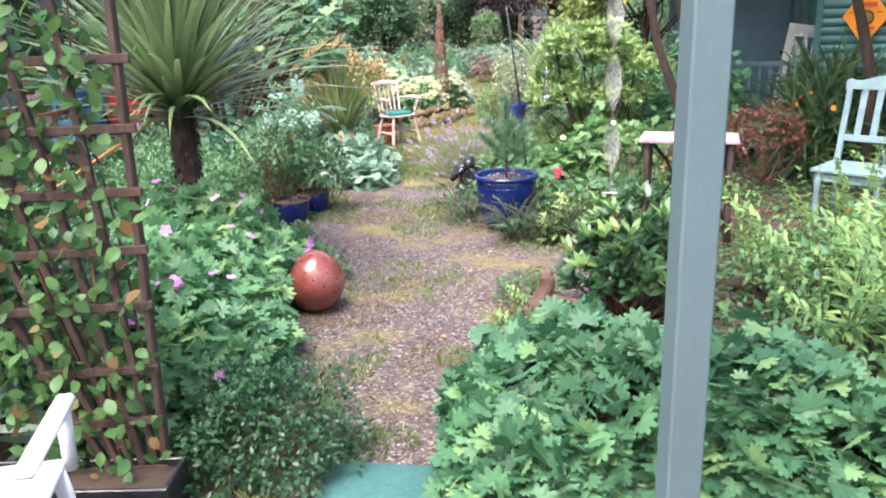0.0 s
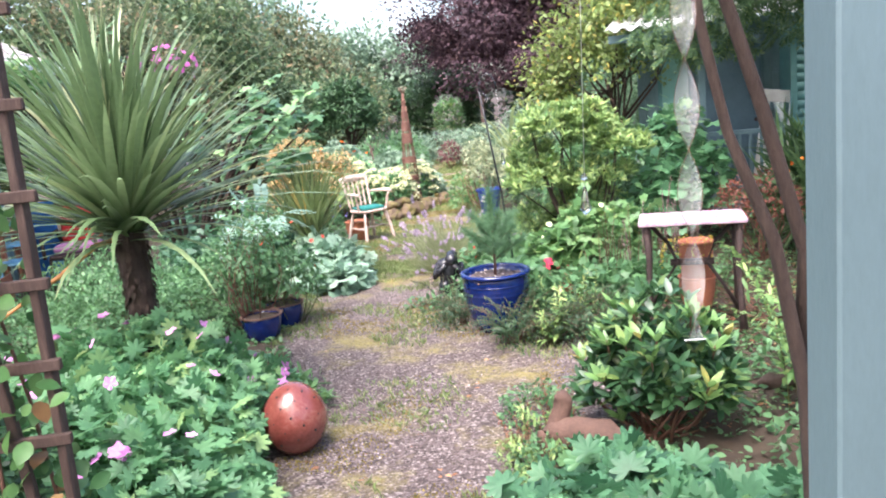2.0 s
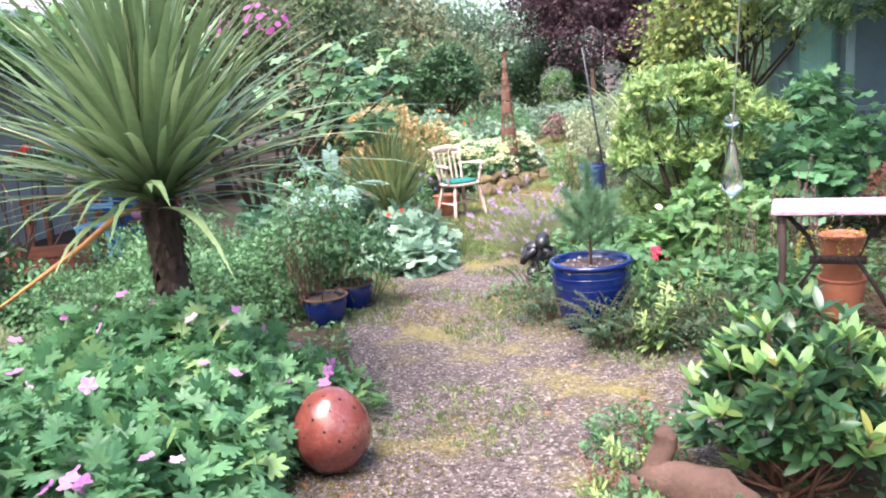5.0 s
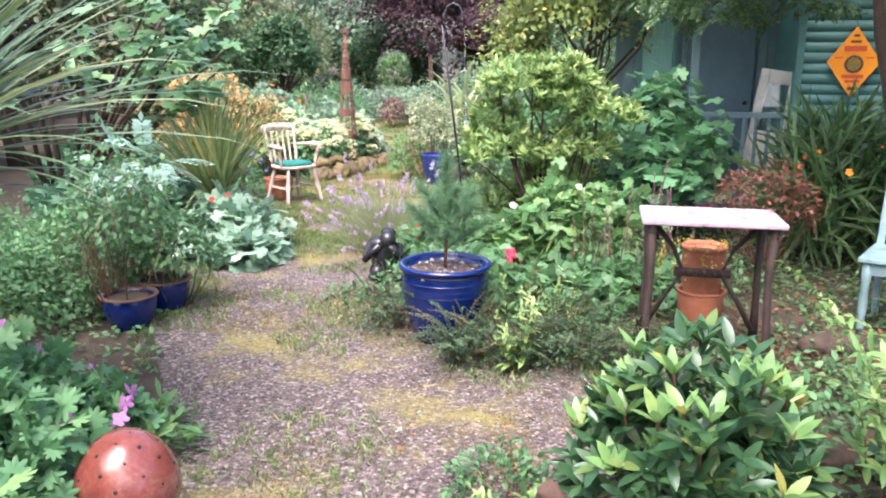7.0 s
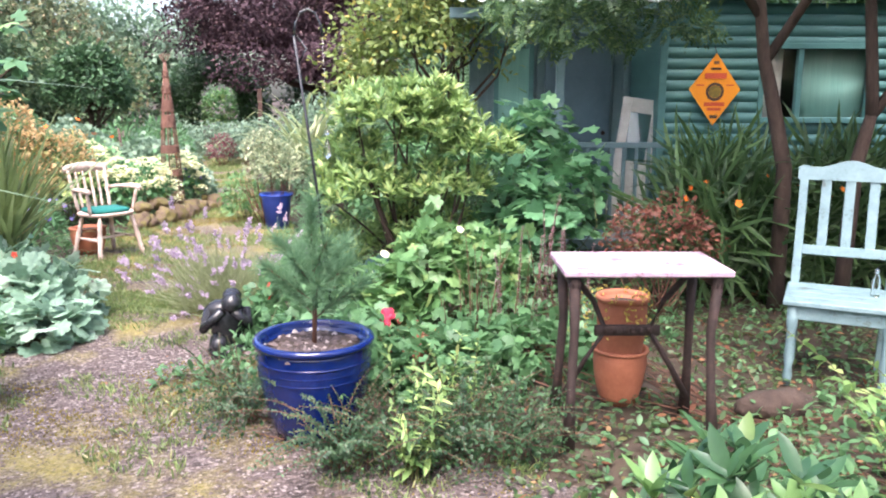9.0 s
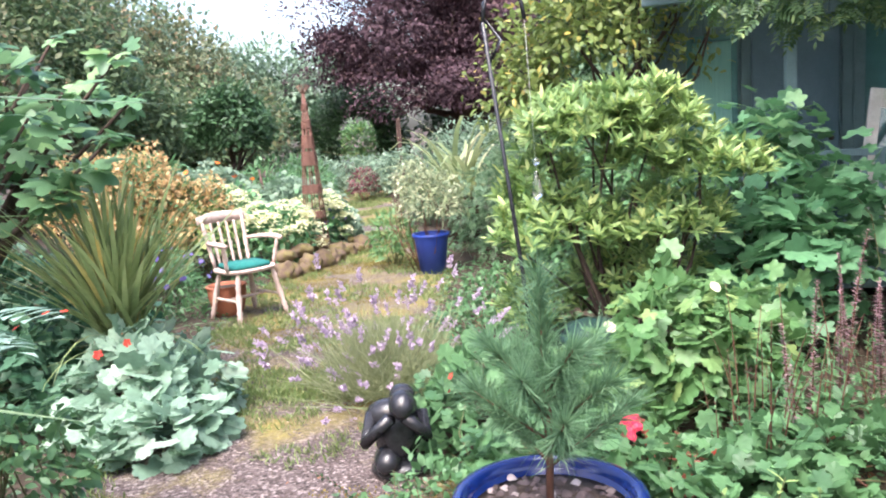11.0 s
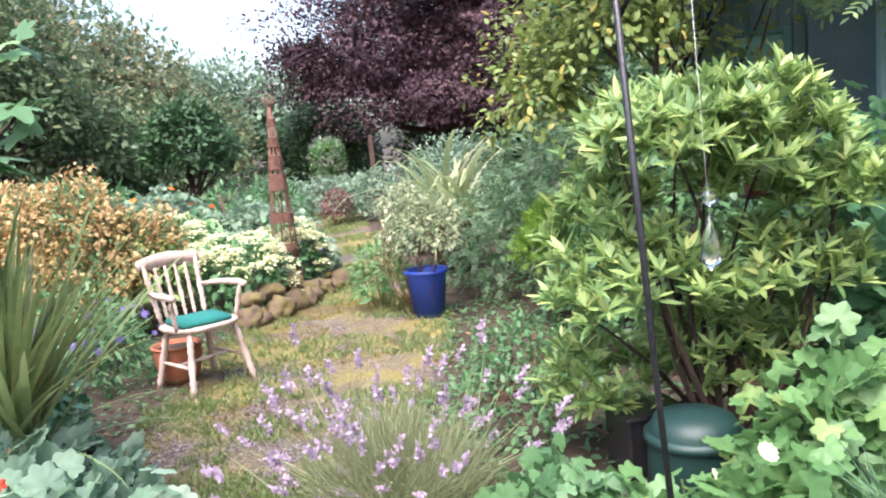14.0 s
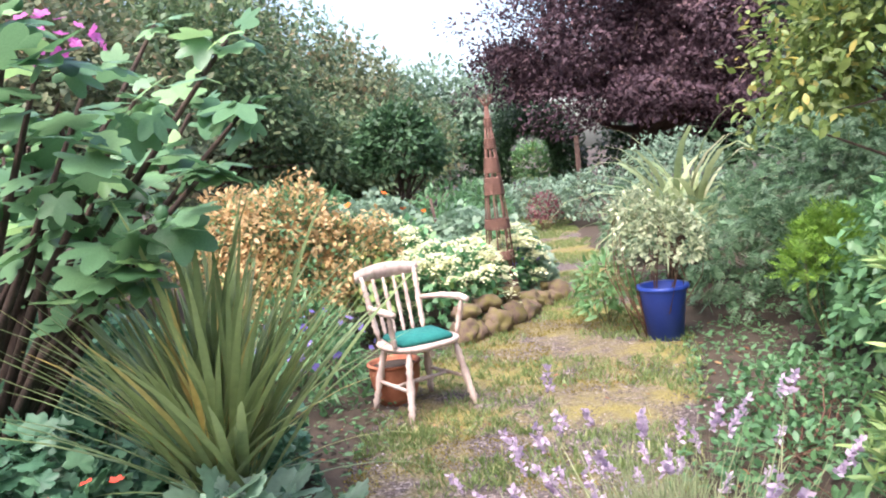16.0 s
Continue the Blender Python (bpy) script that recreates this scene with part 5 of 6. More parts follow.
for k in range(21):
    x = -0.27 + 0.54 * k / 20
    h = 0.05 + 0.04 * (0.5 + 0.5 * math.cos(min(1, abs(x) / 0.17) * math.pi))
    lo, hi = back_at(x, 0.585), back_at(x, 0.605 + h)
    row = [bm.verts.new(q) for q in (lo - Vector((0, 0.017, 0)), hi - Vector((0, 0.017, 0)), hi + Vector((0, 0.017, 0)), lo + Vector((0, 0.017, 0)))]
    if prev:
        for i in range(4):
            bm.faces.new((prev[i], prev[(i + 1) % 4], row[(i + 1) % 4], row[i]))
    else:
        bm.faces.new(row[::-1])
    prev = row
bm.faces.new(prev)
part("top_rail", bm, M_chairblue, ch, smooth=False)
part("lower_rail", boxm(back_at(0, 0.2), (0.43, 0.025, 0.055), RK), M_chairblue, ch, smooth=False)
for k in range(3):
    part("back_slat", boxm(back_at(-0.12 + 0.12 * k, 0.41), (0.052, 0.014, 0.39), RK), M_chairblue, ch, smooth=False)
bt = thing("glass_bottle", "small clear glass bottle on the chair seat", "bottle", (3.51, 5.49, 0.467), rz=0)
part("glass", lathe([(0.02, 0), (0.022, 0.01), (0.022, 0.09), (0.01, 0.12), (0.01, 0.15)], 16), M_glass, bt)
for i, (q, s) in enumerate((((2.75, 5.15), 0.13), ((2.95, 4.5), 0.1), ((2.2, 3.9), 0.08))):
    lg = blob(s * 1.5, s * 0.7, s * 0.6, 0.2, 2, 3, i * 3.1)
    ob = part("log", lg, M_bark)
    ob.location = (*q, s * 0.45)
    tagged(ob, "short dark rotting log on the soil", "log")
WB = [((2.75, 3.5, 0.25), (0.6, 0.6, 0.5)), ((3.4, 4.1, 0.2), (0.7, 0.6, 0.42)), ((2.3, 2.6, 0.15), (0.5, 0.6, 0.38)), ((3.3, 2.8, 0.3), (0.8, 0.8, 0.55))]


wl = thing("willow_herb_bed", "tall arching light green weeds with paired leaves", "weeds")
L_wand = leafy("wand_leaf", (0.09, 0.19, 0.06), (0.22, 0.36, 0.12), (0.36, 0.44, 0.16))
wands(wl, [((2.5, 3.55), 0.42), ((2.9, 3.2), 0.5), ((3.3, 3.9), 0.5), ((2.4, 2.7), 0.4), ((3.3, 2.7), 0.6), ((2.75, 3.7), 0.35)], 105, 0.98, lance(0.27, 0.1, 0.3, 4), 0.11, L_wand, stem=M_stem)
foliage(wl, [(c, (r[0], r[1], r[2] * 0.75)) for c, r in WB], OVAL, 0.06, L_herb, 190, name="undergrowth", inner=0.4, lump=0.45)
flowers(wl, WB, 6, 0.045, L_orangef)

# ---- shed with veranda ----
A0, U = Vector((4.02, 9.06, 0)), Vector((0.98, -0.19, 0)).normalized()
sh = thing("garden_shed", "blue-green painted log-lap garden shed with veranda", "shed", tuple(A0), rz=math.degrees(math.atan2(U.y, U.x)))
for k in range(23):
    z = 0.05 + 0.1 * k
    pr = [(-0.012, 0), (-0.034, 0.02), (-0.04, 0.05), (-0.034, 0.08), (-0.012, 0.098)]
    for x0, x1 in ([(0.0, 0.9), (1.93, 2.2)] if 1.25 < z < 1.95 else [(0.0, 2.2)]):
        bm = bmesh.new()
        rows = [[bm.verts.new((x, yy, z + zz)) for yy, zz in pr] for x in (x0, x1)]
        for i in range(4):
            bm.faces.new((rows[0][i], rows[1][i], rows[1][i + 1], rows[0][i + 1]))
        part("log_board", bm, M_shed, sh)
part("wall", boxm((0.44, 0.03, 1.2), (0.88, 0.06, 2.4)), M_shed, sh, smooth=False)
part("wall", boxm((2.07, 0.03, 1.2), (0.26, 0.06, 2.4)), M_shed, sh, smooth=False)
part("wall", boxm((1.41, 0.03, 0.63), (1.04, 0.06, 1.26)), M_shed, sh, smooth=False)
part("side_wall", boxm((0.0, 0.68, 1.2), (0.06, 1.2, 2.4)), M_shed, sh, smooth=False)
part("side_wall", boxm((2.2, 0.63, 1.2), (0.06, 1.14, 2.4)), M_shed, sh, smooth=False)
part("corner_board", boxm((2.235, -0.02, 1.2), (0.05, 0.08, 2.4)), M_shed, sh, smooth=False)
part("corner_board", boxm((-0.03, -0.02, 1.2), (0.07, 0.08, 2.4)), M_shed, sh, smooth=False)
win = part("window", boxm((1.41, -0.01, 1.28), (1.1, 0.12, 0.05)), M_shed, sh, smooth=False)
part("frame", boxm((1.41, -0.02, 1.96), (1.1, 0.08, 0.05)), M_shed, win, smooth=False)
for x in (0.9, 1.25, 1.92):
    part("frame", boxm((x, -0.02, 1.64), (0.05, 0.06, 0.7)), M_shed, win, smooth=False)
for x, w in ((1.075, 0.31), (1.585, 0.63)):
    ob = part("pane", boxm((x, 0.0, 1.64), (w, 0.006, 0.66), None, 0.0), M_glass, win, smooth=False)
    ob.visible_shadow = False
part("curtain", boxm((1.62, 0.08, 1.62), (0.6, 0.01, 0.7), None, 0.0), M_curtain, win)
part("curtain", boxm((1.02, 0.08, 1.62), (0.22, 0.01, 0.7), None, 0.0), M_whitepaint, win)
# back of the room, coloured near-black to stand for indoor shade
part("room_back", boxm((1.1, 1.2, 1.2), (2.13, 0.05, 2.4)), M_room_shade, sh, smooth=False)
part("roof", boxm((1.15, 0.85, 2.55), (2.5, 2.2, 0.06), Matrix.Rotation(radians(6), 4, "X")), M_roof, sh, smooth=False)
part("back_wall", boxm((-0.9, 1.3, 1.2), (1.8, 0.08, 2.4)), M_trim, sh, smooth=False)
for k in range(17):
    part("wall_batten", boxm((-1.75 + 0.105 * k, 1.252, 1.2), (0.09, 0.016, 2.36), None, 0.004), M_trim, sh, smooth=False)
dv = part("door", boxm((-0.62, 1.2, 1.17), (0.72, 0.05, 2.0)), surface("grey_blue_door_paint", [(0.3, (0.06, 0.115, 0.15)), (0.7, (0.1, 0.17, 0.21))], 4, 0.5, 0.15), sh, smooth=False)
part("door_knob", blob(0.025, 0.025, 0.025, 0, c=(-0.33, 1.16, 1.1), sub=2), M_iron, dv)
vw = part("veranda_window", boxm((-1.32, 1.2, 1.6), (0.34, 0.03, 0.8)), M_curtain, sh, smooth=False)
for x in (-1.51, -1.13):
    part("frame", boxm((x, 1.19, 1.6), (0.05, 0.05, 0.9)), M_shed, vw, smooth=False)
for z in (1.17, 2.03):
    part("frame", boxm((-1.32, 1.19, z), (0.33, 0.05, 0.05)), M_shed, vw, smooth=False)
bm = bmesh.new()
prev = None
for k in range(73):
    x = -2.05 + 2.0 * k / 72
    row = [bm.verts.new((x, y, zz + 0.022 * math.sin(k * 1.05))) for y, zz in ((-0.62, 2.3), (0.3, 2.44), (1.35, 2.6))]
    if prev:
        for i in (0, 1):
            bm.faces.new((prev[i], prev[i + 1], row[i + 1], row[i]))
    prev = row
bmesh.ops.solidify(bm, geom=bm.faces[:], thickness=0.004)
part("veranda_roof", bm, M_fascia, sh, "white corrugated sheet roof")
part("roof_beam", boxm((-1.03, -0.3, 2.22), (2.0, 0.06, 0.09)), M_trim, sh, smooth=False)
part("veranda_floor", boxm((-0.95, 0.5, 0.12), (1.85, 1.55, 0.1)), M_trim, sh, smooth=False)
for x in (-1.02,):
    part("veranda_post", boxm((x, -0.25, 1.25), (0.075, 0.075, 2.4)), M_trim, sh, smooth=False)
rl = part("railing", boxm((-0.94, -0.22, 1.05), (1.8, 0.06, 0.05)), M_trim, sh, smooth=False)
for k in range(15):
    part("baluster", boxm((-1.78 + k * 0.115, -0.22, 0.6), (0.035, 0.025, 0.88)), M_trim, rl, smooth=False)
wf = thing("salvaged_door", "old chalky white wooden door leaning on the rail", "door", (3.74, 9.24, 0.17), rz=-11)
T = Matrix.Rotation(radians(8), 4, "Y") @ Matrix.Rotation(radians(-6), 4, "X")
for nm, c, s in (("stile", (-0.15, 0, 0.66), (0.085, 0.04, 1.32)), ("stile", (0.15, 0, 0.66), (0.085, 0.04, 1.32)), ("top_rail", (0, 0, 1.25), (0.214, 0.036, 0.14)), ("middle_rail", (0, 0, 0.66), (0.214, 0.036, 0.09)), ("bottom_rail", (0, 0, 0.09), (0.214, 0.036, 0.18)), ("panel", (0, 0.004, 0.4), (0.214, 0.015, 0.44))):
    part(nm, boxm(T @ Vector(c), s, T), M_whitepaint, wf, smooth=False)
part("pane", boxm(T @ Vector((0, 0.004, 0.94)), (0.214, 0.008, 0.48), T, 0.0), M_glass, wf, smooth=False)
sg = thing("diamond_sign", "orange diamond-shaped tin sign with red print", "sign", tuple(A0 + U * 0.43 + Vector((0, -0.09, 1.56))), rz=-11)
bm = bmesh.new()
fr = [bm.verts.new((x, -0.006, z)) for x, z in ((0, -0.33), (0.24, 0), (0, 0.33), (-0.24, 0))]
bk = [bm.verts.new((q.co.x, 0.006, q.co.z)) for q in fr]
bm.faces.new(fr)
bm.faces.new(bk[::-1])
for k in range(4):
    bm.faces.new((fr[k], bk[k], bk[(k + 1) % 4], fr[(k + 1) % 4]))
part("plate", bm, M_orange, sg, smooth=False)
bm = bmesh.new()
for k in range(16):
    a0, a1 = 2 * math.pi * k / 16, 2 * math.pi * (k + 1) / 16
    bm.faces.new([bm.verts.new((r * math.cos(a), -0.012, r * math.sin(a) - 0.02)) for r, a in ((0.06, a0), (0.085, a0), (0.085, a1), (0.06, a1))])
part("ring_print", bm, M_darkprint, sg)
bm = bmesh.new()
bm.faces.new([bm.verts.new((0.058 * math.cos(2 * math.pi * k / 20), -0.011, 0.058 * math.sin(2 * math.pi * k / 20) - 0.02)) for k in range(20)])
part("disc_print", bm, surface("olive_print", [(0.3, (0.1, 0.08, 0.02)), (0.7, (0.3, 0.2, 0.03))], 30, 0.5, 0.1), sg)
for z, w, h, m in ((0.125, 0.2, 0.05, M_redprint), (0.19, 0.09, 0.02, M_darkprint), (0.245, 0.05, 0.022, M_darkprint), (-0.135, 0.19, 0.035, M_redprint), (-0.18, 0.13, 0.025, M_redprint), (-0.25, 0.07, 0.03, M_darkprint), (0.04, 0.07, 0.012, M_redprint)):
    for sx in ((-1, 1) if z == 0.04 else (0,)):
        part("print_bar", boxm((sx * 0.14, -0.011, z), (w, 0.004, h), None, 0.0), m, sg, smooth=False)
part("hanger", tube(bmesh.new(), [(0, 0, 0.33), (0, 0.07, 0.4)], [0.004]), M_iron, sg)

# tree beside the shed, dark branches overhead
st1 = thing("shed_tree", "dark-trunked tree with overhanging branches", "tree")
for pts, r, nm in ((((3.9, 6.9, 0), (3.88, 6.9, 1.0), (3.74, 6.9, 1.5), (3.66, 6.9, 1.75), (3.5, 6.9, 2.7)), 0.06, "trunk"), (((3.67, 6.9, 1.72), (4.0, 6.8, 2.3), (4.6, 6.7, 2.8)), 0.035, "limb"), (((3.62, 6.9, 2.0), (3.2, 6.9, 2.5), (2.6, 7.0, 2.8)), 0.03, "limb")):
    part(nm, tube(bmesh.new(), pts, [r, r * 0.9, r * 0.8, r * 0.7, r * 0.5], 9), M_bark, st1)
foliage(st1, [((3.7, 6.8, 2.5), (1.0, 0.9, 0.42)), ((2.75, 7.4, 2.5), (0.65, 0.7, 0.36)), ((3.2, 5.8, 2.9), (1.0, 0.8, 0.4)), ((4.1, 8.1, 2.75), (1.3, 0.7, 0.4)), ((3.2, 8.2, 2.3), (0.55, 0.4, 0.22)), ((2.95, 8.3, 2.0), (0.5, 0.3, 0.2)), ((2.45, 8.5, 2.15), (0.4, 0.3, 0.26)), ((3.75, 8.2, 2.05), (0.3, 0.25, 0.15))], FERN, 0.16, leafy("canopy_leaf", (0.03, 0.075, 0.03), (0.1, 0.18, 0.075), (0.2, 0.27, 0.1)), 140, name="crown", droop=0.5, lump=0.5)
st2 = thing("forked_tree", "dark forked tree in front of the shed window", "tree")
for pts, r, nm in ((((4.1, 6.5, 0), (4.12, 6.5, 1.05), (4.2, 6.5, 1.4)), 0.052, "trunk"), (((4.2, 6.5, 1.38), (4.17, 6.5, 1.65), (4.05, 6.5, 2.5)), 0.042, "limb"), (((4.2, 6.5, 1.38), (4.5, 6.4, 1.84), (5.0, 6.3, 2.5)), 0.036, "limb")):
    part(nm, tube(bmesh.new(), pts, [r, r * 0.9, r * 0.7], 9), M_bark, st2)
foliage(st2, [((5.0, 6.1, 2.7), (1.3, 1.2, 0.55)), ((6.2, 6.6, 2.4), (1.2, 1.2, 0.8))], FERN, 0.17, L_dark, 260, name="crown")
plant("shade_shrub", "dark leafy shrub beyond the chimes", "shrub", [((6.6, 7.9, 1.4), (0.7, 0.6, 1.3)), ((5.5, 6.7, 0.9), (0.5, 0.5, 1.0)), ((7.0, 8.9, 2.2), (1.0, 0.8, 1.2)), ((5.3, 5.9, 0.7), (0.7, 0.7, 0.9)), ((6.2, 5.2, 0.8), (0.9, 0.9, 1.0))], OVAL, 0.09, leafy("shade_leaf", (0.025, 0.065, 0.03), (0.06, 0.14, 0.055), (0.15, 0.24, 0.08)), 300, nstem=16)
nt2 = thing("wall_climber", "slender dark brown climber stems rising by the post", "tree")
for pts, r in ((((1.46, 1.3, 0), (1.47, 1.3, 0.6), (1.45, 1.3, 1.05), (1.39, 1.3, 1.38), (1.3, 1.3, 1.62), (1.25, 1.3, 1.85), (1.2, 1.3, 2.5)), 0.019), (((1.45, 1.32, 1.1), (1.46, 1.32, 1.35), (1.38, 1.32, 1.65), (1.29, 1.32, 1.95), (1.2, 1.3, 2.3)), 0.017)):
    part("stem", tube(bmesh.new(), pts, [r, r * 0.95, r * 0.9, r * 0.8, r * 0.6], 9), M_bark, nt2)
foliage(nt2, [((1.5, 1.4, 2.75), (0.7, 0.5, 0.25))], FERN, 0.16, L_dark, 120, name="crown")
wcm = thing("wind_chime", "long copper-orange tube wind chime hanging from a branch", "wind chime", (3.9, 5.6, 0.62))
for k, (x0, x1, z0, y) in enumerate(((-0.1, -0.085, 0.06, 0.0), (-0.02, 0.0, 0.02, 0.05), (0.1, 0.085, 0.2, -0.03))):
    pp = part("pipe", tube(bmesh.new(), [(x0, y, z0), (x1, y, 0.93)], [0.019, 0.019], 12), surface("copper_tube", [(0.3, (0.45, 0.17, 0.06)), (0.7, (0.62, 0.27, 0.11))], 6, 0.35, 0.05, metal=0.4) if k == 0 else pp.data.materials[0], wcm)
    part("string", tube(bmesh.new(), [(x1, y, 0.93), (x1, y, 1.0)], [0.0015], 4), M_white, wcm)
part("top_disc", lathe([(0.0, 1.0), (0.1, 1.0), (0.115, 1.012), (0.115, 1.03), (0.1, 1.042), (0.0, 1.045)], 24), M_bark, wcm)
part("cord", tube(bmesh.new(), [(0, 0, 1.04), (0, 0, 1.75)], [0.003]), M_iron, wcm)
cb = plant("crocosmia", "arching strap leaves with orange flowers by the shed", "plant", [((3.7, 7.4, 0.45), (0.5, 0.4, 0.62)), ((4.7, 7.3, 0.4), (0.8, 0.4, 0.65))], lance(0.07, 0.12, 0.3, 4), 0.42, leafy("strap_leaf", (0.03, 0.075, 0.03), (0.08, 0.15, 0.055)), 420, up=0.2, droop=-0.3, inner=0.2)
flowers(cb, [((3.7, 7.2, 0.6), (0.4, 0.3, 0.35)), ((4.3, 7.1, 0.5), (0.4, 0.3, 0.4))], 12, 0.045, L_orangef)
plant("climber_by_shed", "large soft green leaves climbing by the veranda", "climber", [((2.65, 8, 0.65), (0.42, 0.4, 0.5)), ((2.3, 7.7, 0.5), (0.42, 0.36, 0.45)), ((2.5, 8.3, 1.2), (0.28, 0.25, 0.3))], palm(5, 0.3, 250, 0.05), 0.125, leafy("climber_leaf", (0.045, 0.13, 0.06), (0.12, 0.28, 0.14), (0.2, 0.38, 0.18)), 150, nstem=16, inner=0.35, up=1.3, lump=0.5)
plant("red_shrub", "small reddish-brown leaved shrub", "shrub", [((2.95, 6.8, 0.55), (0.4, 0.3, 0.3))], SMALL, 0.04, leafy("red_leaf", (0.12, 0.04, 0.03), (0.22, 0.09, 0.06)), 700, M_stem_red, 18)
plant("dark_conifer", "dense dark green rounded evergreen", "shrub", [((2.1, 8.2, 0.45), (0.33, 0.33, 0.42))], SMALL, 0.04, L_dark, 1500, nstem=8)


def yellow_shrub(name, at, h, blobs, n, label):
    t = thing(name, label, "shrub")
    whorls(t, blobs, n, 0.092, L_yellow, 10, lance(0.22, 0.1, 0.12, 4))
    stems(t, at, [np.asarray(c) + unit(RNG.normal(size=3) + [0, 0, 0.2]) * np.asarray(r) * 0.7 for c, r in blobs for _ in range(2)], 0.018, M_bark, bend=0.07, steps=6)
    return t


yellow_shrub("yellow_green_shrub", (1.45, 7.75, 0), 1.7, [((1.2, 7.5, 1.32), (0.42, 0.38, 0.27)), ((1.62, 7.6, 1.2), (0.34, 0.34, 0.25)), ((0.98, 7.7, 0.98), (0.28, 0.3, 0.28)), ((1.85, 7.5, 1.12), (0.3, 0.28, 0.16)), ((1.15, 7.55, 1.4), (0.3, 0.3, 0.2)), ((1.5, 7.5, 1.42), (0.28, 0.3, 0.2)), ((1.5, 7.8, 0.55), (0.4, 0.28, 0.22)), ((1.05, 7.55, 0.8), (0.36, 0.28, 0.25)), ((1.6, 7.6, 0.85), (0.36, 0.28, 0.2))], 900, "open shrub with glossy yellow-green leaf whorls")
yellow_shrub("low_yellow_shrub", (1.2, 8, 0), 0.8, [((0.98, 7.95, 0.33), (0.25, 0.28, 0.28)), ((1.45, 7.9, 0.4), (0.32, 0.3, 0.26))], 190, "low spreading yellow-green shrub")
plant("mixed_bank", "mixed green shrubs filling the bank", "shrub", [((1.9, 9.7, 0.5), (0.8, 0.8, 0.8)), ((1.6, 10.6, 0.4), (0.4, 0.5, 0.6)), ((2.4, 8.9, 0.5), (0.5, 0.5, 0.6))], OVAL, 0.07, L_herb, 520, nstem=30)
tree("golden_hazel", "tall shrub with yellow-tinged serrated leaves", (2.3, 10.5, 0), 1.2, [((1.9, 10.3, 2.2), (0.75, 0.7, 0.75)), ((2.6, 10.1, 2.7), (0.8, 0.7, 0.6)), ((1.35, 10.6, 1.7), (0.4, 0.5, 0.6))], OVAL, 0.075, leafy("golden_leaf", (0.1, 0.16, 0.04), (0.2, 0.26, 0.08), (0.46, 0.38, 0.1)), 480, 0.05, 26, inner=0.2, lump=0.85)
bconf = plant("little_conifer", "bright green small feathery conifer", "conifer", [((1.28, 10.3, 0.62), (0.24, 0.24, 0.22)), ((1.28, 10.32, 0.8), (0.15, 0.15, 0.13))], FERN, 0.09, L_conif, 900, nstem=6, droop=-0.7)
plant("woody_herb", "low twiggy green herbs at the path edge", "plant", [((0.85, 9.3, 0.1), (0.35, 0.35, 0.25)), ((0.65, 8.5, 0.05), (0.35, 0.5, 0.22))], OVAL, 0.05, L_herb, 520, M_stem_red, 24)
bk = thing("water_barrel", "dark green plastic compost barrel", "barrel", (1.18, 7.42, 0))
bk.scale = (0.82, 0.82, 0.8)
part("drum", lathe([(0.2, 0), (0.22, 0.02), (0.21, 0.34), (0.2, 0.4), (0.18, 0.44), (0.1, 0.47), (0, 0.48)], 32), M_barrel, bk)
part("lid_ring", lathe([(0.212, 0.33), (0.226, 0.34), (0.226, 0.37), (0.205, 0.38)], 32, False), M_barrel, bk)

pc = thing("plastic_crate", "dark grey plastic box behind the barrel", "crate", (1.12, 7.8, 0), rz=12)
pc.scale = (0.7, 0.7, 0.75)
part("box", boxm((0, 0, 0.17), (0.4, 0.3, 0.34), None, 0.012), M_black, pc, smooth=False)
part("rim", boxm((0, 0, 0.345), (0.43, 0.33, 0.03), None, 0.008), M_black, pc, smooth=False)

bfd = thing("bird_feeder", "small brown hanging bird feeder with a roof", "bird feeder", (1.72, 8, 1.08))
part("tray", boxm((0, 0, 0.01), (0.11, 0.1, 0.015)), M_wood_old, bfd, smooth=False)
part("cage", boxm((0, 0, 0.045), (0.075, 0.07, 0.06)), M_crate, bfd, smooth=False)
bm = bmesh.new()
bmesh.ops.create_cone(bm, cap_ends=True, segments=4, radius1=0.1, radius2=0.015, depth=0.05, matrix=Matrix.Translation((0, 0, 0.1)) @ Matrix.Rotation(radians(45), 4, "Z"))
part("roof", bm, M_bark, bfd, smooth=False)
part("cord", tube(bmesh.new(), [(0, 0, 0.12), (0, 0, 0.4)], [0.002], 4), M_iron, bfd)

# blue tub with a variegated shrub
bt2 = thing("blue_tub", "bright blue plastic tub planter", "plant pot", (0.36, 11.1, 0))
part("body", lathe([(0.125, 0), (0.165, 0.36), (0.175, 0.375), (0.175, 0.4), (0.16, 0.4), (0.15, 0.33), (0.0, 0.33)], 32), M_bluebucket, bt2)
part("rim", lathe([(0.174, 0.37), (0.187, 0.378), (0.187, 0.405), (0.158, 0.402)], 32, False), M_bluebucket, bt2)
plant("variegated_shrub", "grey-green variegated shrub in the blue tub", "shrub", [((0.38, 11.1, 0.72), (0.34, 0.32, 0.32)), ((0.22, 11.2, 0.92), (0.22, 0.25, 0.2))], SMALL, 0.045, L_varieg, 1100, M_stem_red, 22, floor=0.4)
ph2 = thing("pale_phormium", "tall pale striped strap-leaved plant", "phormium", (0.78, 13.2, 0.5))
rosette(ph2, (0, 0, 0), 70, 1.35, 0.07, (4, 72), 0.75, leafy("pale_strap", (0.16, 0.22, 0.1), (0.32, 0.36, 0.19), (0.45, 0.45, 0.28)), 0.08)
part("base", lathe([(0.2, -0.45), (0.22, 0.0), (0.1, 0.06)], 16), M_soil, ph2)
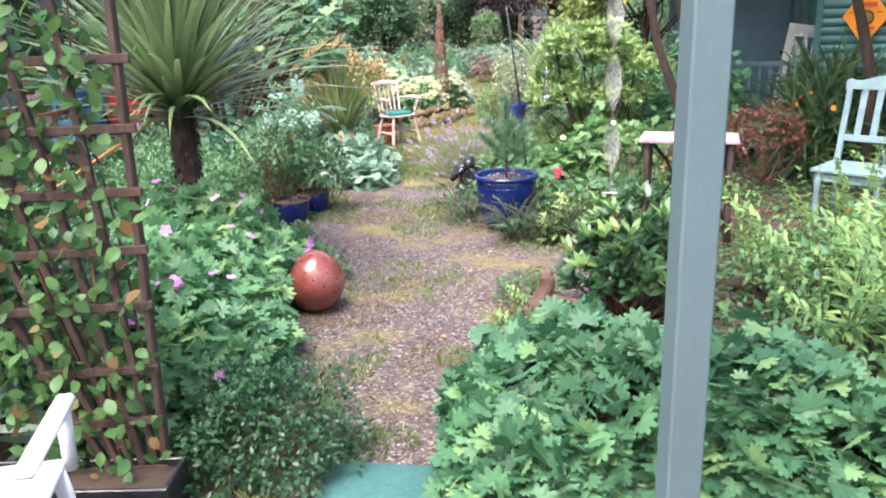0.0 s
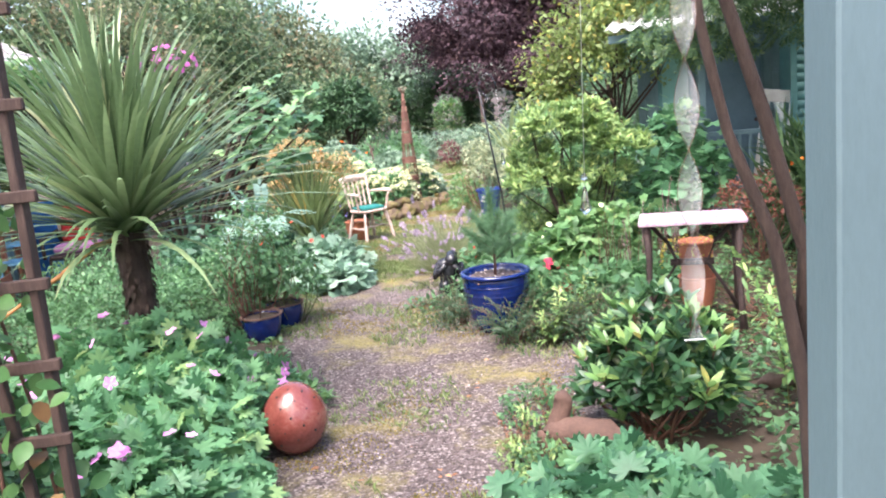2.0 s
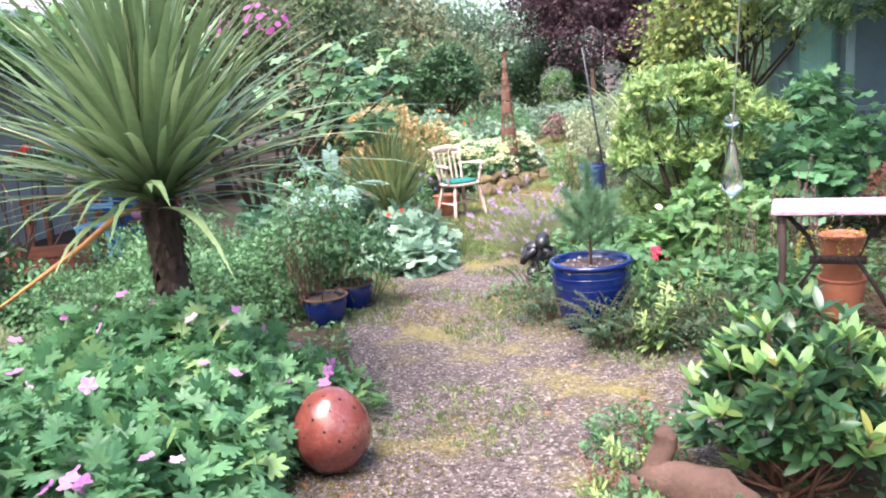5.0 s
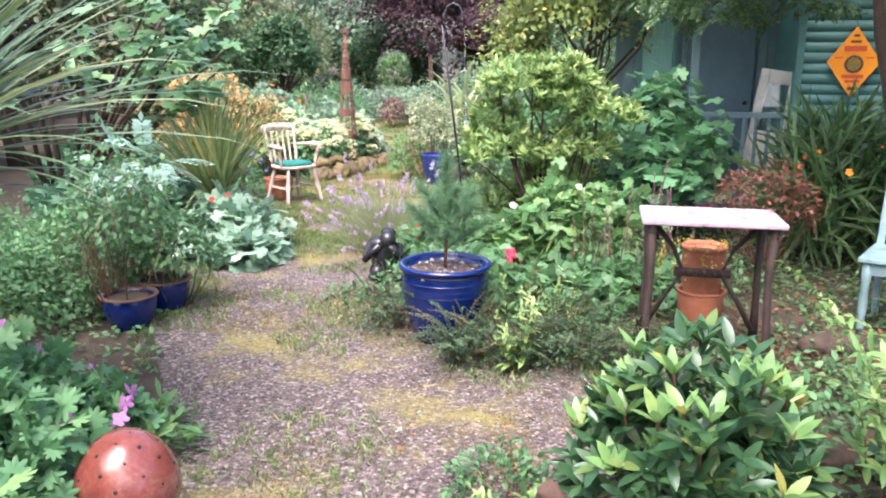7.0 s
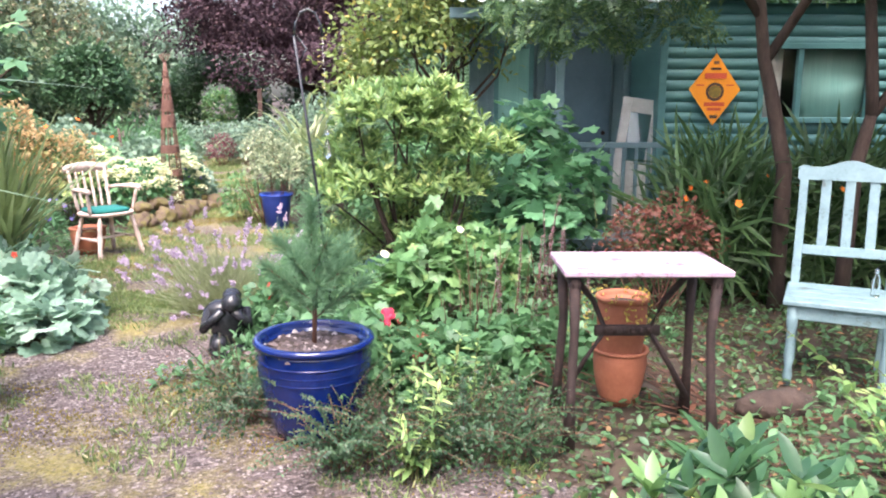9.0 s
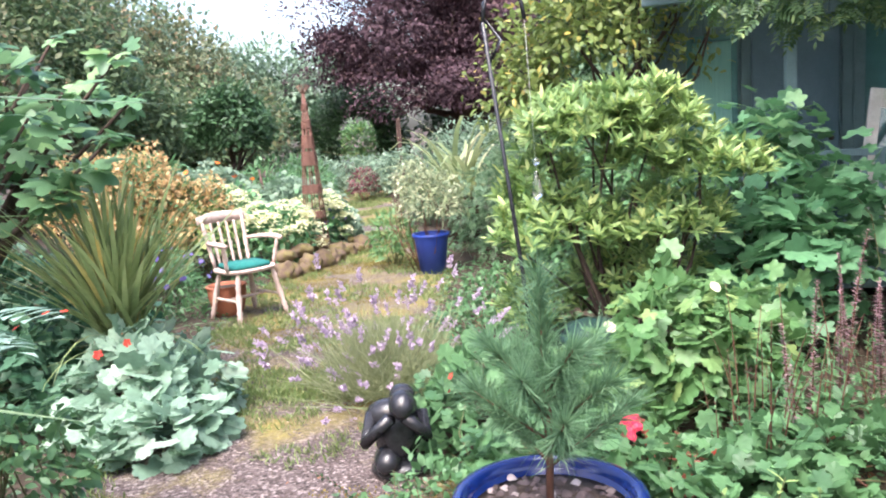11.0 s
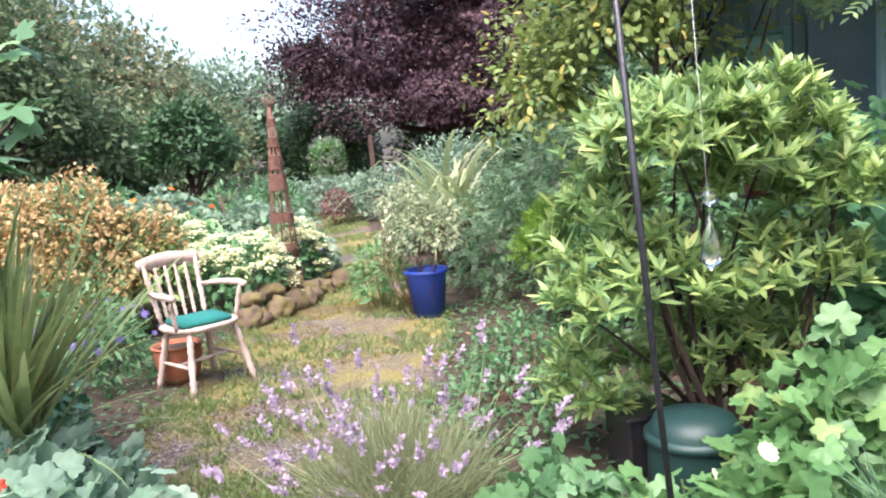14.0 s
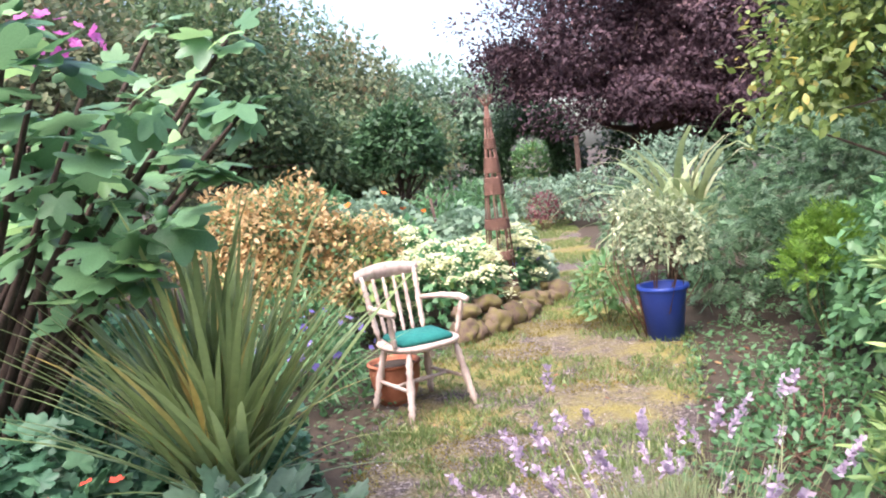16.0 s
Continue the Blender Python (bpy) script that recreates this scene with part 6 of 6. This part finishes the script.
plant("cream_daisies", "pale cream flowers leaning over the path", "flower", [((-0.02, 11.6, 0.3), (0.25, 0.35, 0.3))], LANCE, 0.1, L_currant, 320, nstem=12)
plant("right_bank", "grey and green shrubs along the path", "shrub", [((1.2, 11.8, 0.4), (0.55, 0.6, 0.6)), ((1.9, 12.9, 0.7), (0.8, 1.0, 0.85)), ((0.7, 15.5, 0.3), (0.7, 1.2, 0.5)), ((2.6, 12.5, 0.9), (0.9, 1.2, 1.2))], FERN, 0.14, leafy("bank_leaf", (0.05, 0.11, 0.055), (0.13, 0.22, 0.12), (0.2, 0.29, 0.18)), 200, nstem=30, lump=0.5)
plant("red_bush", "dark red small bush beside the path", "shrub", [((-0.9, 19.5, 0.35), (0.3, 0.3, 0.35))], SMALL, 0.06, leafy("maroon_leaf", (0.1, 0.03, 0.04), (0.2, 0.07, 0.08)), 500, M_stem_red)
plant("silver_bank", "silvery shrubs at the end of the lawn", "shrub", [((-0.1, 20.1, 0.4), (0.9, 0.7, 0.6)), ((-2.1, 20.7, 0.4), (0.7, 0.7, 0.6)), ((1.3, 19.3, 0.6), (1.0, 1, 0.9)), ((-1.2, 22.5, 0.3), (0.9, 0.7, 0.55))], OVAL, 0.1, L_blue, 240)

# carver chair with turned spindles
wd = thing("carver_chair", "bleached wooden spindle-back armchair, paint worn", "chair", (-1.17, 9.72, 0), rz=46)
wd.scale = (0.95, 0.95, 0.93)


def turned(a, b, r, name, parent):
    """A turned spindle with beads between two points."""
    a, b = Vector(a), Vector(b)
    prof = ((0, 0.7), (0.1, 0.75), (0.16, 1.15), (0.2, 0.8), (0.25, 1.2), (0.3, 0.8), (0.5, 1.25), (0.68, 0.85), (0.72, 1.2), (0.76, 0.8), (0.82, 1.1), (0.9, 0.75), (1.0, 0.6))
    return part(name, tube(bmesh.new(), [a.lerp(b, t) for t, _ in prof], [r * k for _, k in prof], 10), M_chairwood, parent)


bm = bmesh.new()
prof = []
for k in range(24):
    a = 2 * math.pi * k / 24
    prof.append((0.245 * math.copysign(abs(math.cos(a)) ** 0.7, math.cos(a)), 0.225 * math.copysign(abs(math.sin(a)) ** 0.7, math.sin(a))))
lo = [bm.verts.new((x * 0.94, y * 0.94, 0.43)) for x, y in prof]
md = [bm.verts.new((x, y, 0.45)) for x, y in prof]
hi = [bm.verts.new((x * 0.97, y * 0.97, 0.465)) for x, y in prof]
inn = [bm.verts.new((x * 0.7, y * 0.7, 0.458)) for x, y in prof]
for a, b in ((lo, md), (md, hi), (hi, inn)):
    for k in range(24):
        bm.faces.new((a[k], a[(k + 1) % 24], b[(k + 1) % 24], b[k]))
bm.faces.new(lo[::-1])
bm.faces.new(inn)
part("seat", bm, M_chairwood, wd)
for sx in (-1, 1):
    turned((sx * 0.24, -0.22, 0), (sx * 0.17, -0.15, 0.44), 0.022, "leg", wd)
    turned((sx * 0.22, 0.24, 0), (sx * 0.15, 0.15, 0.44), 0.022, "leg", wd)
    turned((sx * 0.205, -0.185, 0.2), (sx * 0.19, 0.19, 0.2), 0.012, "stretcher", wd)
    turned((sx * 0.23, -0.1, 0.46), (sx * 0.27, -0.13, 0.68), 0.017, "arm_post", wd)
    part("arm", tube(bmesh.new(), [(sx * 0.19, 0.22, 0.68), (sx * 0.26, 0.05, 0.695), (sx * 0.28, -0.1, 0.695), (sx * 0.27, -0.19, 0.685)], [0.016, 0.02, 0.025, 0.02], 8), M_chairwood, wd)
    turned((sx * 0.17, 0.18, 0.46), (sx * 0.2, 0.27, 0.88), 0.018, "back_post", wd)
turned((-0.2, 0.0, 0.2), (0.2, 0.0, 0.2), 0.012, "stretcher", wd)
for k in range(4):
    x = -0.105 + 0.07 * k
    turned((x, 0.2, 0.46), (x * 1.1, 0.275, 0.85), 0.013, "spindle", wd)
bm = bmesh.new()
prev = None
for k in range(15):
    x = -0.235 + 0.47 * k / 14
    h = 0.045 + 0.035 * math.cos(x * 6.2)
    y = 0.285 + 0.03 * (1 - (x / 0.235) ** 2)
    row = [bm.verts.new(q) for q in ((x, y - 0.012, 0.84), (x, y - 0.014, 0.86 + h), (x, y + 0.01, 0.86 + h), (x, y + 0.012, 0.84))]
    if prev:
        for i in range(4):
            bm.faces.new((prev[i], prev[(i + 1) % 4], row[(i + 1) % 4], row[i]))
    else:
        bm.faces.new(row[::-1])
    prev = row
bm.faces.new(prev)
part("top_rail", bm, M_chairwood, wd)
cu2 = boxm((0, 0, 0), (0.34, 0.3, 0.045), None, 0.018)
cu2 = part("cushion", cu2, M_cushion)
cu2.matrix_basis = pose(-1.17, 9.72, 0.445, 0, 0, 36)
tagged(cu2, "flat teal cloth cushion on the carver chair", "cushion")
rt = glazed_pot("red_clay_pot", "terracotta bowl under the carver chair", (-1.38, 9.9, 0), 0.17, 0.26, M_terra)

for i in range(15):
    t = i / 14
    s = 0.075 + 0.06 * ((i * 37) % 10) / 10
    ob = part("border_rock", blob(s * 1.2, s, s * 1.0, 0.45, 2.2, 3, i * 2.3), M_rock)
    ob.location = (-1.15 + 0.62 * t + 0.05 * math.sin(i * 5), 11.3 + 1.55 * t ** 1.3, s * 0.6)
    ob.rotation_euler = (0.2 * math.sin(i), 0.3 * math.cos(i * 2), i)
    tagged(ob, "mossy rounded brown border stone", "stone", "stones along the bed")
    if i % 3 == 1:
        ob = part("border_rock", blob(s, s * 0.9, s * 0.6, 0.3, 1.8, 3, i * 1.3), M_rock)
        ob.location = (-1.2 + 0.62 * t, 11.42 + 1.55 * t ** 1.3, s * 1.9)
        tagged(ob, "mossy flat brown stone on top of another", "stone", "stones along the bed")

# willow obelisk
obk = thing("willow_obelisk", "tall tapering woven brown willow obelisk", "obelisk", (-0.96, 12.5, 0))
OH = 1.9
for k in range(8):
    a = 2 * math.pi * k / 8
    part("rod", tube(bmesh.new(), [(0.15 * math.cos(a), 0.15 * math.sin(a), 0), (0.095 * math.cos(a), 0.095 * math.sin(a), 0.95), (0.012 * math.cos(a), 0.012 * math.sin(a), OH)], [0.009, 0.008, 0.006], 6), M_wicker, obk)
for z0, n in ((0.15, 10), (0.5, 5), (0.78, 6), (1.1, 10), (1.3, 9), (1.52, 6), (1.72, 5)):
    bm = bmesh.new()
    for i in range(n):
        z = z0 + 0.016 * i
        r = np.interp(z, [0, 0.95, OH], [0.15, 0.1, 0.015])
        tube(bm, [((r + 0.006 * (-1) ** k) * math.cos(2 * math.pi * k / 16), (r + 0.006 * (-1) ** k) * math.sin(2 * math.pi * k / 16), z) for k in range(17)], [0.008], 5)
    tagged(part("woven_band", bm, M_wicker, obk), kind="stuff")
bm = bmesh.new()
for i in range(18):
    a = i * 2.4
    tube(bm, [(0, 0, OH - 0.03), (0.07 * math.cos(a), 0.07 * math.sin(a), OH + 0.08 + 0.01 * (i % 4))], [0.003, 0.002], 4)
part("tuft", bm, M_wicker, obk)

SB = [((-1.35, 12, 0.32), (0.45, 0.4, 0.4)), ((-1.0, 12.9, 0.35), (0.35, 0.4, 0.4)), ((-2.0, 12.6, 0.4), (0.5, 0.5, 0.5))]
sd = plant("stonecrop", "green stonecrop with flat cream flower heads", "stonecrop", SB, OVAL, 0.09, L_geran, 360, nstem=30)
P = []
for i in range(105):
    c, r = SB[i % 3]
    d = unit(RNG.normal(size=3) * [1, 1, 0.5] + [0, -0.3, 0.75])
    hub = np.asarray(c) + d * np.asarray(r) * 1.08
    xy = RNG.normal(size=(90, 2)) * 0.05
    P.append(hub + np.c_[xy, 0.03 - 5.0 * (xy ** 2).sum(1) + RNG.normal(size=90) * 0.005])
P = np.concatenate(P)
n = len(P)
scatter("flower_head", TINY, P, RNG.normal(size=(n, 3)) * [1, 1, 0.3], np.tile([0, -0.2, 1.0], (n, 1)) + RNG.normal(size=(n, 3)) * 0.3, RNG.uniform(0.028, 0.048, n), L_cream, sd)
OB = [((-2.6, 11.5, 0.9), (0.5, 0.45, 0.5)), ((-2.1, 11.6, 0.7), (0.4, 0.35, 0.4)), ((-3.2, 11.8, 0.85), (0.55, 0.5, 0.5)), ((-2.6, 11.3, 0.5), (0.6, 0.4, 0.4))]
og = plant("orange_spiraea", "golden-orange leaved bush with brown flower heads", "shrub", OB, SMALL, 0.055, L_orange, 1300, M_stem_red, 30, lump=0.4)
foliage(og, OB, SMALL, 0.05, L_herb, 600, name="green_leaves", inner=0.3)
plant("lime_leaves", "lime-yellow leafy plant behind the chair", "plant", [((-1.95, 11.5, 0.5), (0.3, 0.25, 0.3))], OVAL, 0.1, L_yellow, 320)
bf = plant("blue_flowers", "blue-violet flowers low beside the chair", "flower", [((-1.95, 10, 0.2), (0.4, 0.5, 0.3)), ((-2.3, 10.7, 0.25), (0.4, 0.4, 0.35))], LANCE, 0.08, L_herb, 350)
flowers(bf, [((-1.95, 10, 0.2), (0.4, 0.5, 0.3)), ((-0.85, 13, 0.3), (0.25, 0.3, 0.3))], 60, 0.04, L_bluefl)
nb = plant("nasturtiums", "blue-green foliage with orange flowers by the path", "flower", [((-0.8, 13.2, 0.25), (0.3, 0.5, 0.35)), ((-1.4, 13.9, 0.4), (0.6, 0.6, 0.5)), ((-2.6, 14.1, 0.5), (0.8, 0.7, 0.6))], ROUNDL, 0.07, L_blue, 420)
flowers(nb, [((-1.3, 12.7, 0.5), (0.4, 0.4, 0.45)), ((-2.4, 13.6, 0.6), (0.7, 0.5, 0.5))], 8, 0.06, L_orangef)

# ---- garden beyond ----
tp = [((-2.9, 17.0, 1.6), (0.75, 0.7, 0.6)), ((-2.85, 17.0, 1.95), (0.5, 0.5, 0.4))]
tree("clipped_tree", "round-headed dark green clipped small tree", (-2.9, 17.0, 0), 0.8, tp, OVAL, 0.1, leafy("clipped_leaf", (0.02, 0.055, 0.025), (0.06, 0.13, 0.055)), 620, 0.06, 14, lump=0.25)
far_trees = (("left_tree", (-5.9, 12.6, 0), [((-5.8, 12.8, 2.6), (1.4, 1.3, 1.5)), ((-4.9, 13.2, 1.6), (1.0, 1.0, 1.1)), ((-7.2, 12, 2.8), (1.6, 1.6, 1.7))], L_farbrown, 0.1, 300),
             ("left_tree", (-6.2, 17.5, 0), [((-6.3, 17.5, 2.9), (1.8, 1.6, 1.9)), ((-5.2, 18.6, 1.8), (1.2, 1.2, 1.3)), ((-8.2, 17, 3.4), (2, 2, 2.3))], L_far, 0.13, 220),
             ("left_tree", (-6.0, 25, 0), [((-6.2, 25, 2.6), (1.9, 1.8, 2.0)), ((-4.8, 26, 1.7), (1.3, 1.3, 1.3)), ((-9, 24, 4), (2.6, 2, 3))], L_farbrown, 0.16, 160),
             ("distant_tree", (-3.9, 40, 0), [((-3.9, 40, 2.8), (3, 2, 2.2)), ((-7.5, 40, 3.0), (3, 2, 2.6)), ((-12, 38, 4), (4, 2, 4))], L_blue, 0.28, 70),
             ("dark_tree", (-3.9, 20.5, 0), [((-3.9, 20.5, 1.4), (1.2, 1.0, 1.3)), ((-5.2, 20, 1.3), (1.2, 1, 1.3))], L_far, 0.12, 300),
             ("left_tree", (-7.6, 9.8, 0), [((-7.4, 10.2, 2.8), (1.6, 1.5, 1.6)), ((-8.8, 9, 3), (1.8, 1.6, 1.8))], L_far, 0.12, 260),
             ("right_tree", (5.4, 15.5, 0), [((5.2, 15.5, 3.2), (2.2, 2, 2.4)), ((3.4, 15.2, 2.2), (1.2, 1.4, 1.6)), ((7.5, 14.5, 3.4), (2.2, 2, 2.6))], L_dark, 0.13, 260))
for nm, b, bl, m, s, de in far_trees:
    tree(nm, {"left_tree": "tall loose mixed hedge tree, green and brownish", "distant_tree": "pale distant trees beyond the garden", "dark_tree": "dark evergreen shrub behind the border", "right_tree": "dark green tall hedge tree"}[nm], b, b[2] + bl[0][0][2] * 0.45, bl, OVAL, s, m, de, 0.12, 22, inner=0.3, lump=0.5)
pf = thing("purple_flower_shrub", "magenta flowers high in the hedge", "flower")
flowers(pf, [((-4.2, 10.8, 2.3), (0.6, 0.4, 0.5))], 26, 0.09, leafy("magenta_petal", (0.35, 0.06, 0.25), (0.5, 0.14, 0.38)), "bloom")
BB = [((0.6, 29, 4.2), (3.0, 2.5, 2.0)), ((3.6, 28.5, 4.6), (3.2, 2.6, 2.6)), ((-1.0, 29.6, 3.3), (1.6, 1.4, 0.9)), ((2.2, 27.5, 2.5), (3.0, 2.0, 1.5)), ((6.5, 28, 4.3), (3, 2.5, 3.0)), ((2.0, 29, 6.6), (3.2, 2.4, 2.0)), ((-2.1, 29.6, 4.2), (0.9, 1, 0.5)), ((5.2, 27, 2.4), (2.5, 2, 1.8))]
tree("copper_beech", "large dark purple copper beech tree", (1.4, 29, 0), 1.9, BB, OVAL, 0.13, L_beech, 330, 0.3, 40, inner=0.25, lump=0.75)
hd = plant("dark_hedge", "tall dark hedge under the copper beech", "hedge", [((2.4, 31, 1.2), (2.2, 1, 1.7)), ((6, 30, 1.2), (2.6, 1, 1.7)), ((-4.6, 31, 1.1), (1.6, 0.9, 1.4)), ((10, 26, 1.6), (3, 2, 2.2)), ((-8, 31, 1.5), (2.4, 1, 2))], OVAL, 0.16, L_dark, 150, nstem=10)
arch = thing("hedge_arch", "dark clipped hedge arch over the path's end", "arch")
P, O = [], []
for i in range(9000):
    a = math.pi * RNG.uniform()
    r = 0.7 + 1.1 * RNG.uniform() ** 1.5
    z = 1.3 + math.sin(a) * r * 1.0 if RNG.uniform() < 0.55 else RNG.uniform() * 1.35
    x = math.cos(a) * r if z > 1.35 else math.copysign(r, math.cos(a))
    P.append((-1.85 + x, 30.8 + RNG.uniform(-0.3, 0.3), z))
    O.append((math.cos(a), -0.6, math.sin(a)))
n = len(P)
scatter("foliage", OVAL, P, RNG.normal(size=(n, 3)), np.array(O), RNG.uniform(0.08, 0.16, n), L_dark, arch)
part("frame", tube(bmesh.new(), [(-1.85 + 0.9 * math.cos(a), 30.8, 1.3 + 0.85 * math.sin(a)) for a in np.linspace(0, math.pi, 12)], [0.03], 6), M_bark, arch)
for s in (-1, 1):
    part("upright", tube(bmesh.new(), [(-1.85 + s * 0.9, 30.8, 0), (-1.85 + s * 0.9, 30.8, 1.3)], [0.03], 6), M_bark, arch)
plant("bright_bush", "bright green bush seen beyond the arch", "bush", [((-1.9, 33, 0.8), (1.2, 0.6, 0.95))], OVAL, 0.16, L_currant, 170)
gp2 = thing("grey_post", "weathered grey timber post by the arch", "post", (-0.3, 26.3, 0))
part("shaft", boxm((0, 0, 0.85), (0.13, 0.13, 1.7)), M_wood_old, gp2, smooth=False)
for q, h in (((-1.9, 14.8), 1.0), ((-2.3, 15.6), 0.9), ((-1.3, 15.0), 0.8)):
    pk = thing("garden_stake", "weathered wooden stake in the bed", "stake", (*q, 0))
    part("stake", tube(bmesh.new(), [(0, 0, 0), (-0.12, 0, h)], [0.025, 0.02], 6), M_wood_old, pk)
plant("statue_weeds", "low leaves round the black statuette", "plant", [((0.3, 6.15, 0.05), (0.2, 0.2, 0.2)), ((-0.05, 6.05, 0.02), (0.15, 0.12, 0.13))], OVAL, 0.05, L_herb, 600, nstem=10)
plant("far_border", "loose green border plants", "plant", [((-2.2, 15.6, 0.4), (0.9, 0.8, 0.6)), ((-3.6, 14.5, 0.5), (0.9, 0.9, 0.8)), ((-2.0, 18.5, 0.4), (0.6, 1, 0.6))], LANCE, 0.14, L_herb, 230)
# hedges and a fence that close the garden
for nm, bl in (("boundary_hedge", [((-11, 4 + 5 * k, 1.4), (1.6, 3.2, 2.0)) for k in range(7)]), ("boundary_hedge", [((8.5, 1 + 5 * k, 1.4), (1.6, 3.2, 2.2)) for k in range(6)])):
    plant(nm, "thick mixed green boundary hedge", "hedge", bl, OVAL, 0.14, L_dark, 130, nstem=20, sr=0.02)
